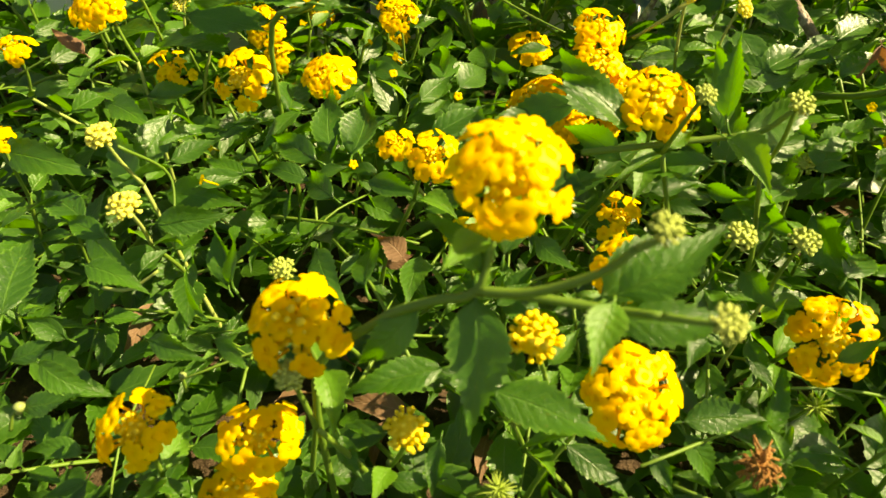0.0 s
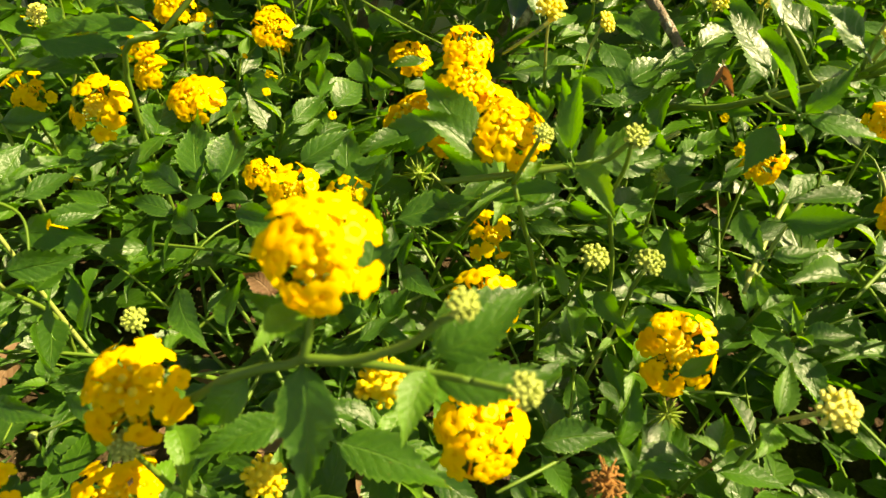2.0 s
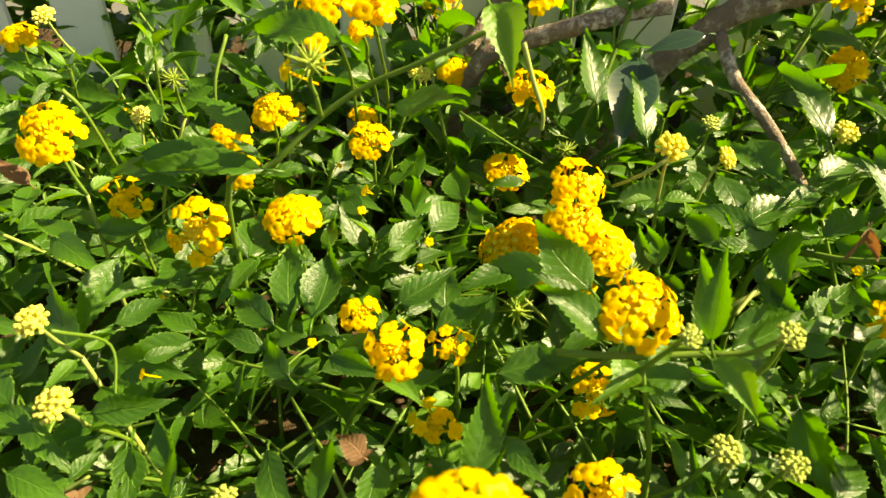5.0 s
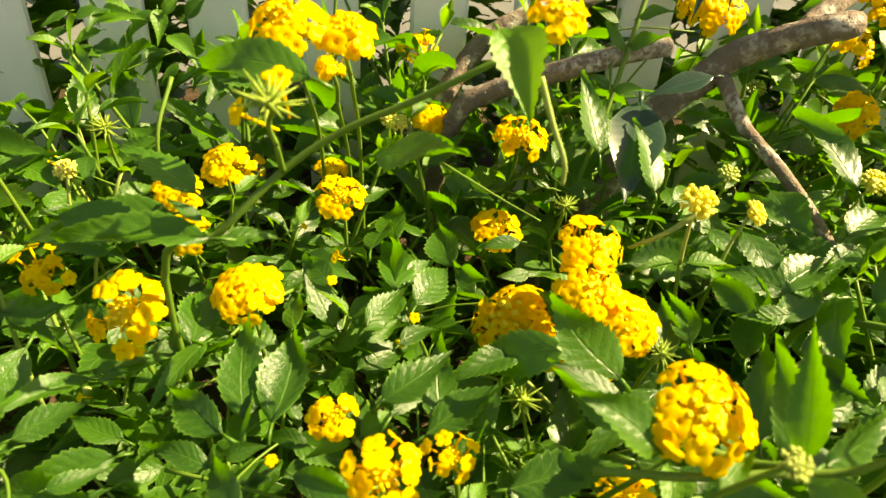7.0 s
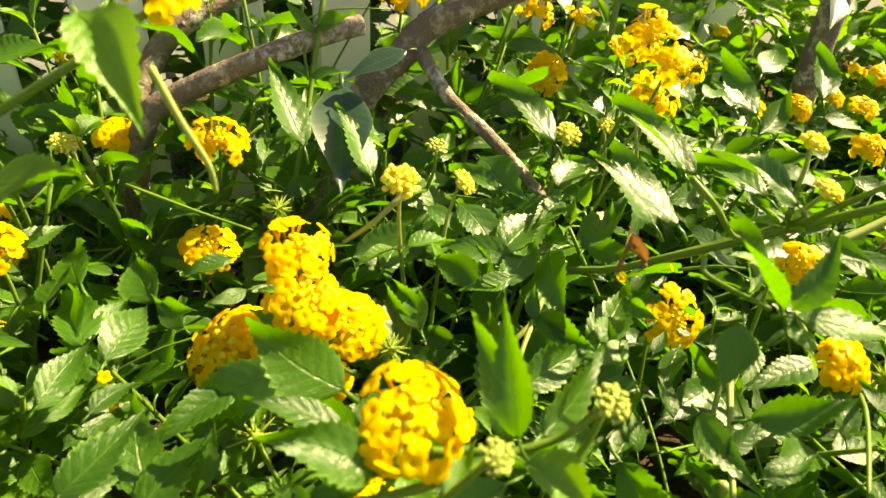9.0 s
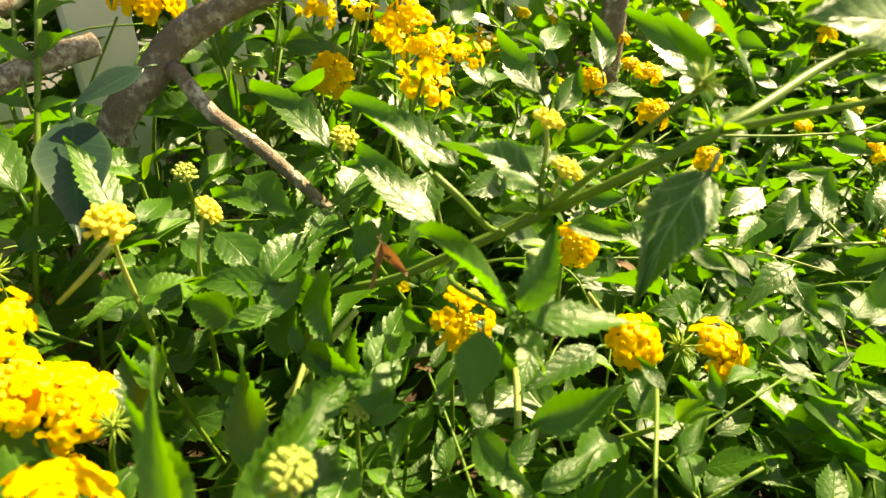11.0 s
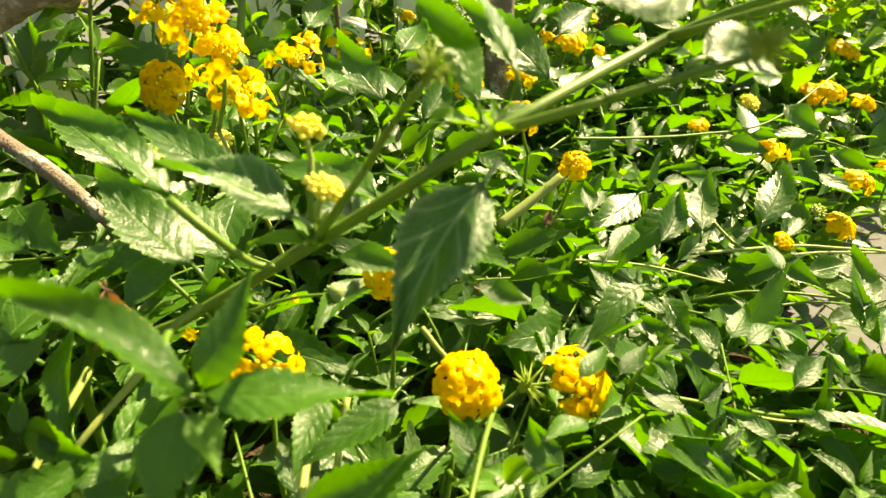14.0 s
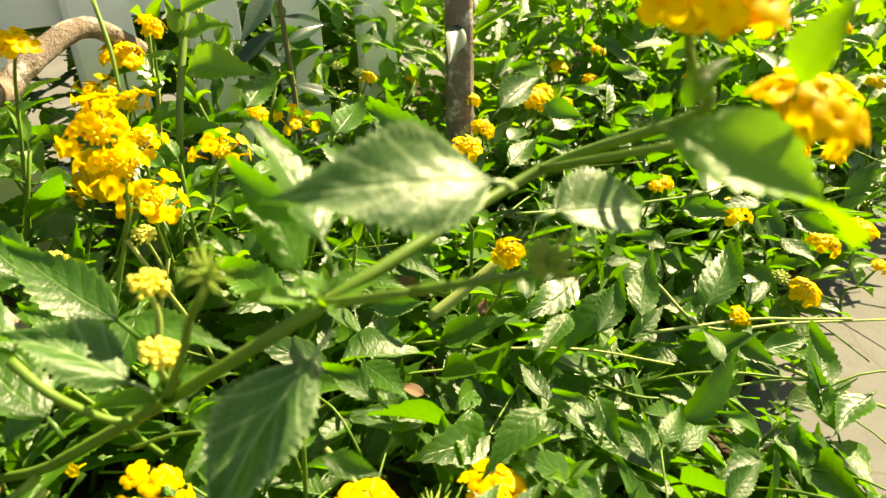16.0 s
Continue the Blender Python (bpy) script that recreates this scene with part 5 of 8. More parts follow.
blade(bU, (0.162, 0.404, 0.136), (0.179, 0.397, 0.141), (-0.353, -0.423, 0.834), 1.00, v=2)
blade(hN, (0.226, 0.349, 0.143), (0.261, 0.371, 0.147), (-0.849, -0.404, 0.341), 1.00, v=3)
blade(b10b, (0.212, 0.411, 0.143), (0.186, 0.38, 0.141), (-0.176, -0.481, 0.859), 1.00, v=4)
blade(hF3, (0, 0.387, 0.126), (-0.008, 0.433, 0.13), (-0.633, -0.467, 0.618), 1.00, v=5)
blade(hF3, (0.01, 0.367, 0.128), (0.029, 0.405, 0.13), (-0.08, -0.498, 0.863), 1.00, v=6)
blade(hB, (-0.11, 0.308, 0.105), (-0.136, 0.318, 0.111), (-0.234, -0.353, 0.906), 1.00, v=7)
blade(hB, (-0.097, 0.322, 0.11), (-0.081, 0.329, 0.12), (-0.589, -0.556, 0.587), 1.00, v=0)
blade(hB, (-0.132, 0.34, 0.112), (-0.11, 0.335, 0.119), (-0.111, -0.452, 0.885), 1.00, v=1)
blade(hG, (0.086, 0.298, 0.146), (0.059, 0.32, 0.17), (-0.193, -0.580, 0.792), 1.45, v=2)
blade(hG, (0.078, 0.244, 0.168), (0.048, 0.253, 0.186), (-0.1, -0.597, 0.796), 1.10, v=3)
blade(hG, (0.112, 0.232, 0.178), (0.109, 0.253, 0.21), (-0.767, -0.563, 0.307), 0.85, v=4)
blade(hG, (0.124, 0.237, 0.170), (0.165, 0.257, 0.172), (-0.60, -0.75, 0.30), 1.0, v=6)
blade(s11, (0.182, 0.323, 0.133), (0.191, 0.291, 0.134), (-0.611, -0.455, 0.649), 1.00, v=7)
blade(b5u, (0.19, 0.277, 0.126), (0.211, 0.314, 0.142), (-0.626, -0.436, 0.646), 1.00, v=0)
blade(b5u, (0.186, 0.279, 0.126), (0.201, 0.271, 0.132), (-0.627, -0.413, 0.661), 1.00, v=2)
blade(b5u, (0.231, 0.243, 0.126), (0.267, 0.229, 0.136), (-0.684, -0.341, 0.645), 1.00, v=3)
blade(b5u, (0.215, 0.254, 0.126), (0.208, 0.221, 0.126), (-0.654, -0.356, 0.667), 1.00, v=4)
blade(hO, (0.217, 0.223, 0.121), (0.241, 0.22, 0.13), (-0.21, -0.242, 0.947), 1.00, v=5)
blade(b5u, (0.213, 0.236, 0.122), (0.231, 0.238, 0.131), (-0.663, -0.351, 0.661), 1.00, v=6)
blade(h9e, (0.274, 0.25, 0.135), (0.237, 0.253, 0.135), (-0.244, -0.297, 0.923), 1.00, v=7)
blade(h9e, (0.279, 0.221, 0.131), (0.282, 0.235, 0.139), (-0.287, -0.246, 0.926), 1.00, v=0)
blade(h9e, (0.263, 0.202, 0.124), (0.28, 0.204, 0.133), (-0.28, -0.195, 0.94), 1.00, v=1)
blade(h9e, (0.289, 0.203, 0.129), (0.297, 0.215, 0.138), (-0.308, -0.205, 0.929), 1.00, v=2)
blade(h9e, (0.313, 0.204, 0.133), (0.292, 0.207, 0.136), (-0.32, -0.196, 0.927), 1.00, v=3)
blade(h9e, (0.324, 0.216, 0.137), (0.341, 0.218, 0.146), (-0.351, -0.214, 0.911), 1.00, v=4)
blade(h9e, (0.335, 0.208, 0.137), (0.352, 0.208, 0.145), (-0.364, -0.194, 0.911), 1.00, v=5)
blade(h9j, (0.265, 0.343, 0.151), (0.247, 0.378, 0.183), (-0.2, -0.484, 0.852), 1.00, v=6)
blade(b9g, (0.27, 0.332, 0.184), (0.249, 0.37, 0.215), (-0.234, -0.506, 0.83), 1.00, v=7)
blade(h12k, (0.289, 0.379, 0.159), (0.256, 0.347, 0.155), (-0.213, -0.466, 0.859), 1.00, v=0)
blade(h9j, (0.333, 0.336, 0.159), (0.325, 0.384, 0.17), (-0.285, -0.441, 0.851), 1.00, v=1)
blade(h10q, (0.388, 0.398, 0.176), (0.389, 0.44, 0.203), (-0.314, -0.489, 0.814), 1.00, v=2)
blade(h10g, (0.438, 0.392, 0.183), (0.465, 0.428, 0.203), (-0.369, -0.45, 0.813), 1.00, v=3)
blade(h10g, (0.423, 0.379, 0.178), (0.444, 0.357, 0.181), (-0.375, -0.408, 0.832), 1.00, v=4)
blade(s11, (0.177, 0.343, 0.137), (0.208, 0.366, 0.15), (-0.601, -0.500, 0.623), 1.00, v=5)
blade(bU, (0.191, 0.358, 0.142), (0.159, 0.379, 0.144), (-0.582, -0.520, 0.626), 1.00, v=6)
blade(s11, (0.184, 0.346, 0.139), (0.158, 0.347, 0.139), (-0.584, -0.503, 0.637), 1.00, v=7)
blade(bU, (0.184, 0.403, 0.149), (0.187, 0.355, 0.145), (-0.07, -0.507, 0.859), 1.00, v=0)
blade(bU, (0.209, 0.402, 0.152), (0.194, 0.437, 0.158), (-0.078, -0.543, 0.836), 1.00, v=1)
blade(s11, (0.18, 0.32, 0.133), (0.188, 0.333, 0.142), (-0.603, -0.477, 0.640), 1.00, v=2)
blade(hN, (0.224, 0.311, 0.139), (0.225, 0.291, 0.14), (-0.645, -0.432, 0.631), 1.00, v=3)
blade(bU, (0.169, 0.409, 0.147), (0.18, 0.381, 0.148), (-0.045, -0.524, 0.85), 1.00, v=4)
blade(s8, (0.141, 0.473, 0.152), (0.15, 0.516, 0.174), (0.032, -0.602, 0.797), 1.00, v=5)
blade(b10b, (0.151, 0.445, 0.15), (0.144, 0.479, 0.185), (0.02, -0.594, 0.804), 1.00, v=6)
blade(b10b, (0.155, 0.47, 0.153), (0.184, 0.503, 0.166), (-0.005, -0.593, 0.805), 1.00, v=7)
blade(hV, (0.1, 0.483, 0.148), (0.125, 0.516, 0.16), (0.082, -0.597, 0.798), 1.00, v=0)
blade(s8, (0.069, 0.417, 0.133), (0.045, 0.413, 0.133), (-0.341, -0.591, 0.731), 1.00, v=1)
blade(hF3, (0.071, 0.395, 0.128), (0.052, 0.389, 0.129), (0.152, -0.505, 0.85), 1.00, v=2)
blade(s10, (0.12, 0.33, 0.124), (0.128, 0.361, 0.137), (-0.540, -0.519, 0.663), 1.00, v=3)
blade(b10b, (0.157, 0.432, 0.15), (0.183, 0.457, 0.159), (-0.019, -0.566, 0.824), 1.00, v=4)
blade(b10b, (0.223, 0.484, 0.166), (0.209, 0.518, 0.172), (-0.064, -0.598, 0.799), 1.00, v=5)
blade(b10b, (0.214, 0.436, 0.157), (0.218, 0.389, 0.155), (-0.104, -0.534, 0.839), 1.00, v=6)
blade(b5g, (0.235, 0.384, 0.153), (0.206, 0.368, 0.15), (-0.13, -0.497, 0.858), 1.00, v=7)
blade(h12j, (0.4, 0.298, 0.206), (0.389, 0.335, 0.245), (-0.421, -0.4, 0.814), 1.00, v=0)
blade(h9j, (0.332, 0.27, 0.149), (0.325, 0.296, 0.157), (-0.326, -0.332, 0.885), 1.00, v=1)
blade(h9j, (0.338, 0.288, 0.153), (0.337, 0.257, 0.151), (-0.34, -0.311, 0.887), 1.00, v=2)
blade(h9j, (0.3, 0.297, 0.148), (0.265, 0.285, 0.146), (-0.267, -0.36, 0.894), 1.00, v=3)
blade(h9j, (0.373, 0.225, 0.147), (0.342, 0.224, 0.147), (-0.375, -0.223, 0.9), 1.00, v=4)
blade(hN, (0.258, 0.267, 0.136), (0.235, 0.251, 0.135), (-0.228, -0.314, 0.922), 1.00, v=5)
blade(b5u, (0.228, 0.281, 0.133), (0.207, 0.265, 0.132), (-0.648, -0.402, 0.647), 1.00, v=6)
blade(s8, (0.117, 0.454, 0.169), (0.112, 0.488, 0.211), (0.075, -0.624, 0.778), 1.00, v=7)
blade(h7k, (0.14, 0.613, 0.174), (0.181, 0.635, 0.191), (0.042, -0.655, 0.754), 1.00, v=0)
blade(h7k, (0.15, 0.717, 0.186), (0.137, 0.761, 0.205), (0.08, -0.681, 0.728), 1.00, v=1)
blade(h14f, (0.414, 0.511, 0.193), (0.456, 0.534, 0.206), (-0.289, -0.547, 0.786), 1.00, v=2)
blade(h14a, (0.343, 0.474, 0.182), (0.329, 0.501, 0.185), (-0.217, -0.56, 0.8), 1.00, v=3)
blade(h10q, (0.373, 0.429, 0.179), (0.408, 0.446, 0.188), (-0.301, -0.498, 0.814), 1.00, v=4)
blade(h10q, (0.432, 0.437, 0.187), (0.472, 0.461, 0.206), (-0.347, -0.485, 0.803), 1.00, v=5)
blade(h14h, (0.545, 0.372, 0.193), (0.546, 0.34, 0.193), (-0.448, -0.353, 0.821), 1.00, v=6)
blade(h14h, (0.522, 0.388, 0.192), (0.567, 0.39, 0.21), (-0.436, -0.39, 0.811), 1.00, v=7)
blade(h12j, (0.389, 0.329, 0.165), (0.391, 0.302, 0.165), (-0.368, -0.358, 0.858), 1.00, v=0)
blade(b5g, (0.267, 0.394, 0.158), (0.257, 0.413, 0.163), (-0.176, -0.512, 0.841), 1.00, v=1)
blade(b5u, (0.21, 0.293, 0.133), (0.185, 0.286, 0.133), (-0.626, -0.429, 0.651), 1.00, v=2)
blade(b9h, (0.208, 0.234, 0.191), (0.183, 0.247, 0.221), (0.035, -0.366, 0.93), 0.90, v=3)
blade(b9h, (0.21, 0.233, 0.192), (0.22, 0.231, 0.216), (-0.135, -0.448, 0.884), 1.00, "fine", v=4)
blade(b9h, (0.21, 0.232, 0.191), (0.238, 0.207, 0.196), (-0.074, -0.332, 0.94), 0.85, "fine", v=5)
blade(b9h, (0.208, 0.245, 0.179), (0.194, 0.233, 0.163), (0.215, -0.373, 0.903), 1.45, v=6)
blade(b9h, (0.206, 0.23, 0.19), (0.204, 0.216, 0.186), (-0.024, -0.34, 0.94), 1.00, "young", v=7)
blade(s13, (0.287, 0.228, 0.216), (0.248, 0.22, 0.187), (-0.64, -0.519, 0.567), 0.93, "large", v=0)
blade(b9g, (0.238, 0.311, 0.199), (0.224, 0.34, 0.228), (0.211, -0.588, 0.781), 0.90, v=1)
blade(b9g, (0.239, 0.308, 0.176), (0.228, 0.349, 0.196), (0.211, -0.538, 0.816), 1.15, v=2)
blade(b9g, (0.257, 0.272, 0.201), (0.232, 0.296, 0.219), (0.128, -0.529, 0.839), 1.05, "large", v=3)
blade(b9h, (0.268, 0.297, 0.204), (0.282, 0.266, 0.209), (-0.119, -0.415, 0.902), 0.80, v=4)
blade(s13, (0.291, 0.235, 0.234), (0.288, 0.25, 0.262), (-0.083, -0.491, 0.867), 1.00, v=5)
blade(s13, (0.285, 0.228, 0.186), (0.296, 0.215, 0.182), (-0.173, -0.288, 0.942), 0.90, v=6)
blade(s13, (0.267, 0.267, 0.185), (0.281, 0.247, 0.185), (-0.123, -0.358, 0.925), 0.90, v=7)
blade(b5g, (0.228, 0.398, 0.087), (0.225, 0.433, 0.123), (-0.847, -0.475, 0.240), 1.15, v=0)
blade(s11, (0.199, 0.383, 0.077), (0.222, 0.422, 0.098), (-0.842, -0.472, 0.261), 1.15, v=1)
blade(b5u, (0.206, 0.343, 0.064), (0.237, 0.365, 0.097), (-0.852, -0.444, 0.279), 1.15, v=2)
blade(b10b, (0.173, 0.459, 0.099), (0.194, 0.431, 0.102), (0.073, -0.54, 0.839), 1.00, v=3)
blade(s8, (0.156, 0.458, 0.087), (0.15, 0.49, 0.097), (-0.63, -0.652, 0.422), 1.15, v=4)
blade(b10b, (0.171, 0.461, 0.099), (0.192, 0.46, 0.108), (0.079, -0.551, 0.831), 1.00, v=5)
blade(b10b, (0.202, 0.443, 0.102), (0.211, 0.455, 0.111), (0.039, -0.546, 0.837), 1.00, v=6)
blade(b10b, (0.2, 0.438, 0.1), (0.168, 0.436, 0.099), (0.071, -0.533, 0.843), 1.00, v=7)
blade(b5g, (0.254, 0.404, 0.129), (0.215, 0.442, 0.134), (-0.015, -0.553, 0.833), 1.00, v=0)
blade(b5g, (0.259, 0.427, 0.163), (0.24, 0.473, 0.198), (-0.036, -0.619, 0.785), 1.00, v=1)
blade(b5t, (0.279, 0.566, 0.137), (0.318, 0.529, 0.134), (-0.054, -0.604, 0.795), 1.00, v=2)
blade(b10b, (0.207, 0.478, 0.111), (0.203, 0.505, 0.119), (0.051, -0.577, 0.815), 1.00, v=3)
blade(hFb, (0.135, 0.399, 0.062), (0.174, 0.37, 0.07), (-0.822, -0.484, 0.301), 1.15, v=4)
blade(s11, (0.177, 0.336, 0.053), (0.198, 0.338, 0.067), (-0.840, -0.443, 0.313), 1.15, v=5)
blade(hN, (0.227, 0.284, 0.064), (0.235, 0.302, 0.078), (-0.581, -0.434, 0.688), 1.00, v=6)
blade(hN, (0.252, 0.289, 0.073), (0.26, 0.311, 0.088), (-0.08, -0.375, 0.923), 1.00, v=7)
blade(h9e, (0.273, 0.265, 0.071), (0.316, 0.257, 0.087), (-0.156, -0.307, 0.939), 1.00, v=0)
blade(h9e, (0.27, 0.241, 0.063), (0.283, 0.248, 0.074), (-0.127, -0.278, 0.952), 1.00, v=1)
blade(h9e, (0.297, 0.241, 0.07), (0.31, 0.242, 0.08), (-0.173, -0.27, 0.947), 1.00, v=2)
blade(b12c, (0.331, 0.223, 0.074), (0.336, 0.245, 0.088), (-0.222, -0.255, 0.941), 1.00, v=3)
blade(b12c, (0.333, 0.219, 0.073), (0.359, 0.215, 0.085), (-0.242, -0.221, 0.945), 1.00, v=4)
blade(b12c, (0.333, 0.204, 0.068), (0.341, 0.18, 0.07), (-0.228, -0.175, 0.958), 1.00, v=5)
blade(b12c, (0.336, 0.189, 0.064), (0.345, 0.209, 0.079), (-0.234, -0.188, 0.954), 1.00, v=6)
blade(b12c, (0.307, 0.21, 0.063), (0.317, 0.23, 0.078), (-0.189, -0.229, 0.955), 1.00, v=7)
blade(h12c, (0.378, 0.235, 0.092), (0.403, 0.238, 0.1), (-0.299, -0.251, 0.921), 1.00, v=0)
blade(h12c, (0.389, 0.28, 0.102), (0.364, 0.258, 0.098), (-0.274, -0.309, 0.911), 1.00, v=1)
blade(h12c, (0.366, 0.272, 0.096), (0.376, 0.285, 0.105), (-0.263, -0.325, 0.908), 1.00, v=2)
blade(h12c, (0.395, 0.212, 0.089), (0.398, 0.233, 0.099), (-0.308, -0.227, 0.924), 1.00, v=3)
blade(h12c, (0.427, 0.21, 0.094), (0.434, 0.234, 0.105), (-0.343, -0.22, 0.913), 1.00, v=4)
blade(h12c, (0.437, 0.21, 0.096), (0.461, 0.215, 0.106), (-0.362, -0.201, 0.91), 1.00, v=5)
blade(h12c, (0.436, 0.244, 0.103), (0.419, 0.219, 0.1), (-0.339, -0.236, 0.911), 1.00, v=6)
blade(h12c, (0.418, 0.259, 0.103), (0.424, 0.282, 0.114), (-0.323, -0.301, 0.897), 1.00, v=7)
blade(h12c, (0.44, 0.203, 0.095), (0.464, 0.199, 0.103), (-0.366, -0.181, 0.913), 1.00, v=0)
blade(h12c, (0.427, 0.238, 0.1), (0.422, 0.259, 0.108), (-0.332, -0.264, 0.906), 1.00, v=1)
blade(h12j, (0.49, 0.256, 0.115), (0.526, 0.275, 0.13), (-0.398, -0.271, 0.876), 1.00, v=2)
blade(h12j, (0.465, 0.266, 0.113), (0.5, 0.278, 0.126), (-0.378, -0.286, 0.881), 1.00, v=3)
blade(h12j, (0.495, 0.27, 0.119), (0.447, 0.276, 0.112), (-0.366, -0.29, 0.884), 1.00, v=4)
blade(h12j, (0.519, 0.237, 0.116), (0.559, 0.247, 0.144), (-0.431, -0.234, 0.872), 1.00, v=5)
blade(h16d, (0.495, 0.213, 0.107), (0.504, 0.231, 0.117), (-0.401, -0.208, 0.892), 1.00, v=6)
blade(h12j, (0.465, 0.284, 0.116), (0.431, 0.277, 0.114), (-0.346, -0.308, 0.886), 1.00, v=7)
blade(h12j, (0.507, 0.292, 0.126), (0.521, 0.279, 0.13), (-0.397, -0.298, 0.868), 1.00, v=0)
blade(h12j, (0.456, 0.305, 0.119), (0.472, 0.322, 0.13), (-0.348, -0.35, 0.87), 1.00, v=1)
blade(h12j, (0.488, 0.296, 0.123), (0.439, 0.297, 0.117), (-0.353, -0.326, 0.877), 1.00, v=2)
blade(hx13, (0.593, 0.283, 0.136), (0.597, 0.263, 0.137), (-0.447, -0.26, 0.856), 1.00, v=3)
blade(h12j, (0.521, 0.267, 0.123), (0.531, 0.293, 0.134), (-0.407, -0.287, 0.867), 1.00, v=4)
blade(h12t, (0.659, 0.303, 0.149), (0.698, 0.331, 0.157), (-0.469, -0.292, 0.834), 1.00, v=5)
blade(h12t, (0.646, 0.285, 0.143), (0.631, 0.252, 0.139), (-0.467, -0.245, 0.85), 1.00, v=6)
blade(hx13, (0.622, 0.258, 0.136), (0.596, 0.278, 0.139), (-0.454, -0.251, 0.855), 1.00, v=7)
blade(h12t, (0.684, 0.379, 0.155), (0.687, 0.407, 0.158), (-0.441, -0.364, 0.82), 1.00, v=0)
blade(h12t, (0.644, 0.326, 0.151), (0.636, 0.354, 0.155), (-0.446, -0.327, 0.833), 1.00, v=1)
blade(h14h, (0.541, 0.396, 0.147), (0.582, 0.402, 0.155), (-0.38, -0.415, 0.827), 1.00, v=2)
blade(h12i, (0.45, 0.437, 0.14), (0.49, 0.455, 0.16), (-0.289, -0.496, 0.819), 1.00, v=3)
blade(h10g, (0.466, 0.394, 0.136), (0.479, 0.422, 0.145), (-0.309, -0.457, 0.834), 1.00, v=4)
blade(h10g, (0.405, 0.38, 0.126), (0.415, 0.352, 0.126), (-0.272, -0.435, 0.859), 1.00, v=5)
blade(h12j, (0.393, 0.359, 0.119), (0.415, 0.339, 0.123), (-0.273, -0.415, 0.868), 1.00, v=6)
blade(h12i, (0.458, 0.469, 0.147), (0.473, 0.511, 0.164), (-0.261, -0.532, 0.805), 1.00, v=7)
blade(h14f, (0.433, 0.49, 0.147), (0.43, 0.524, 0.185), (-0.225, -0.566, 0.793), 1.00, v=0)
blade(h10q, (0.386, 0.463, 0.136), (0.401, 0.508, 0.149), (-0.192, -0.55, 0.813), 1.00, v=1)
blade(h7h, (0.35, 0.495, 0.136), (0.384, 0.525, 0.153), (-0.151, -0.575, 0.804), 1.00, v=2)
blade(h12l, (0.353, 0.56, 0.147), (0.351, 0.513, 0.13), (-0.121, -0.588, 0.8), 1.00, v=3)
blade(h14g, (0.421, 0.607, 0.155), (0.386, 0.644, 0.162), (-0.137, -0.62, 0.773), 1.00, v=4)
blade(b5t, (0.341, 0.677, 0.155), (0.385, 0.695, 0.163), (-0.076, -0.646, 0.759), 1.00, v=5)
blade(b5t, (0.298, 0.618, 0.149), (0.301, 0.664, 0.163), (-0.028, -0.646, 0.763), 1.00, v=6)
blade(h12c, (0.435, 0.178, 0.089), (0.46, 0.175, 0.098), (-0.363, -0.141, 0.921), 1.00, v=7)
blade(h12c, (0.411, 0.173, 0.08), (0.405, 0.191, 0.091), (-0.322, -0.153, 0.934), 1.00, v=0)
blade(b12c, (0.397, 0.154, 0.07), (0.379, 0.17, 0.076), (-0.294, -0.118, 0.948), 1.00, v=1)
blade(b12c, (0.385, 0.182, 0.076), (0.375, 0.201, 0.085), (-0.289, -0.172, 0.942), 1.00, v=2)
blade(b12c, (0.377, 0.172, 0.07), (0.379, 0.189, 0.082), (-0.284, -0.151, 0.947), 1.00, v=3)
blade(h12c, (0.43, 0.159, 0.081), (0.422, 0.173, 0.09), (-0.34, -0.124, 0.932), 1.00, v=4)
blade(b12c, (0.389, 0.141, 0.064), (0.375, 0.153, 0.07), (-0.284, -0.091, 0.954), 1.00, v=5)
blade(h12c, (0.399, 0.203, 0.087), (0.412, 0.198, 0.095), (-0.321, -0.186, 0.929), 1.00, v=6)
blade(h12c, (0.377, 0.253, 0.094), (0.398, 0.256, 0.103), (-0.291, -0.283, 0.914), 1.00, v=7)
blade(s8, (0.141, 0.446, 0.081), (0.16, 0.448, 0.09), (-0.628, -0.639, 0.445), 1.15, v=0)
blade(b10b, (0.176, 0.422, 0.084), (0.157, 0.412, 0.08), (-0.643, -0.611, 0.461), 1.15, v=1)
blade(bU, (0.186, 0.399, 0.078), (0.18, 0.421, 0.089), (-0.831, -0.486, 0.269), 1.15, v=2)
blade(hN, (0.231, 0.34, 0.071), (0.248, 0.34, 0.083), (-0.860, -0.427, 0.279), 1.15, v=3)
blade(hF3b, (0.122, 0.383, 0.053), (0.144, 0.379, 0.065), (-0.814, -0.489, 0.314), 1.15, v=4)
blade(hFb, (0.164, 0.412, 0.076), (0.143, 0.415, 0.077), (-0.63, -0.614, 0.476), 1.15, v=6)
blade(s11, (0.179, 0.385, 0.071), (0.158, 0.401, 0.077), (-0.827, -0.483, 0.287), 1.15, v=7)
blade(s11, (0.176, 0.351, 0.058), (0.157, 0.35, 0.059), (-0.830, -0.460, 0.316), 1.15, v=0)
blade(b5u, (0.197, 0.327, 0.056), (0.183, 0.345, 0.065), (-0.841, -0.442, 0.312), 1.15, v=1)
blade(b5u, (0.205, 0.314, 0.054), (0.226, 0.308, 0.065), (-0.855, -0.415, 0.312), 1.15, v=2)
blade(hFb, (0.14, 0.388, 0.06), (0.13, 0.416, 0.073), (-0.814, -0.498, 0.299), 1.15, v=3)
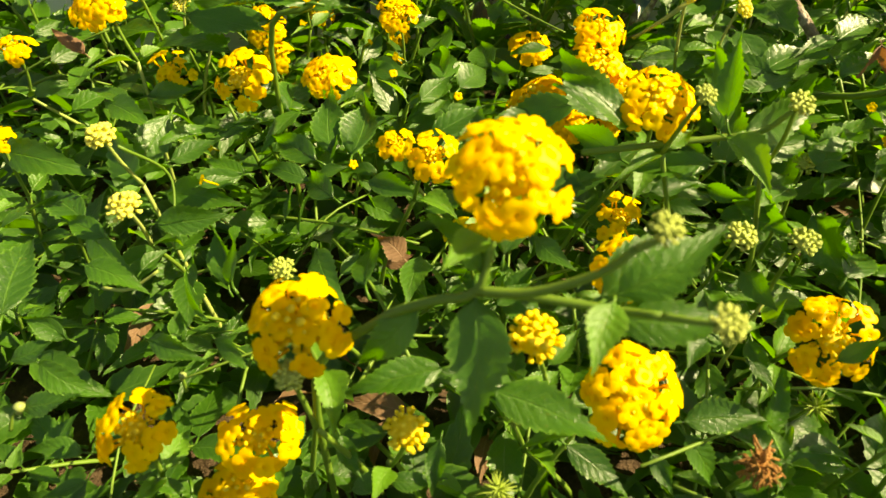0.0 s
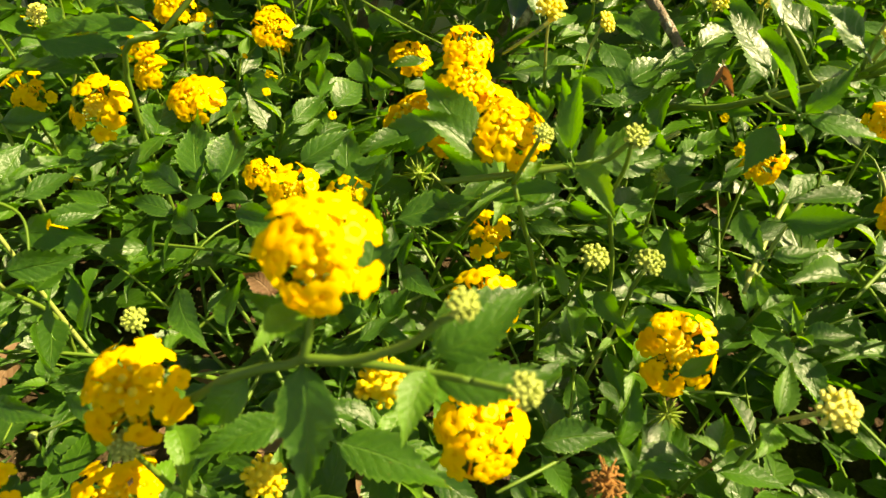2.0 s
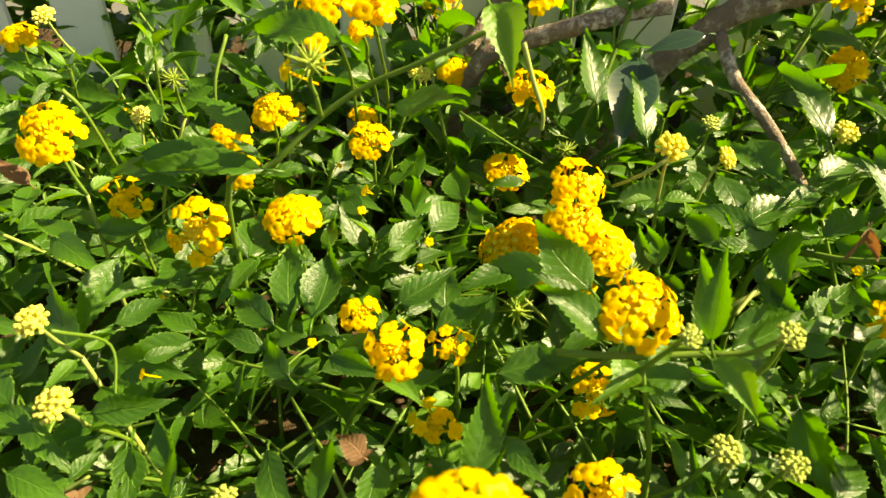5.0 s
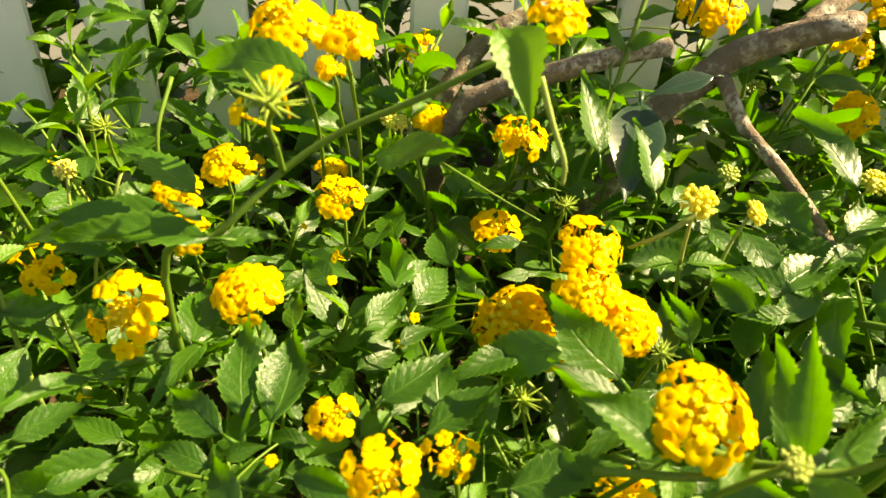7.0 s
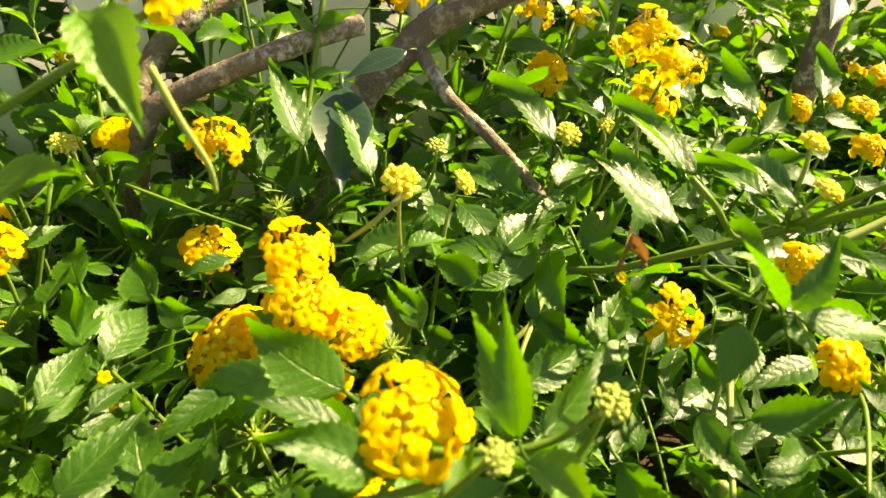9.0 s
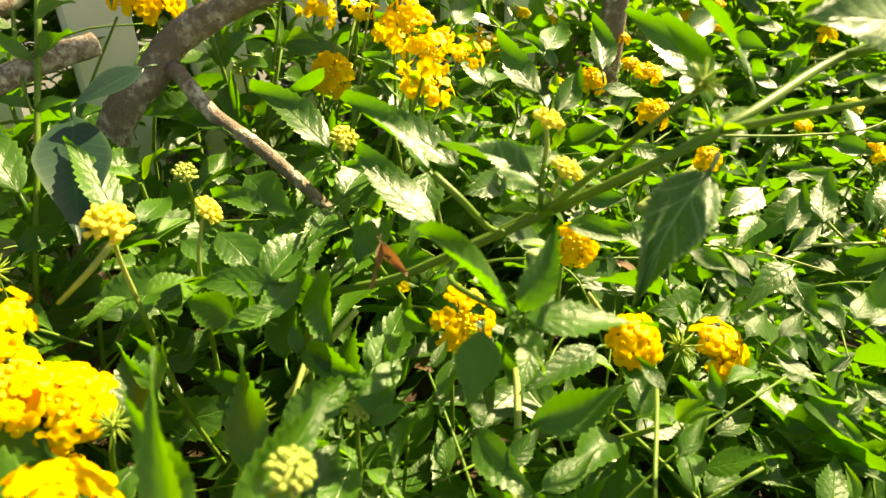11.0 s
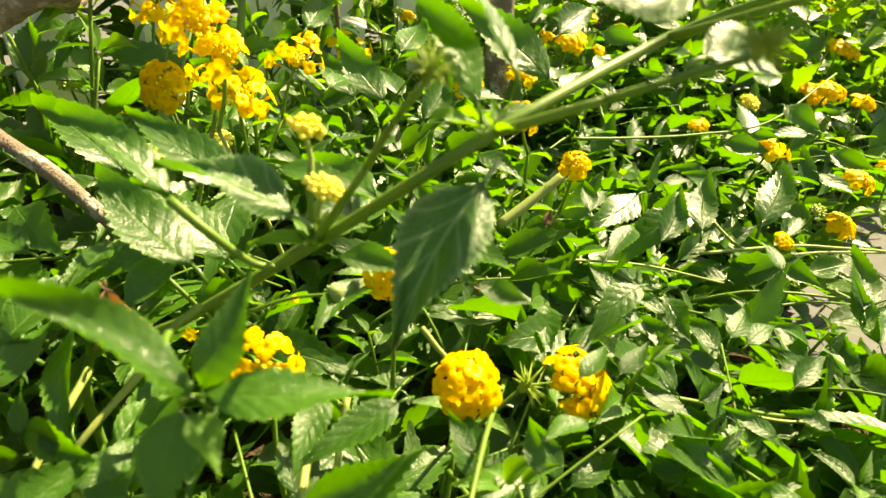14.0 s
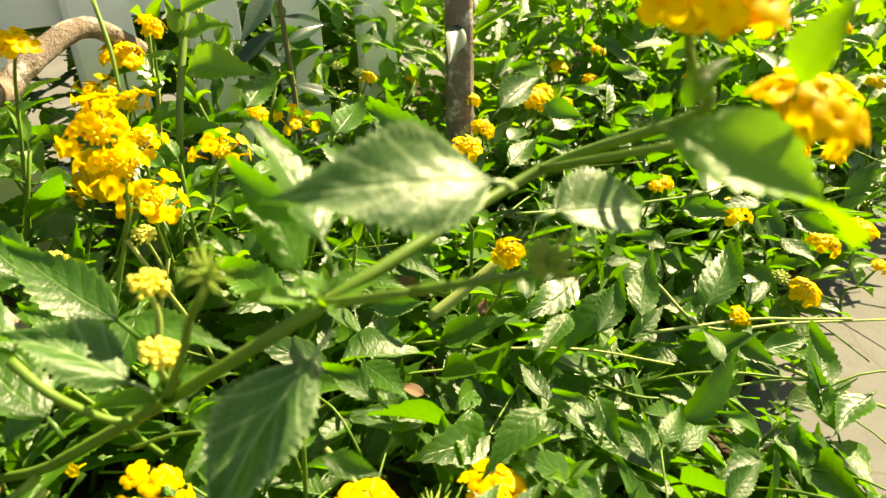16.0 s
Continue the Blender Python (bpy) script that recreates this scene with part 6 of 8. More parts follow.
blade(hM0, (-0.006, 0.302, 0.131), (0.02, 0.316, 0.152), (-0.320, -0.518, 0.793), 1.15, v=4)
blade(hFc, (0.072, 0.321, 0.141), (0.025, 0.33, 0.119), (-0.721, -0.481, 0.498), 1.00, v=5)
blade(hM1, (0.032, 0.302, 0.113), (0.043, 0.311, 0.134), (0.126, -0.407, 0.905), 1.00, v=6)
blade(s6, (0.051, 0.318, 0.122), (0.066, 0.333, 0.135), (-0.730, -0.474, 0.492), 1.00, v=7)
blade(b5s, (-0.215, 0.626, 0.188), (-0.218, 0.631, 0.206), (0.355, -0.498, 0.791), 1.00, v=0)
blade(b5q, (-0.221, 0.633, 0.138), (-0.228, 0.637, 0.154), (0.346, -0.475, 0.809), 1.00, v=1)
blade(b5q, (-0.233, 0.631, 0.138), (-0.204, 0.624, 0.146), (0.342, -0.473, 0.812), 1.00, v=2)
blade(b5s, (-0.202, 0.618, 0.2), (-0.215, 0.604, 0.186), (0.352, -0.494, 0.795), 1.00, v=3)
blade(b5s, (-0.21, 0.617, 0.191), (-0.184, 0.613, 0.202), (0.344, -0.5, 0.795), 1.00, "young", v=4)
blade(b5q, (-0.204, 0.627, 0.164), (-0.196, 0.633, 0.187), (0.337, -0.494, 0.802), 1.00, v=5)
blade(b5q, (-0.24, 0.621, 0.174), (-0.226, 0.603, 0.16), (0.362, -0.475, 0.802), 1.00, v=6)
blade(b5s, (-0.233, 0.623, 0.196), (-0.253, 0.614, 0.188), (0.375, -0.484, 0.791), 1.00, v=7)
blade(b5s, (-0.227, 0.614, 0.194), (-0.201, 0.61, 0.205), (0.358, -0.496, 0.791), 1.00, v=0)
blade(b5s, (-0.234, 0.618, 0.185), (-0.255, 0.609, 0.176), (0.374, -0.477, 0.795), 1.00, v=1)
blade(b5s, (-0.214, 0.624, 0.183), (-0.233, 0.615, 0.177), (0.358, -0.486, 0.798), 1.00, "young", v=2)
blade(b5q, (-0.223, 0.626, 0.17), (-0.19, 0.613, 0.169), (0.343, -0.486, 0.804), 1.00, v=3)
blade(b5q, (-0.221, 0.633, 0.15), (-0.193, 0.624, 0.155), (0.337, -0.481, 0.81), 1.00, "young", v=4)
blade(b5q, (-0.222, 0.633, 0.16), (-0.249, 0.637, 0.17), (0.358, -0.48, 0.801), 1.00, "young", v=5)
blade(b5q, (-0.223, 0.635, 0.144), (-0.242, 0.63, 0.143), (0.351, -0.471, 0.809), 1.00, v=6)
blade(b5q, (-0.225, 0.626, 0.169), (-0.243, 0.614, 0.158), (0.36, -0.475, 0.803), 1.00, v=7)
blade(b5q, (-0.164, 0.632, 0.158), (-0.179, 0.62, 0.147), (0.311, -0.491, 0.814), 1.00, v=0)
blade(b5q, (-0.154, 0.63, 0.192), (-0.134, 0.632, 0.213), (0.3, -0.523, 0.798), 1.00, v=1)
blade(b5s, (-0.166, 0.621, 0.197), (-0.153, 0.622, 0.213), (0.315, -0.518, 0.795), 1.00, "young", v=2)
blade(b5s, (-0.19, 0.626, 0.191), (-0.216, 0.623, 0.191), (0.345, -0.498, 0.796), 1.00, v=3)
blade(b5q, (-0.192, 0.634, 0.163), (-0.206, 0.622, 0.152), (0.332, -0.486, 0.809), 1.00, "young", v=4)
blade(b5s, (-0.168, 0.627, 0.18), (-0.143, 0.608, 0.168), (0.305, -0.503, 0.809), 1.00, "young", v=5)
blade(b5q, (-0.168, 0.627, 0.169), (-0.191, 0.62, 0.163), (0.321, -0.494, 0.808), 1.00, v=6)
blade(b5q, (-0.174, 0.63, 0.166), (-0.189, 0.617, 0.154), (0.321, -0.49, 0.81), 1.00, v=7)
blade(b5q, (-0.184, 0.634, 0.172), (-0.177, 0.613, 0.153), (0.321, -0.492, 0.809), 1.00, v=0)
blade(b5s, (-0.179, 0.629, 0.19), (-0.2, 0.631, 0.2), (0.334, -0.506, 0.795), 1.00, v=1)
blade(b5q, (-0.204, 0.635, 0.153), (-0.213, 0.621, 0.139), (0.336, -0.477, 0.812), 1.00, "young", v=2)
blade(b5s, (-0.191, 0.625, 0.195), (-0.21, 0.63, 0.209), (0.345, -0.505, 0.791), 1.00, "young", v=3)
blade(b5s, (-0.173, 0.626, 0.197), (-0.195, 0.615, 0.186), (0.331, -0.504, 0.798), 1.00, v=4)
blade(b5s, (-0.172, 0.627, 0.199), (-0.169, 0.608, 0.182), (0.321, -0.507, 0.8), 1.00, "young", v=5)
blade(h2l3, (-0.123, 0.643, 0.139), (-0.153, 0.642, 0.142), (0.281, -0.497, 0.821), 1.00, v=6)
blade(h2l3, (-0.143, 0.643, 0.134), (-0.163, 0.628, 0.118), (0.29, -0.484, 0.825), 1.00, v=7)
blade(h7x, (-0.098, 0.638, 0.144), (-0.118, 0.639, 0.152), (0.259, -0.506, 0.823), 1.00, "young", v=0)
blade(h7x, (-0.094, 0.643, 0.142), (-0.098, 0.65, 0.163), (0.249, -0.512, 0.822), 1.00, v=1)
blade(b5q, (-0.116, 0.642, 0.147), (-0.14, 0.629, 0.133), (0.273, -0.497, 0.824), 1.00, "young", v=2)
blade(b5q, (-0.155, 0.637, 0.161), (-0.144, 0.642, 0.185), (0.297, -0.509, 0.808), 1.00, v=3)
blade(b5q, (-0.156, 0.638, 0.147), (-0.176, 0.631, 0.141), (0.304, -0.49, 0.817), 1.00, v=4)
blade(b5q, (-0.133, 0.638, 0.146), (-0.151, 0.643, 0.16), (0.286, -0.501, 0.816), 1.00, v=5)
blade(b5q, (-0.148, 0.638, 0.154), (-0.155, 0.623, 0.139), (0.294, -0.493, 0.819), 1.00, v=6)
blade(b5q, (-0.128, 0.631, 0.169), (-0.104, 0.62, 0.17), (0.271, -0.512, 0.815), 1.00, v=7)
blade(h7x, (-0.112, 0.633, 0.168), (-0.126, 0.638, 0.183), (0.273, -0.517, 0.811), 1.00, v=0)
blade(b5q, (-0.133, 0.633, 0.165), (-0.158, 0.638, 0.177), (0.294, -0.508, 0.81), 1.00, v=1)
blade(h7x, (-0.025, 0.642, 0.138), (-0.011, 0.643, 0.155), (0.183, -0.519, 0.835), 1.00, v=2)
blade(h5f, (0, 0.642, 0.136), (0.018, 0.641, 0.152), (0.16, -0.52, 0.839), 1.00, v=3)
blade(h7x, (-0.022, 0.642, 0.135), (-0.007, 0.624, 0.121), (0.178, -0.508, 0.843), 1.00, "young", v=4)
blade(h7x, (-0.029, 0.64, 0.142), (-0.054, 0.647, 0.157), (0.204, -0.519, 0.83), 1.00, v=5)
blade(h5f, (0.015, 0.643, 0.142), (0.045, 0.635, 0.149), (0.142, -0.521, 0.842), 1.00, v=6)
blade(h5f, (0.021, 0.643, 0.148), (-0.009, 0.635, 0.138), (0.162, -0.519, 0.839), 1.00, "young", v=7)
blade(b0l, (0.045, 0.136, 0.172), (0.078, 0.143, 0.194), (-0.046, -0.354, 0.934), 1.15, v=0)
blade(b165, (0.482, 0.647, 0.209), (0.46, 0.651, 0.199), (-0.023, -0.539, 0.842), 1.00, v=1)
blade(b160, (0.541, 0.638, 0.159), (0.548, 0.639, 0.181), (-0.072, -0.504, 0.861), 1.00, "young", v=2)
blade(b165, (0.474, 0.641, 0.211), (0.467, 0.62, 0.185), (-0.027, -0.533, 0.846), 1.00, v=3)
blade(b160, (0.54, 0.649, 0.194), (0.518, 0.644, 0.172), (-0.061, -0.516, 0.854), 1.00, v=4)
blade(b160, (0.553, 0.654, 0.198), (0.534, 0.675, 0.217), (-0.067, -0.527, 0.847), 1.00, "young", v=5)
blade(b165, (0.506, 0.647, 0.206), (0.533, 0.622, 0.217), (-0.062, -0.528, 0.847), 1.00, v=6)
blade(b160, (0.544, 0.642, 0.172), (0.571, 0.624, 0.191), (-0.084, -0.505, 0.859), 1.00, v=7)
blade(b160, (0.516, 0.648, 0.184), (0.517, 0.625, 0.167), (-0.056, -0.513, 0.857), 1.00, "young", v=0)
blade(b165, (0.458, 0.644, 0.184), (0.442, 0.634, 0.164), (-0.008, -0.526, 0.85), 1.00, v=1)
blade(b160, (0.562, 0.65, 0.191), (0.536, 0.657, 0.182), (-0.072, -0.514, 0.855), 1.00, "young", v=2)
blade(b160, (0.487, 0.646, 0.171), (0.465, 0.643, 0.152), (-0.024, -0.517, 0.856), 1.00, "young", v=3)
blade(b165, (0.463, 0.644, 0.205), (0.472, 0.645, 0.229), (-0.022, -0.545, 0.838), 1.00, v=4)
blade(b165, (0.471, 0.643, 0.191), (0.49, 0.612, 0.185), (-0.035, -0.525, 0.851), 1.00, v=5)
blade(b160, (0.526, 0.65, 0.15), (0.545, 0.623, 0.148), (-0.065, -0.496, 0.866), 1.00, v=6)
blade(b160, (0.492, 0.65, 0.158), (0.475, 0.67, 0.179), (-0.025, -0.522, 0.853), 1.00, "young", v=7)
blade(b165, (0.503, 0.648, 0.204), (0.47, 0.655, 0.187), (-0.032, -0.532, 0.846), 1.00, "young", v=0)
blade(b165, (0.462, 0.643, 0.209), (0.471, 0.641, 0.229), (-0.023, -0.546, 0.838), 1.00, "young", v=1)
blade(b160, (0.541, 0.62, 0.184), (0.535, 0.604, 0.168), (-0.079, -0.501, 0.862), 1.00, "young", v=2)
blade(b160, (0.53, 0.654, 0.198), (0.548, 0.625, 0.192), (-0.072, -0.517, 0.853), 1.00, v=3)
blade(b165, (0.465, 0.642, 0.189), (0.473, 0.641, 0.211), (-0.023, -0.536, 0.844), 1.00, v=4)
blade(b160, (0.59, 0.632, 0.199), (0.608, 0.603, 0.194), (-0.117, -0.495, 0.861), 1.00, v=5)
blade(hx6, (0.617, 0.603, 0.192), (0.633, 0.577, 0.189), (-0.142, -0.476, 0.868), 1.00, "young", v=6)
blade(b160, (0.599, 0.65, 0.164), (0.602, 0.628, 0.149), (-0.103, -0.485, 0.869), 1.00, v=7)
blade(hx6, (0.646, 0.619, 0.193), (0.671, 0.6, 0.208), (-0.153, -0.477, 0.866), 1.00, v=0)
blade(b161, (0.627, 0.65, 0.213), (0.62, 0.627, 0.185), (-0.123, -0.496, 0.86), 1.00, v=1)
blade(b161, (0.606, 0.646, 0.178), (0.621, 0.643, 0.204), (-0.114, -0.497, 0.86), 1.00, v=2)
blade(hx6, (0.626, 0.635, 0.174), (0.607, 0.622, 0.145), (-0.116, -0.479, 0.87), 1.00, "young", v=3)
blade(h16n, (0.635, 0.611, 0.156), (0.627, 0.622, 0.175), (-0.13, -0.473, 0.871), 1.00, "young", v=4)
blade(hx6, (0.633, 0.608, 0.178), (0.646, 0.582, 0.171), (-0.144, -0.467, 0.873), 1.00, v=5)
blade(hx6, (0.624, 0.624, 0.159), (0.617, 0.609, 0.142), (-0.122, -0.47, 0.874), 1.00, "young", v=6)
blade(h16n, (0.65, 0.635, 0.21), (0.667, 0.63, 0.237), (-0.147, -0.494, 0.857), 1.00, v=7)
blade(b160, (0.648, 0.634, 0.205), (0.641, 0.647, 0.226), (-0.136, -0.497, 0.857), 1.00, v=0)
blade(b161, (0.61, 0.633, 0.188), (0.624, 0.609, 0.185), (-0.124, -0.487, 0.864), 1.00, v=1)
blade(hx6, (0.633, 0.62, 0.18), (0.638, 0.594, 0.163), (-0.137, -0.471, 0.871), 1.00, v=2)
blade(b160, (0.577, 0.645, 0.17), (0.589, 0.638, 0.188), (-0.096, -0.5, 0.861), 1.00, v=3)
blade(b161, (0.643, 0.638, 0.197), (0.632, 0.622, 0.173), (-0.132, -0.484, 0.865), 1.00, "young", v=4)
blade(b5t, (0.298, 0.638, 0.187), (0.323, 0.619, 0.203), (0.104, -0.551, 0.828), 1.00, v=5)
blade(h7g, (0.32, 0.631, 0.217), (0.339, 0.615, 0.232), (0.087, -0.566, 0.82), 1.00, v=6)
blade(b5t, (0.298, 0.614, 0.181), (0.302, 0.585, 0.158), (0.109, -0.533, 0.839), 1.00, "young", v=7)
blade(h7g, (0.313, 0.654, 0.198), (0.285, 0.677, 0.209), (0.12, -0.56, 0.82), 1.00, "young", v=0)
blade(b5t, (0.304, 0.639, 0.19), (0.274, 0.657, 0.19), (0.126, -0.551, 0.825), 1.00, "young", v=1)
blade(b5t, (0.298, 0.646, 0.17), (0.27, 0.647, 0.151), (0.128, -0.536, 0.835), 1.00, v=2)
blade(b5t, (0.308, 0.631, 0.186), (0.285, 0.625, 0.162), (0.116, -0.54, 0.834), 1.00, v=3)
blade(b5t, (0.297, 0.63, 0.173), (0.311, 0.627, 0.199), (0.11, -0.547, 0.83), 1.00, "young", v=4)
blade(b160, (0.591, 0.64, 0.228), (0.583, 0.651, 0.245), (-0.105, -0.524, 0.845), 1.00, "young", v=5)
blade(b160, (0.6, 0.65, 0.234), (0.621, 0.632, 0.247), (-0.121, -0.517, 0.847), 1.00, v=6)
blade(b160, (0.592, 0.654, 0.239), (0.557, 0.665, 0.224), (-0.091, -0.528, 0.844), 1.00, v=7)
blade(b160, (0.569, 0.648, 0.233), (0.582, 0.625, 0.23), (-0.101, -0.523, 0.847), 1.00, v=0)
blade(b160, (0.6, 0.654, 0.206), (0.618, 0.633, 0.212), (-0.115, -0.505, 0.855), 1.00, v=1)
blade(b160, (0.575, 0.64, 0.205), (0.585, 0.644, 0.235), (-0.1, -0.518, 0.85), 1.00, v=2)
blade(b160, (0.587, 0.647, 0.211), (0.569, 0.669, 0.232), (-0.093, -0.523, 0.847), 1.00, v=3)
blade(b160, (0.573, 0.65, 0.219), (0.597, 0.63, 0.235), (-0.105, -0.519, 0.849), 1.00, "young", v=4)
blade(h12c, (0.46, 0.241, 0.052), (0.46, 0.271, 0.072), (-0.221, -0.273, 0.936), 1.00, v=5)
blade(h12c, (0.469, 0.219, 0.047), (0.478, 0.248, 0.068), (-0.238, -0.236, 0.942), 1.00, v=6)
blade(h16d, (0.514, 0.221, 0.062), (0.515, 0.243, 0.072), (-0.285, -0.23, 0.931), 1.00, v=7)
blade(h16d, (0.512, 0.193, 0.05), (0.522, 0.214, 0.069), (-0.289, -0.187, 0.939), 1.00, v=0)
blade(h16d, (0.515, 0.17, 0.042), (0.54, 0.191, 0.065), (-0.297, -0.151, 0.943), 1.00, v=1)
blade(h16d, (0.553, 0.17, 0.054), (0.578, 0.198, 0.07), (-0.331, -0.154, 0.931), 1.00, v=2)
blade(h16d, (0.562, 0.184, 0.064), (0.602, 0.209, 0.076), (-0.346, -0.171, 0.922), 1.00, v=3)
blade(h16d, (0.545, 0.246, 0.07), (0.57, 0.265, 0.081), (-0.318, -0.255, 0.913), 1.00, v=4)
blade(h16d, (0.567, 0.232, 0.07), (0.593, 0.251, 0.081), (-0.338, -0.232, 0.912), 1.00, v=5)
blade(h16d, (0.572, 0.221, 0.069), (0.602, 0.205, 0.074), (-0.347, -0.193, 0.918), 1.00, v=6)
blade(h16d, (0.563, 0.241, 0.071), (0.564, 0.205, 0.07), (-0.328, -0.21, 0.921), 1.00, v=7)
blade(h16d, (0.528, 0.25, 0.069), (0.519, 0.276, 0.076), (-0.286, -0.272, 0.919), 1.00, v=0)
blade(h16d, (0.492, 0.272, 0.069), (0.478, 0.289, 0.075), (-0.244, -0.304, 0.921), 1.00, v=1)
blade(h12j, (0.459, 0.278, 0.068), (0.461, 0.305, 0.075), (-0.215, -0.324, 0.921), 1.00, v=2)
blade(h12c, (0.41, 0.294, 0.057), (0.43, 0.333, 0.077), (-0.157, -0.359, 0.92), 1.00, v=3)
blade(h12c, (0.412, 0.289, 0.056), (0.42, 0.331, 0.076), (-0.153, -0.355, 0.922), 1.00, v=4)
blade(h12c, (0.401, 0.324, 0.067), (0.404, 0.357, 0.078), (-0.128, -0.398, 0.909), 1.00, v=5)
blade(h12c, (0.388, 0.329, 0.064), (0.384, 0.352, 0.076), (-0.106, -0.399, 0.911), 1.00, v=6)
blade(h12j, (0.455, 0.317, 0.072), (0.475, 0.304, 0.076), (-0.214, -0.347, 0.913), 1.00, v=7)
blade(h10g, (0.519, 0.345, 0.086), (0.542, 0.346, 0.097), (-0.27, -0.376, 0.886), 1.00, v=0)
blade(h16d, (0.59, 0.26, 0.078), (0.627, 0.269, 0.11), (-0.363, -0.261, 0.894), 1.00, v=1)
blade(b14q, (0.667, 0.257, 0.095), (0.655, 0.225, 0.087), (-0.395, -0.22, 0.892), 1.00, v=2)
blade(h14c, (0.694, 0.262, 0.102), (0.69, 0.222, 0.095), (-0.414, -0.218, 0.884), 1.00, v=3)
blade(h16d, (0.601, 0.305, 0.094), (0.592, 0.331, 0.106), (-0.338, -0.329, 0.882), 1.00, v=4)
blade(h16d, (0.582, 0.305, 0.089), (0.55, 0.31, 0.087), (-0.313, -0.321, 0.894), 1.00, v=5)
blade(h12v, (0.67, 0.311, 0.108), (0.704, 0.341, 0.126), (-0.396, -0.317, 0.862), 1.00, v=6)
blade(h12v, (0.64, 0.32, 0.106), (0.661, 0.285, 0.106), (-0.379, -0.298, 0.876), 1.00, v=7)
blade(h12t, (0.746, 0.286, 0.115), (0.698, 0.289, 0.106), (-0.42, -0.265, 0.868), 1.00, v=0)
blade(h12t, (0.748, 0.266, 0.11), (0.741, 0.294, 0.119), (-0.434, -0.253, 0.865), 1.00, v=1)
blade(h12r, (0.681, 0.388, 0.126), (0.676, 0.418, 0.135), (-0.365, -0.397, 0.842), 1.00, v=2)
blade(hx13, (0.629, 0.404, 0.122), (0.625, 0.442, 0.132), (-0.323, -0.432, 0.842), 1.00, v=3)
blade(hx4, (0.613, 0.462, 0.131), (0.649, 0.475, 0.144), (-0.307, -0.471, 0.827), 1.00, v=4)
blade(h12o, (0.731, 0.525, 0.149), (0.733, 0.572, 0.164), (-0.335, -0.494, 0.803), 1.00, v=5)
blade(h14j, (0.794, 0.548, 0.157), (0.788, 0.59, 0.182), (-0.359, -0.491, 0.794), 1.00, v=6)
blade(hx11, (0.736, 0.462, 0.143), (0.742, 0.506, 0.15), (-0.365, -0.445, 0.818), 1.00, v=7)
blade(hx4, (0.653, 0.447, 0.134), (0.7, 0.448, 0.143), (-0.346, -0.438, 0.83), 1.00, v=0)
blade(b164, (0.811, 0.644, 0.167), (0.857, 0.641, 0.187), (-0.349, -0.516, 0.783), 1.00, v=1)
blade(h12q, (0.808, 0.454, 0.146), (0.799, 0.494, 0.153), (-0.399, -0.417, 0.817), 1.00, v=2)
blade(hx5, (0.544, 0.525, 0.134), (0.545, 0.57, 0.153), (-0.205, -0.554, 0.807), 1.00, v=3)
blade(hx6, (0.556, 0.569, 0.146), (0.56, 0.614, 0.162), (-0.198, -0.577, 0.793), 1.00, v=4)
blade(b160, (0.551, 0.65, 0.153), (0.556, 0.697, 0.16), (-0.161, -0.609, 0.777), 1.00, v=5)
blade(h16n, (0.627, 0.681, 0.161), (0.671, 0.686, 0.183), (-0.229, -0.592, 0.773), 1.00, v=6)
blade(h12l, (0.39, 0.576, 0.122), (0.396, 0.616, 0.15), (-0.038, -0.61, 0.792), 1.00, v=7)
blade(h12l, (0.378, 0.509, 0.129), (0.371, 0.545, 0.17), (-0.042, -0.6, 0.799), 1.00, v=0)
blade(b5t, (0.315, 0.58, 0.132), (0.278, 0.619, 0.14), (0.068, -0.619, 0.782), 1.00, v=1)
blade(h12l, (0.35, 0.555, 0.173), (0.306, 0.6, 0.181), (0.026, -0.642, 0.766), 1.00, v=2)
blade(b10c, (0.269, 0.481, 0.114), (0.296, 0.49, 0.16), (0.065, -0.583, 0.81), 1.00, v=3)
blade(h7h, (0.302, 0.519, 0.089), (0.324, 0.557, 0.111), (0.04, -0.571, 0.82), 1.00, v=4)
blade(h5i, (0.285, 0.601, 0.109), (0.284, 0.646, 0.13), (0.084, -0.614, 0.785), 1.00, v=5)
blade(hx5, (0.461, 0.476, 0.112), (0.464, 0.52, 0.133), (-0.146, -0.541, 0.828), 1.00, v=6)
blade(h12j, (0.373, 0.358, 0.072), (0.39, 0.37, 0.078), (-0.093, -0.428, 0.899), 1.00, v=7)
blade(h16d, (0.478, 0.239, 0.058), (0.456, 0.253, 0.063), (-0.23, -0.257, 0.939), 1.00, v=0)
blade(h16d, (0.487, 0.195, 0.043), (0.49, 0.214, 0.058), (-0.256, -0.19, 0.948), 1.00, v=1)
blade(h12c, (0.43, 0.261, 0.051), (0.428, 0.279, 0.064), (-0.177, -0.296, 0.938), 1.00, v=2)
blade(h16d, (0.582, 0.165, 0.063), (0.54, 0.169, 0.056), (-0.329, -0.131, 0.935), 1.00, v=3)
blade(h16i, (0.314, 0.196, 0.262), (0.273, 0.204, 0.274), (0.089, -0.524, 0.847), 1.00, "large", v=4)
blade(s16b, (0.347, 0.206, 0.241), (0.377, 0.197, 0.242), (-0.076, -0.362, 0.929), 1.50, "large", v=5)
blade(s13, (0.293, 0.226, 0.245), (0.294, 0.252, 0.272), (0.181, -0.574, 0.799), 1.10, v=6)
blade(h16j, (0.324, 0.167, 0.276), (0.336, 0.137, 0.264), (-0.42, -0.268, 0.867), 0.90, "young", v=7)
blade(h16j, (0.355, 0.181, 0.27), (0.362, 0.176, 0.282), (-0.436, -0.358, 0.826), 1.10, v=0)
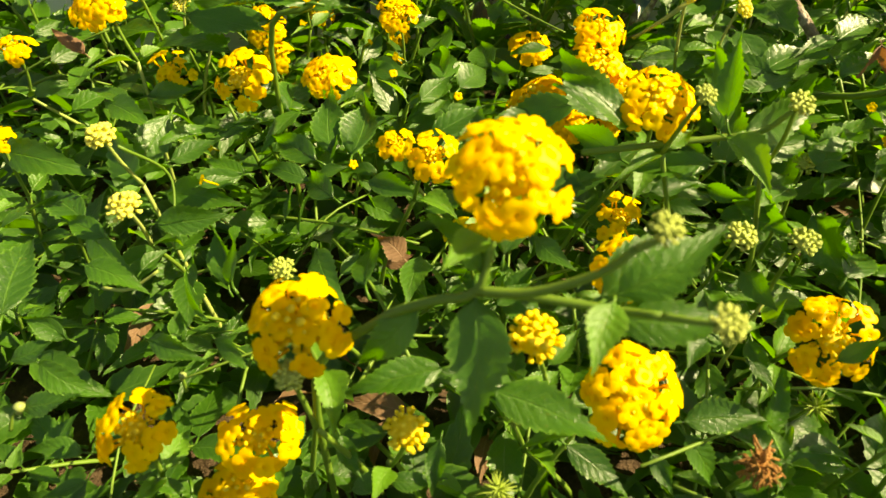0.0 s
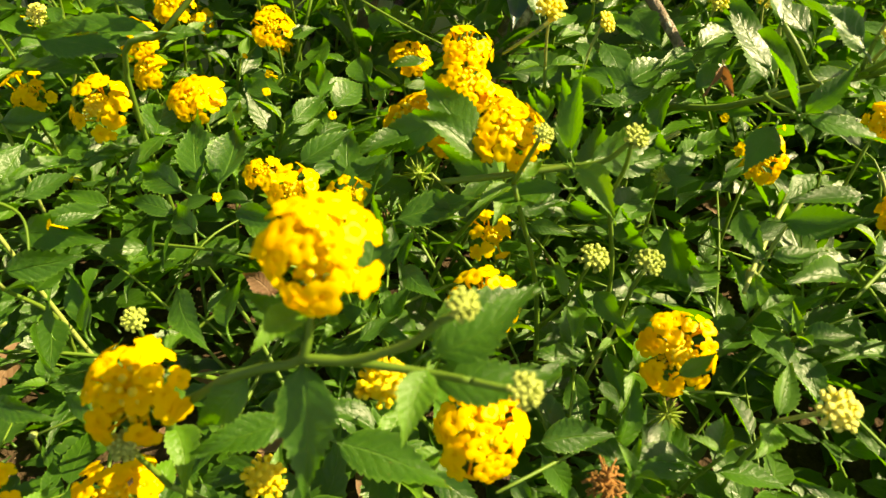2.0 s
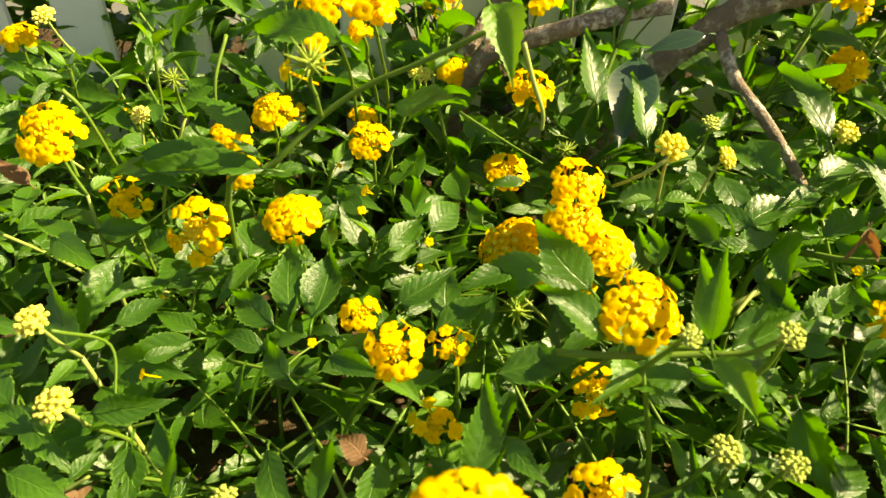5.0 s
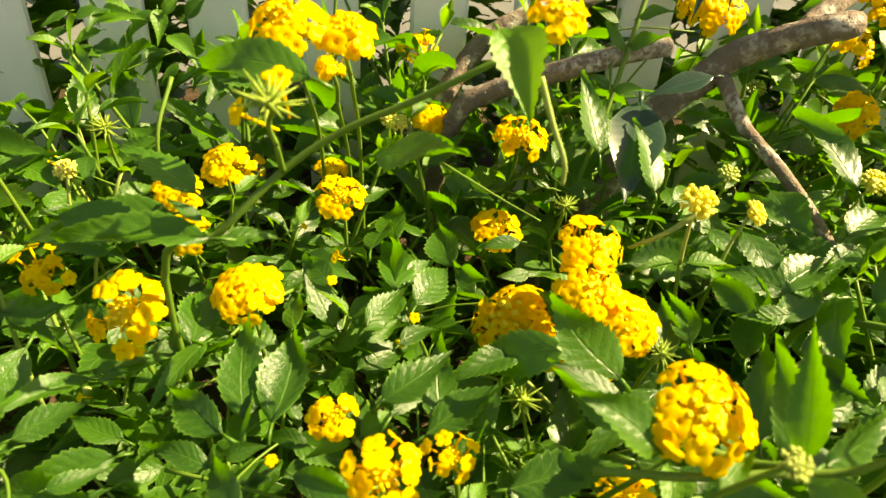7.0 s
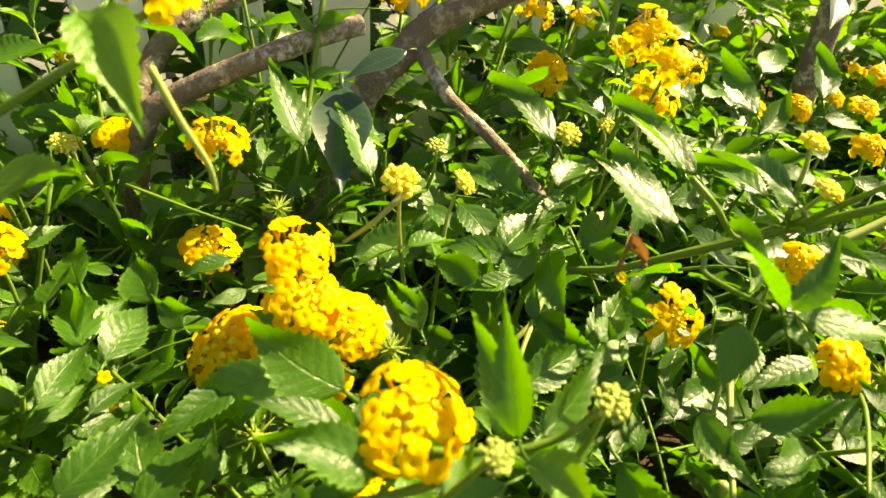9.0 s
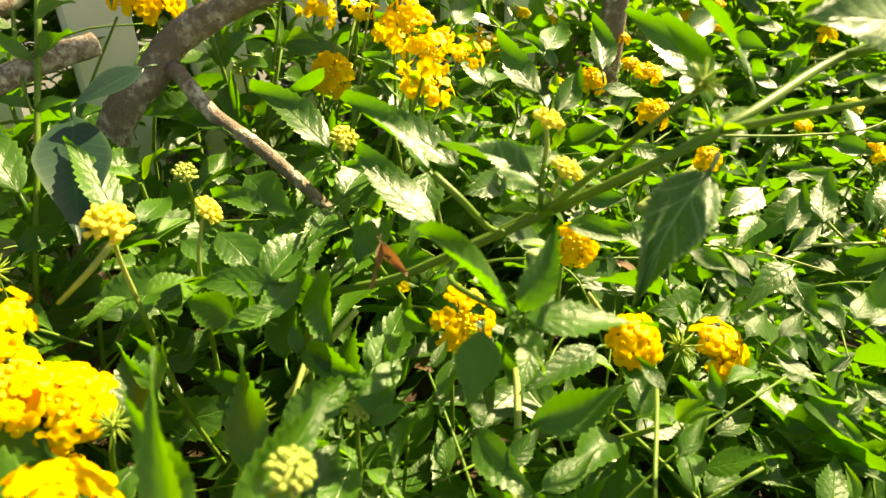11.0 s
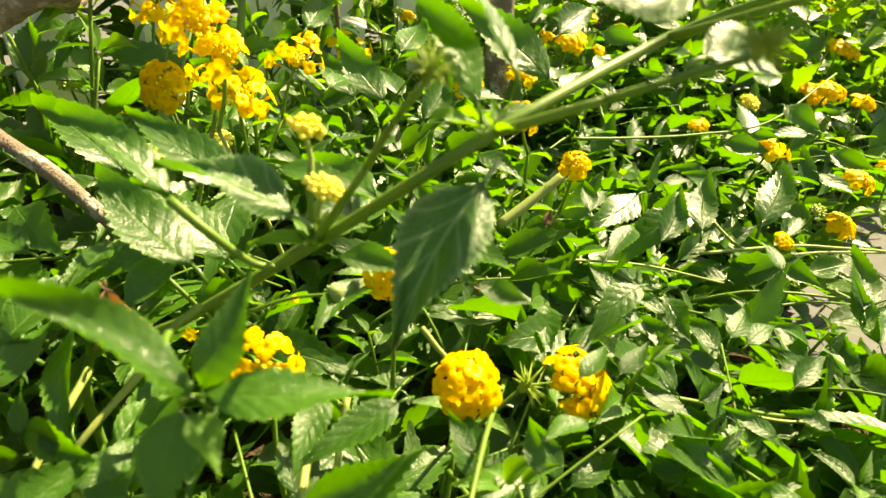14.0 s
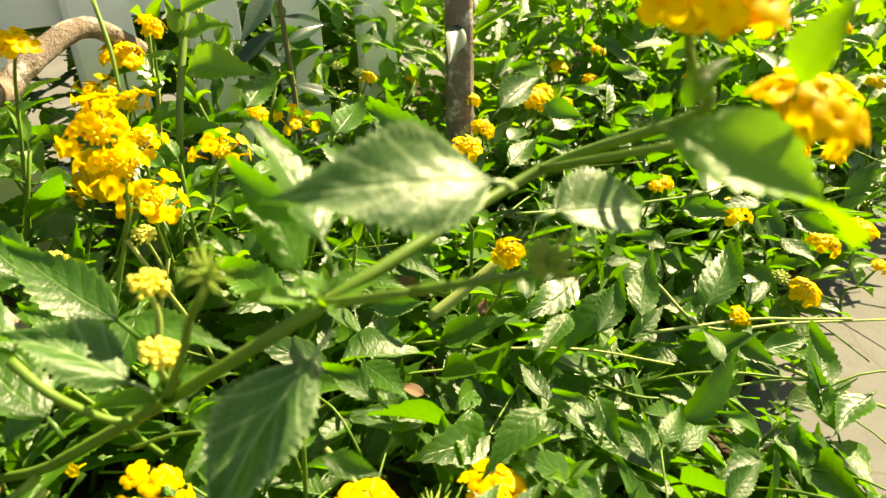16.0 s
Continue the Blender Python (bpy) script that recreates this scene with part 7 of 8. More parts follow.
blade(h16i, (0.348, 0.157, 0.28), (0.35, 0.152, 0.296), (-0.325, -0.25, 0.912), 1.00, "young", v=1)
blade(h14f, (0.395, 0.557, 0.218), (0.377, 0.564, 0.228), (-0.055, -0.665, 0.745), 1.10, "young", v=2)
blade(h14f, (0.403, 0.562, 0.235), (0.423, 0.535, 0.243), (-0.096, -0.667, 0.739), 1.10, "young", v=3)
blade(h14f, (0.395, 0.553, 0.212), (0.426, 0.517, 0.222), (-0.095, -0.647, 0.757), 1.10, "young", v=4)
blade(h14f, (0.379, 0.541, 0.176), (0.396, 0.518, 0.187), (-0.063, -0.622, 0.78), 1.10, "young", v=5)
blade(h14f, (0.4, 0.565, 0.235), (0.399, 0.567, 0.258), (-0.073, -0.681, 0.729), 1.10, "young", v=6)
blade(h14f, (0.386, 0.549, 0.196), (0.363, 0.548, 0.188), (-0.041, -0.64, 0.767), 1.10, "young", v=7)
blade(h14f, (0.407, 0.568, 0.248), (0.424, 0.548, 0.262), (-0.097, -0.681, 0.726), 1.10, "young", v=0)
blade(h14f, (0.377, 0.54, 0.173), (0.354, 0.536, 0.161), (-0.031, -0.618, 0.785), 1.10, "young", v=1)
blade(h7k, (0.147, 0.527, 0.208), (0.131, 0.533, 0.224), (0.049, -0.664, 0.747), 1.00, v=2)
blade(h7k, (0.148, 0.528, 0.211), (0.166, 0.506, 0.222), (0.019, -0.659, 0.752), 1.00, v=3)
blade(h7k, (0.138, 0.518, 0.187), (0.124, 0.518, 0.197), (0.058, -0.638, 0.768), 1.00, v=4)
blade(h7k, (0.139, 0.517, 0.187), (0.155, 0.496, 0.197), (0.032, -0.634, 0.773), 1.00, v=5)
blade(h7k, (0.129, 0.506, 0.162), (0.107, 0.499, 0.153), (0.075, -0.602, 0.795), 1.00, v=6)
blade(h7k, (0.129, 0.505, 0.161), (0.145, 0.486, 0.173), (0.045, -0.607, 0.794), 1.00, v=7)
blade(h7k, (0.143, 0.539, 0.222), (0.129, 0.541, 0.234), (0.055, -0.676, 0.735), 1.00, v=0)
blade(h7k, (0.154, 0.536, 0.227), (0.168, 0.517, 0.238), (0.015, -0.676, 0.737), 1.00, v=1)
blade(w5e, (-0.009, 0.35, 0.214), (0.025, 0.317, 0.227), (0.107, -0.582, 0.806), 1.00, v=2)
blade(w5e, (-0.067, 0.321, 0.194), (-0.12, 0.326, 0.187), (0.33, -0.485, 0.81), 0.80, v=3)
blade(h7c, (0.03, 0.325, 0.269), (0.038, 0.297, 0.257), (0.023, -0.644, 0.765), 1.10, "young", v=4)
blade(h7a, (-0.03, 0.334, 0.249), (-0.074, 0.356, 0.253), (0.267, -0.617, 0.74), 0.90, v=5)
blade(w5e, (-0.086, 0.374, 0.184), (-0.127, 0.399, 0.199), (0.328, -0.536, 0.778), 1.00, v=6)
blade(w5e, (-0.07, 0.326, 0.198), (-0.081, 0.328, 0.207), (0.3, -0.516, 0.802), 1.10, v=7)
blade(w5e, (-0.065, 0.326, 0.189), (-0.043, 0.326, 0.195), (0.252, -0.429, 0.868), 0.90, v=0)
blade(hM2, (0.004, 0.323, 0.122), (-0.007, 0.307, 0.121), (-0.373, -0.496, 0.784), 1.00, v=2)
blade(hM2, (0.025, 0.206, 0.13), (0.031, 0.234, 0.158), (-0.022, -0.521, 0.853), 1.00, v=3)
blade(s13, (0.267, 0.278, 0.186), (0.283, 0.274, 0.192), (-0.268, -0.208, 0.941), 1.00, "young", v=4)
blade(s13, (0.263, 0.279, 0.186), (0.25, 0.283, 0.194), (0.514, -0.385, 0.766), 1.00, "young", v=5)
blade(s13, (0.265, 0.28, 0.186), (0.268, 0.292, 0.191), (0.086, -0.637, 0.766), 1.00, "young", v=6)
blade(s13, (0.264, 0.276, 0.186), (0.262, 0.269, 0.192), (0.355, 0.086, 0.931), 1.00, "young", v=7)
blade(s13, (0.266, 0.279, 0.187), (0.269, 0.282, 0.193), (-0.018, -0.499, 0.866), 1.00, "young", v=0)
blade(s13, (0.264, 0.278, 0.187), (0.261, 0.279, 0.193), (0.402, -0.327, 0.855), 1.00, "young", v=1)
blade(s16b, (0.296, 0.232, 0.227), (0.312, 0.228, 0.233), (-0.268, -0.208, 0.941), 1.00, "young", v=2)
blade(s16b, (0.292, 0.233, 0.227), (0.279, 0.237, 0.235), (0.514, -0.385, 0.766), 1.00, "young", v=3)
blade(s16b, (0.294, 0.234, 0.227), (0.297, 0.246, 0.232), (0.086, -0.637, 0.766), 1.00, "young", v=4)
blade(s16b, (0.293, 0.23, 0.227), (0.291, 0.223, 0.233), (0.355, 0.086, 0.931), 1.00, "young", v=5)
blade(s16b, (0.295, 0.233, 0.228), (0.298, 0.236, 0.234), (-0.018, -0.499, 0.866), 1.00, "young", v=6)
blade(s16b, (0.293, 0.232, 0.228), (0.29, 0.233, 0.234), (0.402, -0.327, 0.855), 1.00, "young", v=7)
blade(h12j, (0.442, 0.408, 0.092), (0.461, 0.386, 0.084), (-0.168, -0.449, 0.878), 0.90, "dry", v=0)
blade(hN, (0.213, 0.308, 0.178), (0.222, 0.304, 0.163), (-0.761, -0.406, 0.507), 0.80, "dry", v=1)
blade(hN, (0.213, 0.308, 0.178), (0.205, 0.303, 0.163), (0.309, -0.928, 0.206), 0.60, "dry", v=2)
blade(h12j, (0.435, 0.319, 0.113), (0.441, 0.321, 0.121), (-0.29, -0.387, 0.875), 1.20, "dry", v=3)
blade(h9j, (0.384, 0.307, 0.097), (0.375, 0.319, 0.101), (-0.216, -0.389, 0.896), 1.00, "dry", v=4)

# ---- bare stems ----
twig(h12c, [(0.397, 0.241, 0.069), (0.421, 0.221, 0.062), (0.444, 0.201, 0.054), (0.476, 0.179, 0.044), (0.541, 0.156, 0.031)], 0.0014, 0.0010, STEM)
twig(h12c, [(0.441, 0.203, 0.053), (0.47, 0.177, 0.045), (0.518, 0.152, 0.04)], 0.0010, 0.0007, STEM_PALE)
twig(h16d, [(0.528, 0.27, 0.079), (0.59, 0.239, 0.073), (0.621, 0.221, 0.067), (0.666, 0.201, 0.055)], 0.0011, 0.0008, STEM_PALE)
twig(h16d, [(0.461, 0.29, 0.086), (0.49, 0.26, 0.062), (0.519, 0.241, 0.053), (0.566, 0.214, 0.053), (0.631, 0.184, 0.033)], 0.0010, 0.0007, STEM)
twig(h16d, [(0.425, 0.316, 0.097), (0.455, 0.299, 0.091), (0.486, 0.28, 0.083), (0.523, 0.25, 0.069)], 0.0009, 0.0006, STEM_PALE)
twig(h12j, [(0.41, 0.331, 0.118), (0.431, 0.327, 0.127), (0.452, 0.323, 0.137)], 0.0030, 0.0028, STEM_PALE)
twig(h12j, [(0.51, 0.361, 0.133), (0.553, 0.347, 0.126), (0.606, 0.325, 0.121), (0.668, 0.3, 0.122), (0.762, 0.292, 0.142)], 0.0011, 0.0008, STEM)
twig(h9j, [(0.319, 0.291, 0.119), (0.323, 0.277, 0.107), (0.337, 0.26, 0.094)], 0.0013, 0.0009, STEM_PALE)
twig(h9j, [(0.28, 0.291, 0.105), (0.266, 0.28, 0.087), (0.247, 0.263, 0.057)], 0.0016, 0.0011, STEM_PALE)
twig(hN, [(0.232, 0.364, 0.105), (0.204, 0.355, 0.095), (0.185, 0.353, 0.082)], 0.0018, 0.0013, STEM_PALE)
twig(hN, [(0.208, 0.349, 0.125), (0.186, 0.33, 0.117), (0.175, 0.32, 0.111)], 0.0016, 0.0011, STEM_PALE)
twig(h7k, [(0.165, 0.554, 0.248), (0.148, 0.528, 0.205), (0.131, 0.503, 0.163), (0.111, 0.488, 0.104), (0.105, 0.506, 0.063)], 0.0019, 0.0013, STEM)
twig(h7k, [(0.147, 0.553, 0.228), (0.14, 0.533, 0.205), (0.137, 0.514, 0.185)], 0.0012, 0.0008, STEM)
twig(h14f, [(0.426, 0.585, 0.274), (0.399, 0.559, 0.225), (0.375, 0.532, 0.179), (0.377, 0.546, 0.139)], 0.0030, 0.0021, STEM)
twig(h14f, [(0.381, 0.561, 0.206), (0.361, 0.558, 0.2), (0.331, 0.532, 0.169)], 0.0016, 0.0011, STEM)
twig(h14b2, [(0.319, 0.438, 0.275), (0.317, 0.425, 0.256), (0.314, 0.417, 0.24)], 0.0011, 0.0008, STEM)
twig(h7c, [(0.044, 0.32, 0.256), (0.049, 0.316, 0.242), (0.054, 0.313, 0.23), (0.055, 0.314, 0.221)], 0.0012, 0.0008, STEM_PALE)
twig(bT, [(0.139, 0.371, 0.179), (0.125, 0.37, 0.168), (0.113, 0.379, 0.154)], 0.0015, 0.0010, STEM_PALE)
twig(hG, [(0.096, 0.252, 0.16), (0.107, 0.246, 0.161), (0.117, 0.240, 0.166)], 0.0016, 0.0011, STEM)
twig(hG, [(0.062, 0.252, 0.151), (0.087, 0.241, 0.161), (0.114, 0.237, 0.167), (0.128, 0.233, 0.172), (0.135, 0.229, 0.183)], 0.0016, 0.0011, STEM)
twig(b9h, [(0.23, 0.284, 0.176), (0.215, 0.269, 0.181), (0.21, 0.24, 0.188)], 0.0013, 0.0009, STEM)
twig(b9h, [(0.236, 0.306, 0.2), (0.241, 0.295, 0.192), (0.251, 0.291, 0.179), (0.259, 0.288, 0.175)], 0.0016, 0.0011, STEM)
twig(hE, [(0.029, 0.47, 0.154), (0.061, 0.448, 0.143), (0.082, 0.431, 0.138)], 0.0009, 0.0006, STEM)
twig(h5d, [(-0.196, 0.407, 0.191), (-0.188, 0.408, 0.177), (-0.182, 0.415, 0.136)], 0.0013, 0.0009, STEM)
twig(h5m, [(-0.13, 0.504, 0.19), (-0.137, 0.484, 0.163), (-0.139, 0.481, 0.126)], 0.0014, 0.0010, STEM)
twig(hC, [(-0.157, 0.222, 0.097), (-0.142, 0.218, 0.1), (-0.127, 0.219, 0.11)], 0.0009, 0.0006, STEM_PALE)
twig(hI, [(-0.15, 0.263, 0.148), (-0.139, 0.28, 0.122), (-0.136, 0.264, 0.101)], 0.0009, 0.0006, STEM)
twig(hO, [(0.252, 0.271, 0.121), (0.222, 0.237, 0.109), (0.208, 0.219, 0.102)], 0.0016, 0.0011, STEM_PALE)
twig(h16d, [(0.568, 0.292, 0.087), (0.57, 0.255, 0.069), (0.624, 0.224, 0.061), (0.691, 0.187, 0.049)], 0.0012, 0.0008, STEM_PALE)
twig(h16d, [(0.575, 0.208, 0.062), (0.592, 0.183, 0.05), (0.615, 0.161, 0.036)], 0.0014, 0.0010, STEM_PALE)
berry(h9j, (0.282, 0.295, 0.151), 0.0032, (0.258, 0.317, 0.143))
berry(hI, (-0.163, 0.156, 0.095), 0.0022, (-0.169, 0.153, 0.085))
berry(hI, (-0.104, 0.17, 0.097), 0.0016, (-0.104, 0.169, 0.089))
berry(h12c, (0.412, 0.227, 0.069), 0.0016, (0.406, 0.237, 0.067))
berry(hO, (0.222, 0.237, 0.097), 0.0030, (0.226, 0.233, 0.088))
berry(hG, (-0.138, 0.341, 0.1), 0.0020, (-0.137, 0.341, 0.092))
lone_floret(w5e, (-0.039, 0.325, 0.252), (-0.1, -0.35, 0.9), 0.0052)
lone_floret(w5e, (-0.052, 0.319, 0.242), (-0.7, -0.4, 0.5), 0.0048)


# ---- single florets fallen among the leaves ----
def fallen(at, face, size):
    m = Matrix.Translation(at) @ Vector(face).normalized().to_track_quat("Z", "Y").to_matrix().to_4x4() @ Matrix.Diagonal((size, size, size * 1.3, 1))
    ob = tagged(new("fallen_floret", FLORETS[len(fallen_done) % 7]), "single yellow lantana flower fallen among the green leaves", "flower", "fallen flowers in the bed")
    ob.matrix_basis = m
    fallen_done.append(ob)


fallen_done = []
fallen((-0.030, 0.394, 0.137), (-0.8, -0.6, 0.6), 0.0028)
fallen((-0.050, 0.438, 0.129), (0.6, -0.3, 0.6), 0.0023)
fallen((0.009, 0.360, 0.126), (0.2, -0.8, 0.6), 0.0028)
fallen((-0.134, 0.328, 0.109), (-0.5, -0.6, 0.6), 0.0023)
fallen((-0.108, 0.246, 0.141), (-0.8, -0.3, 0.6), 0.0028)
fallen((-0.044, 0.275, 0.131), (0.6, -0.8, 0.6), 0.0023)
fallen((-0.031, 0.386, 0.129), (0.2, -0.6, 0.6), 0.0028)
fallen((-0.031, 0.412, 0.128), (-0.5, -0.3, 0.6), 0.0023)
fallen((0.241, 0.334, 0.132), (-0.8, -0.8, 0.6), 0.0028)
fallen((0.296, 0.352, 0.113), (0.6, -0.6, 0.6), 0.0023)
fallen((0.004, 0.399, 0.076), (0.2, -0.3, 0.6), 0.0028)


# ---- the small tree behind the flowers ----
def limb_mesh(points, r0, r1, seed):
    """A limb with an uneven, knobbly skin and leaf scars."""
    rng = random.Random(seed)
    path = smooth_path(points, 9)
    v, f = tube_data(path, r0, r1, 14, 0.10, seed)
    sets = [(v, f)]
    for k in range(len(path) // 3):
        i = rng.randrange(1, len(path) - 1)
        r = r0 + (r1 - r0) * i / len(path)
        d = (path[i + 1] - path[i - 1]).normalized()
        s = d.cross(Vector((rng.uniform(-1, 1), rng.uniform(-1, 1), rng.uniform(-1, 1)))).normalized()
        sets.append(knob_data(path[i] + s * r * 0.85, s, r * rng.uniform(0.16, 0.30), r * 0.5, 6))
    v, f = join_data(*sets)
    return mesh_of("branch", v, f, BARK)


def put_limb(ob, points, r0, r1, seed, name="branch"):
    o = ob.matrix_basis.translation
    return child(name, limb_mesh([Vector(p) - o for p in points], r0, r1, seed), ob)


tree = thing("small_tree", (0.12, 0.52, 0.0), "small tree with knobbly grey-brown branches leaning over the bed", "tree")
put_limb(tree, [(0.12, 0.52, -0.01), (0.115, 0.515, 0.04), (0.105, 0.525, 0.075)], 0.016, 0.012, 1, "trunk")
put_limb(tree, [(0.020, 0.625, 0.02), (0.030, 0.615, 0.10), (0.039, 0.612, 0.141), (0.048, 0.617, 0.157), (0.072, 0.629, 0.185), (0.106, 0.634, 0.204), (0.153, 0.642, 0.218), (0.194, 0.657, 0.237)], 0.0088, 0.0075, 2)
put_limb(tree, [(0.020, 0.560, 0.03), (0.035, 0.555, 0.12), (0.047, 0.550, 0.158), (0.067, 0.547, 0.172), (0.110, 0.534, 0.192), (0.155, 0.536, 0.205), (0.180, 0.541, 0.208)], 0.0078, 0.0065, 3)
put_limb(tree, [(0.13, 0.52, 0.06), (0.175, 0.532, 0.159), (0.204, 0.532, 0.189), (0.219, 0.529, 0.206), (0.243, 0.514, 0.223), (0.270, 0.499, 0.236), (0.292, 0.571, 0.217), (0.318, 0.588, 0.230), (0.357, 0.608, 0.241), (0.393, 0.620, 0.219)], 0.0105, 0.0065, 4)
put_limb(tree, [(0.214, 0.524, 0.194), (0.223, 0.497, 0.171), (0.236, 0.472, 0.157), (0.246, 0.441, 0.142), (0.257, 0.420, 0.124)], 0.0050, 0.0034, 5)
blade(tree, (0.153, 0.500, 0.185), (0.131, 0.437, 0.150), (-0.15, -0.55, 0.85), 1.3, "glossy", 0)
blade(tree, (0.190, 0.490, 0.205), (0.150, 0.487, 0.195), (-0.2, -0.5, 0.8), 1.0, "glossy", 0)
blade(tree, (0.200, 0.560, 0.300), (0.195, 0.540, 0.225), (0.1, -0.9, 0.3), 0.8, "glossy", 1)
blade(tree, (0.215, 0.560, 0.300), (0.225, 0.550, 0.230), (0.4, -0.9, 0.3), 0.8, "glossy", 2)

tree2 = thing("slim_tree", (0.628, 0.535, 0.0), "slim tree with a rough brown trunk beside the fence", "tree")
put_limb(tree2, [(0.628, 0.535, -0.01), (0.626, 0.533, 0.12), (0.630, 0.536, 0.24), (0.634, 0.540, 0.40), (0.630, 0.545, 0.75)], 0.0135, 0.0105, 8, "trunk")
blade(tree2, (0.622, 0.528, 0.215), (0.585, 0.500, 0.195), (0.0, -0.5, 0.85), 1.0, "glossy", 0)
blade(tree2, (0.62, 0.53, 0.26), (0.57, 0.52, 0.28), (0.0, -0.5, 0.85), 1.0, "glossy", 1)

rubber = thing("dark_shrub", (0.50, 0.615, 0.0), "shrub with long dark glossy leaves against the fence", "shrub")
twig(rubber, [(0.50, 0.615, 0.0), (0.505, 0.61, 0.12), (0.50, 0.605, 0.27)], 0.003, 0.002, STEM_WOOD)
shrub_rng = random.Random(4)
for k in range(14):
    a = k * 2.4
    z = 0.12 + 0.011 * k
    blade(rubber, (0.50 + 0.004 * math.cos(a), 0.608 + 0.004 * math.sin(a), z),
          (0.50 + 0.055 * math.cos(a), 0.605 + 0.04 * math.sin(a), z + shrub_rng.uniform(-0.045, 0.03)), (0.1 - 0.3 * math.cos(a), -0.4, 0.9), 0.8, "glossy", k)


# ---- the body of the bed: leafy shoots under the flowers ----
def bump_at(x, y, cx, cy, r):
    return math.exp(-((x - cx) ** 2 + (y - cy) ** 2) / (r * r))


def canopy(x, y):
    """The height of the leaves over the bed."""
    h = 0.075 + 0.15 * min(max(y - 0.05, 0.0), 0.50) - 0.15 * max(0.0, 0.10 - y) - 0.08 * max(0.0, -0.1 - x)
    h += 0.035 * bump_at(x, y, 0.27, 0.36, 0.14) + 0.075 * bump_at(x, y, 0.05, 0.63, 0.13) + 0.075 * bump_at(x, y, 0.24, 0.63, 0.13) + 0.060 * bump_at(x, y, 0.40, 0.62, 0.12)
    h += 0.065 * bump_at(x, y, -0.12, 0.61, 0.12) + 0.045 * bump_at(x, y, -0.33, 0.58, 0.14) + 0.05 * bump_at(x, y, 0.54, 0.62, 0.10)
    h -= 0.085 * bump_at(x, y, -0.125, 0.225, 0.08) + 0.06 * bump_at(x, y, 0.0, 0.36, 0.06) + 0.085 * bump_at(x, y, 0.165, 0.345, 0.075) + 0.03 * bump_at(x, y, -0.16, 0.27, 0.06)
    h -= 0.07 * bump_at(x, y, 0.20, 0.40, 0.07)
    if x > 0.36:
        h -= 0.16 * min(x - 0.36, 0.20)
    if x > 0.62 and y > 0.30:
        h += min(0.10, 0.35 * (x - 0.62)) * min(1.0, (y - 0.30) * 5)
    return max(0.03, h + 0.014 * noise.noise(Vector((x * 11, y * 11, 4.0))))


def leafy_shoot(seed, label):
    """A shoot with leaves in crossed pairs, its root at the origin and its tip 0.12 m up."""
    rng = random.Random(seed)
    ob = thing("leafy_shoot", (0, 0, 0), label, "plant", "leafy shoots in the bed")
    bend = Vector((rng.uniform(-0.03, 0.03), rng.uniform(-0.03, 0.03), 0))
    path = [Vector((0, 0, 0)), Vector((0, 0, 0.06)) + bend * 0.7, Vector((0, 0, 0.12)) + bend * 1.6]
    child("stem", tube("stem", path, 0.0019, 0.0011, STEM, 4, 5), ob)
    line = smooth_path(path, 10)
    ang = rng.uniform(0, 3)
    for p, (share, size) in enumerate(((1.0, 0.018), (0.93, 0.031), (0.80, 0.043), (0.64, 0.050), (0.45, 0.046))):
        here = line[int(share * (len(line) - 1))]
        ang += 1.57 + rng.uniform(-0.3, 0.3)
        for s in (0, math.pi):
            if p and rng.random() < 0.12:
                continue
            a = ang + s + rng.uniform(-0.25, 0.25)
            d = Vector((math.cos(a), math.sin(a), rng.uniform(-0.15, 0.85) + (0.8 if p == 0 else 0.0))).normalized()
            up = Vector((0.3 - d.x * d.z, -0.1 - d.y * d.z, 1.0))
            put_leaf(ob, (YOUNG if p == 0 else FINE)[rng.randrange(4 if p == 0 else 12)], here + d * size * 0.14, d, up, size * rng.uniform(0.8, 1.15), rng.uniform(0.85, 1.15))
    return ob


rng = random.Random(12)
models = [leafy_shoot(200 + i, "green lantana shoot with toothed quilted leaves") for i in range(8)]
spots = []
STEP = 0.058
for j in range(int(0.80 / STEP)):
    for i in range(int(2.0 / STEP)):
        x = -0.55 + (i + rng.uniform(0.1, 0.9)) * STEP
        y = -0.06 + (j + rng.uniform(0.1, 0.9)) * STEP
        if x < min(edge(y), 1.15) and y < (0.665 if x < 0.70 else 0.75):
            spots.append((x, y))
used = 0
for x, y in spots:
    s = (canopy(x, y) - 0.055 * rng.random() ** 1.3) / 0.125
    m = Matrix.Translation((x, y, 0)) @ Euler((rng.uniform(-0.3, 0.3), rng.uniform(-0.3, 0.3), rng.uniform(0, 6.28))).to_matrix().to_4x4()
    m = m @ Matrix.Diagonal((max(0.75, min(1.1, s)), max(0.75, min(1.1, s)), max(0.3, s), 1))
    if used < len(models):
        models[used].matrix_basis = m
    else:
        made = copy_thing(models[used % len(models)], m)
        made.matrix_basis = m
    used += 1


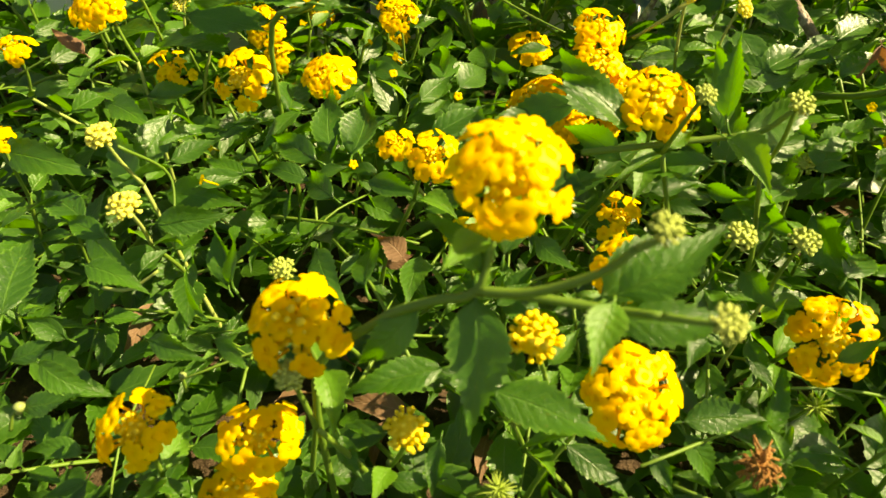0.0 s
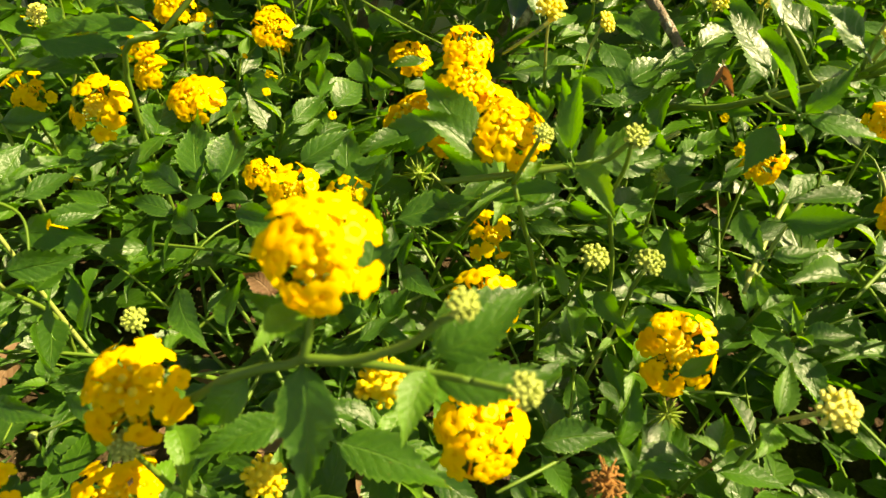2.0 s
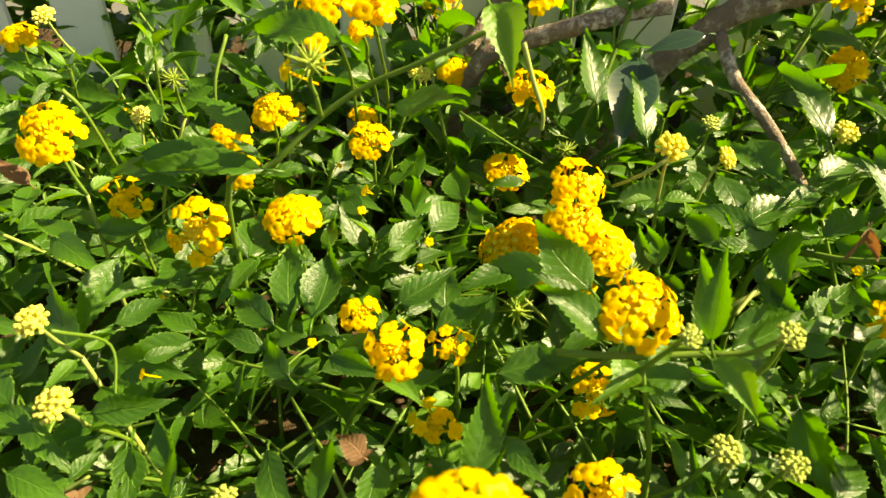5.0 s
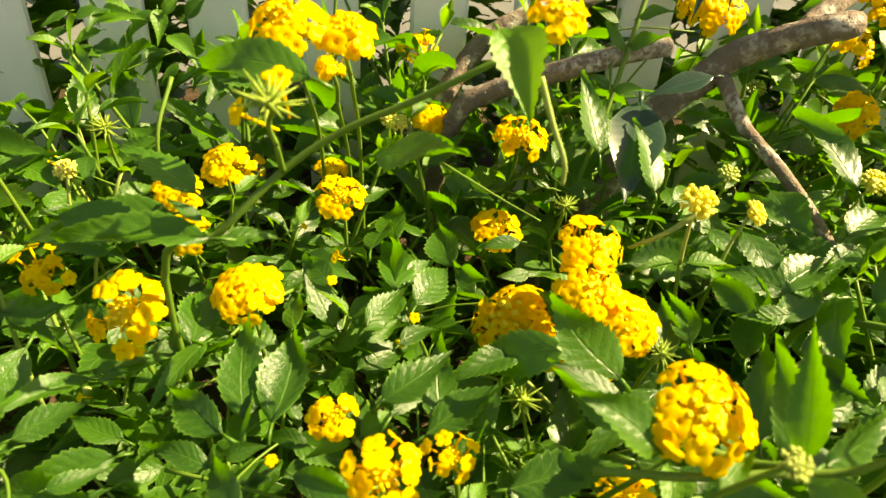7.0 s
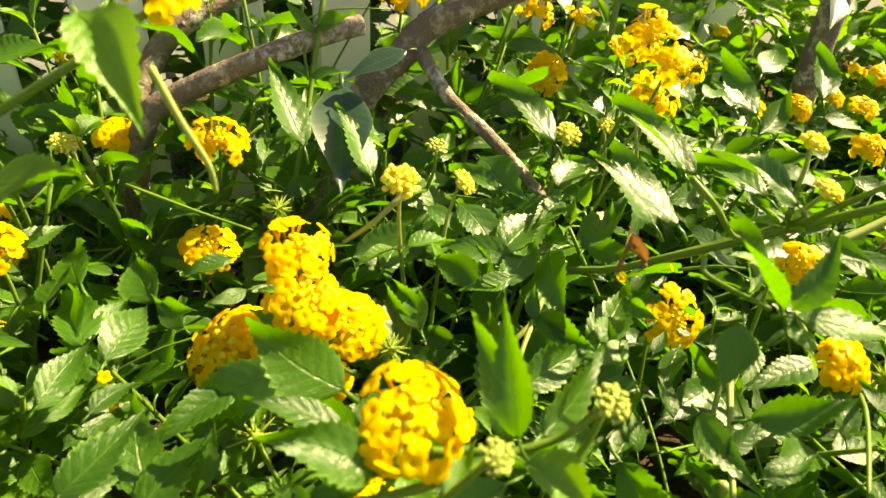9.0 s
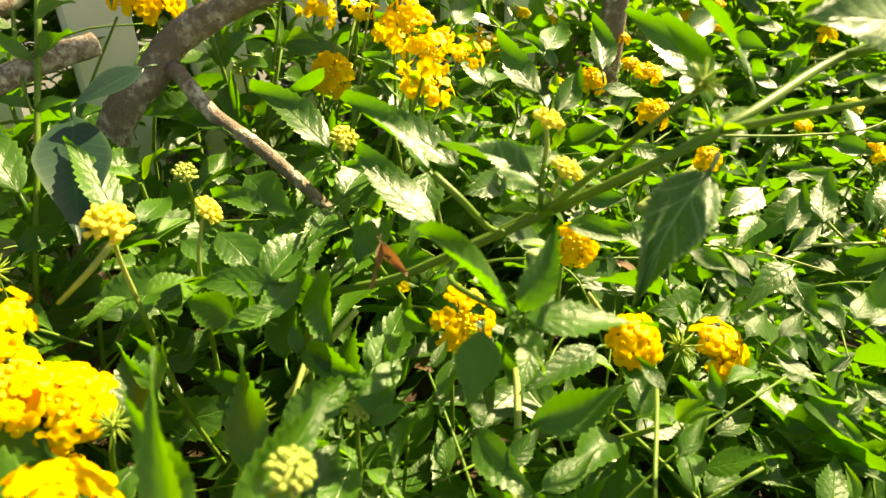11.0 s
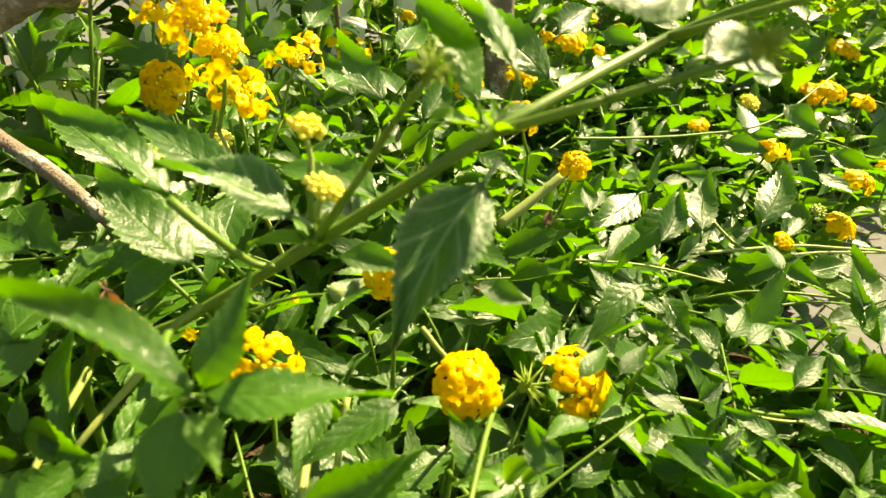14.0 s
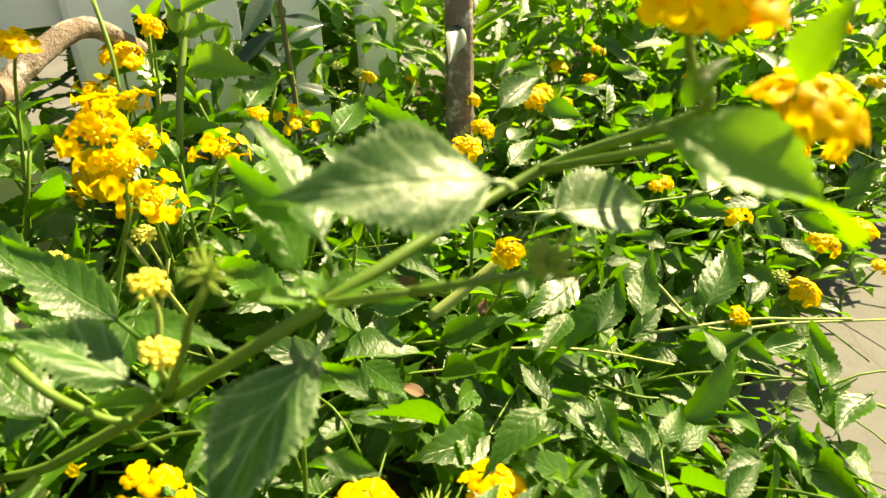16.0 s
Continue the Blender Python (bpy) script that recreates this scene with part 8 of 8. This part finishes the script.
def leaf_mass(name, label, count, seed, where, low, high, size=(0.034, 0.052), mat=LEAF_STUFF, lift=(-0.5, 0.6), face=0.0):
    """Leaves too deep, too far or too many to tell apart, as one mesh. where: gives a spot and the top of the leaves there."""
    rng = np.random.default_rng(seed)
    shapes = [leaf_data(14, 1, 0.3 + 0.12 * k, -0.05 + 0.06 * k, 0.5 - 0.2 * k, 0.04 + 0.01 * k, 0.9, 900 + k) for k in range(6)]
    verts, faces, uvs, off = [], [], [], 0
    for made in range(count):
        x, y, top = where(rng)
        z = top * rng.uniform(low, high)
        a = rng.uniform(0, 6.283)
        d = Vector((math.cos(a), math.sin(a), rng.uniform(*lift))).normalized()
        up = Vector((0.3 + rng.normal() * 0.45, face + rng.normal() * 0.45, 1.0))
        m = np.array(basis(d, up, Vector((x, y, z)), *[rng.uniform(*size)] * 3))
        v, f, uv = shapes[made % 6]
        verts.append(np.array([tuple(p) for p in v]) @ m[:3, :3].T + m[:3, 3])
        faces += [tuple(q + off for q in g) for g in f]
        uvs += uv
        off += len(v)
    me = mesh_of(name, np.concatenate(verts), faces, mat, uvs)
    return tagged(new(name, me), label, "foliage", kind="stuff")


def in_bed(rng):
    while True:
        x, y = rng.uniform(-0.62, 1.15), rng.uniform(-0.10, 0.665)
        if x < edge(y) + 0.01:
            return x, y, canopy(x, y)


def bed_edge(rng):
    while True:
        x, y = rng.uniform(0.36, 1.10), rng.uniform(0.04, 0.55)
        if x < edge(y) + 0.01:
            return x, y, canopy(x, y)


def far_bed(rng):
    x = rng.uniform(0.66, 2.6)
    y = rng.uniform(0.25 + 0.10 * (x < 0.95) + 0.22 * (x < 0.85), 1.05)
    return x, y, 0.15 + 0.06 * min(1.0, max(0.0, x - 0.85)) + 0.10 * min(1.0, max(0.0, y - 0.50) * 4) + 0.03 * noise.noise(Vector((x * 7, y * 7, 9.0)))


def behind_fence(rng):
    x, y = rng.uniform(-1.2, 0.72), rng.uniform(0.715, 0.90)
    return x, y, 0.45


leaf_mass("lantana_foliage", "dense shaded green lantana leaves inside the bed", 3600, 5, in_bed, 0.06, 0.52)
leaf_mass("lantana_foliage", "sunlit green lantana leaves over the edge of the bed", 1300, 15, bed_edge, 0.2, 0.82, lift=(-0.1, 1.1), face=-0.5)
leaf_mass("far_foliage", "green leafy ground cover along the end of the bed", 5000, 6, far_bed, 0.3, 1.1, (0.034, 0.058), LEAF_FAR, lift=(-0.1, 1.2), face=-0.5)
leaf_mass("hedge_foliage", "shaded green hedge leaves behind the white fence", 5600, 7, behind_fence, 0.05, 1.0, (0.04, 0.06))


def stem_tangle(count, seed):
    """Thin stems that cross inside the bed, as one mesh."""
    rng = np.random.default_rng(seed)
    sets = []
    for k in range(count):
        x, y, top = in_bed(rng)
        a, reach = rng.uniform(0, 6.283), rng.uniform(0.05, 0.13)
        z0, z1 = top * rng.uniform(0.1, 0.7), top * rng.uniform(0.4, 0.95)
        p = [Vector((x, y, z0)), Vector((x + math.cos(a) * reach * 0.5, y + math.sin(a) * reach * 0.5, (z0 + z1) / 2 + rng.uniform(0.0, 0.02))),
             Vector((x + math.cos(a) * reach, y + math.sin(a) * reach, z1))]
        r = rng.uniform(0.0006, 0.0014)
        sets.append(tube_data(smooth_path(p, 4), r, r * 0.7, 5))
    v, f = join_data(*sets)
    return tagged(new("stem_tangle", mesh_of("stem_tangle", v, f, STEM)), "tangle of thin pale green stems inside the bed", "stems", kind="stuff")


stem_tangle(440, 8)


def litter(count, seed):
    """Dry leaves lying on the soil, as one mesh."""
    rng = np.random.default_rng(seed)
    shape = leaf_data(8, 1, 0.5, 0.3, 0.4, 0.08, 0.4, 77)
    verts, faces, uvs, off = [], [], [], 0
    for k in range(count):
        x, y, top = in_bed(rng)
        a = rng.uniform(0, 6.283)
        m = np.array(basis((math.cos(a), math.sin(a), rng.normal() * 0.2), (rng.normal() * 0.4, rng.normal() * 0.4, 1), Vector((x, y, 0.012 + 0.02 * rng.uniform())), *[rng.uniform(0.02, 0.04)] * 3))
        verts.append(np.array([tuple(p) for p in shape[0]]) @ m[:3, :3].T + m[:3, 3])
        faces += [tuple(q + off for q in g) for g in shape[1]]
        uvs += shape[2]
        off += len(shape[0])
    return tagged(new("leaf_litter", mesh_of("leaf_litter", np.concatenate(verts), faces, LEAF_DRY, uvs)), "dry brown leaves lying on the soil", "leaf litter", kind="stuff")


litter(130, 9)
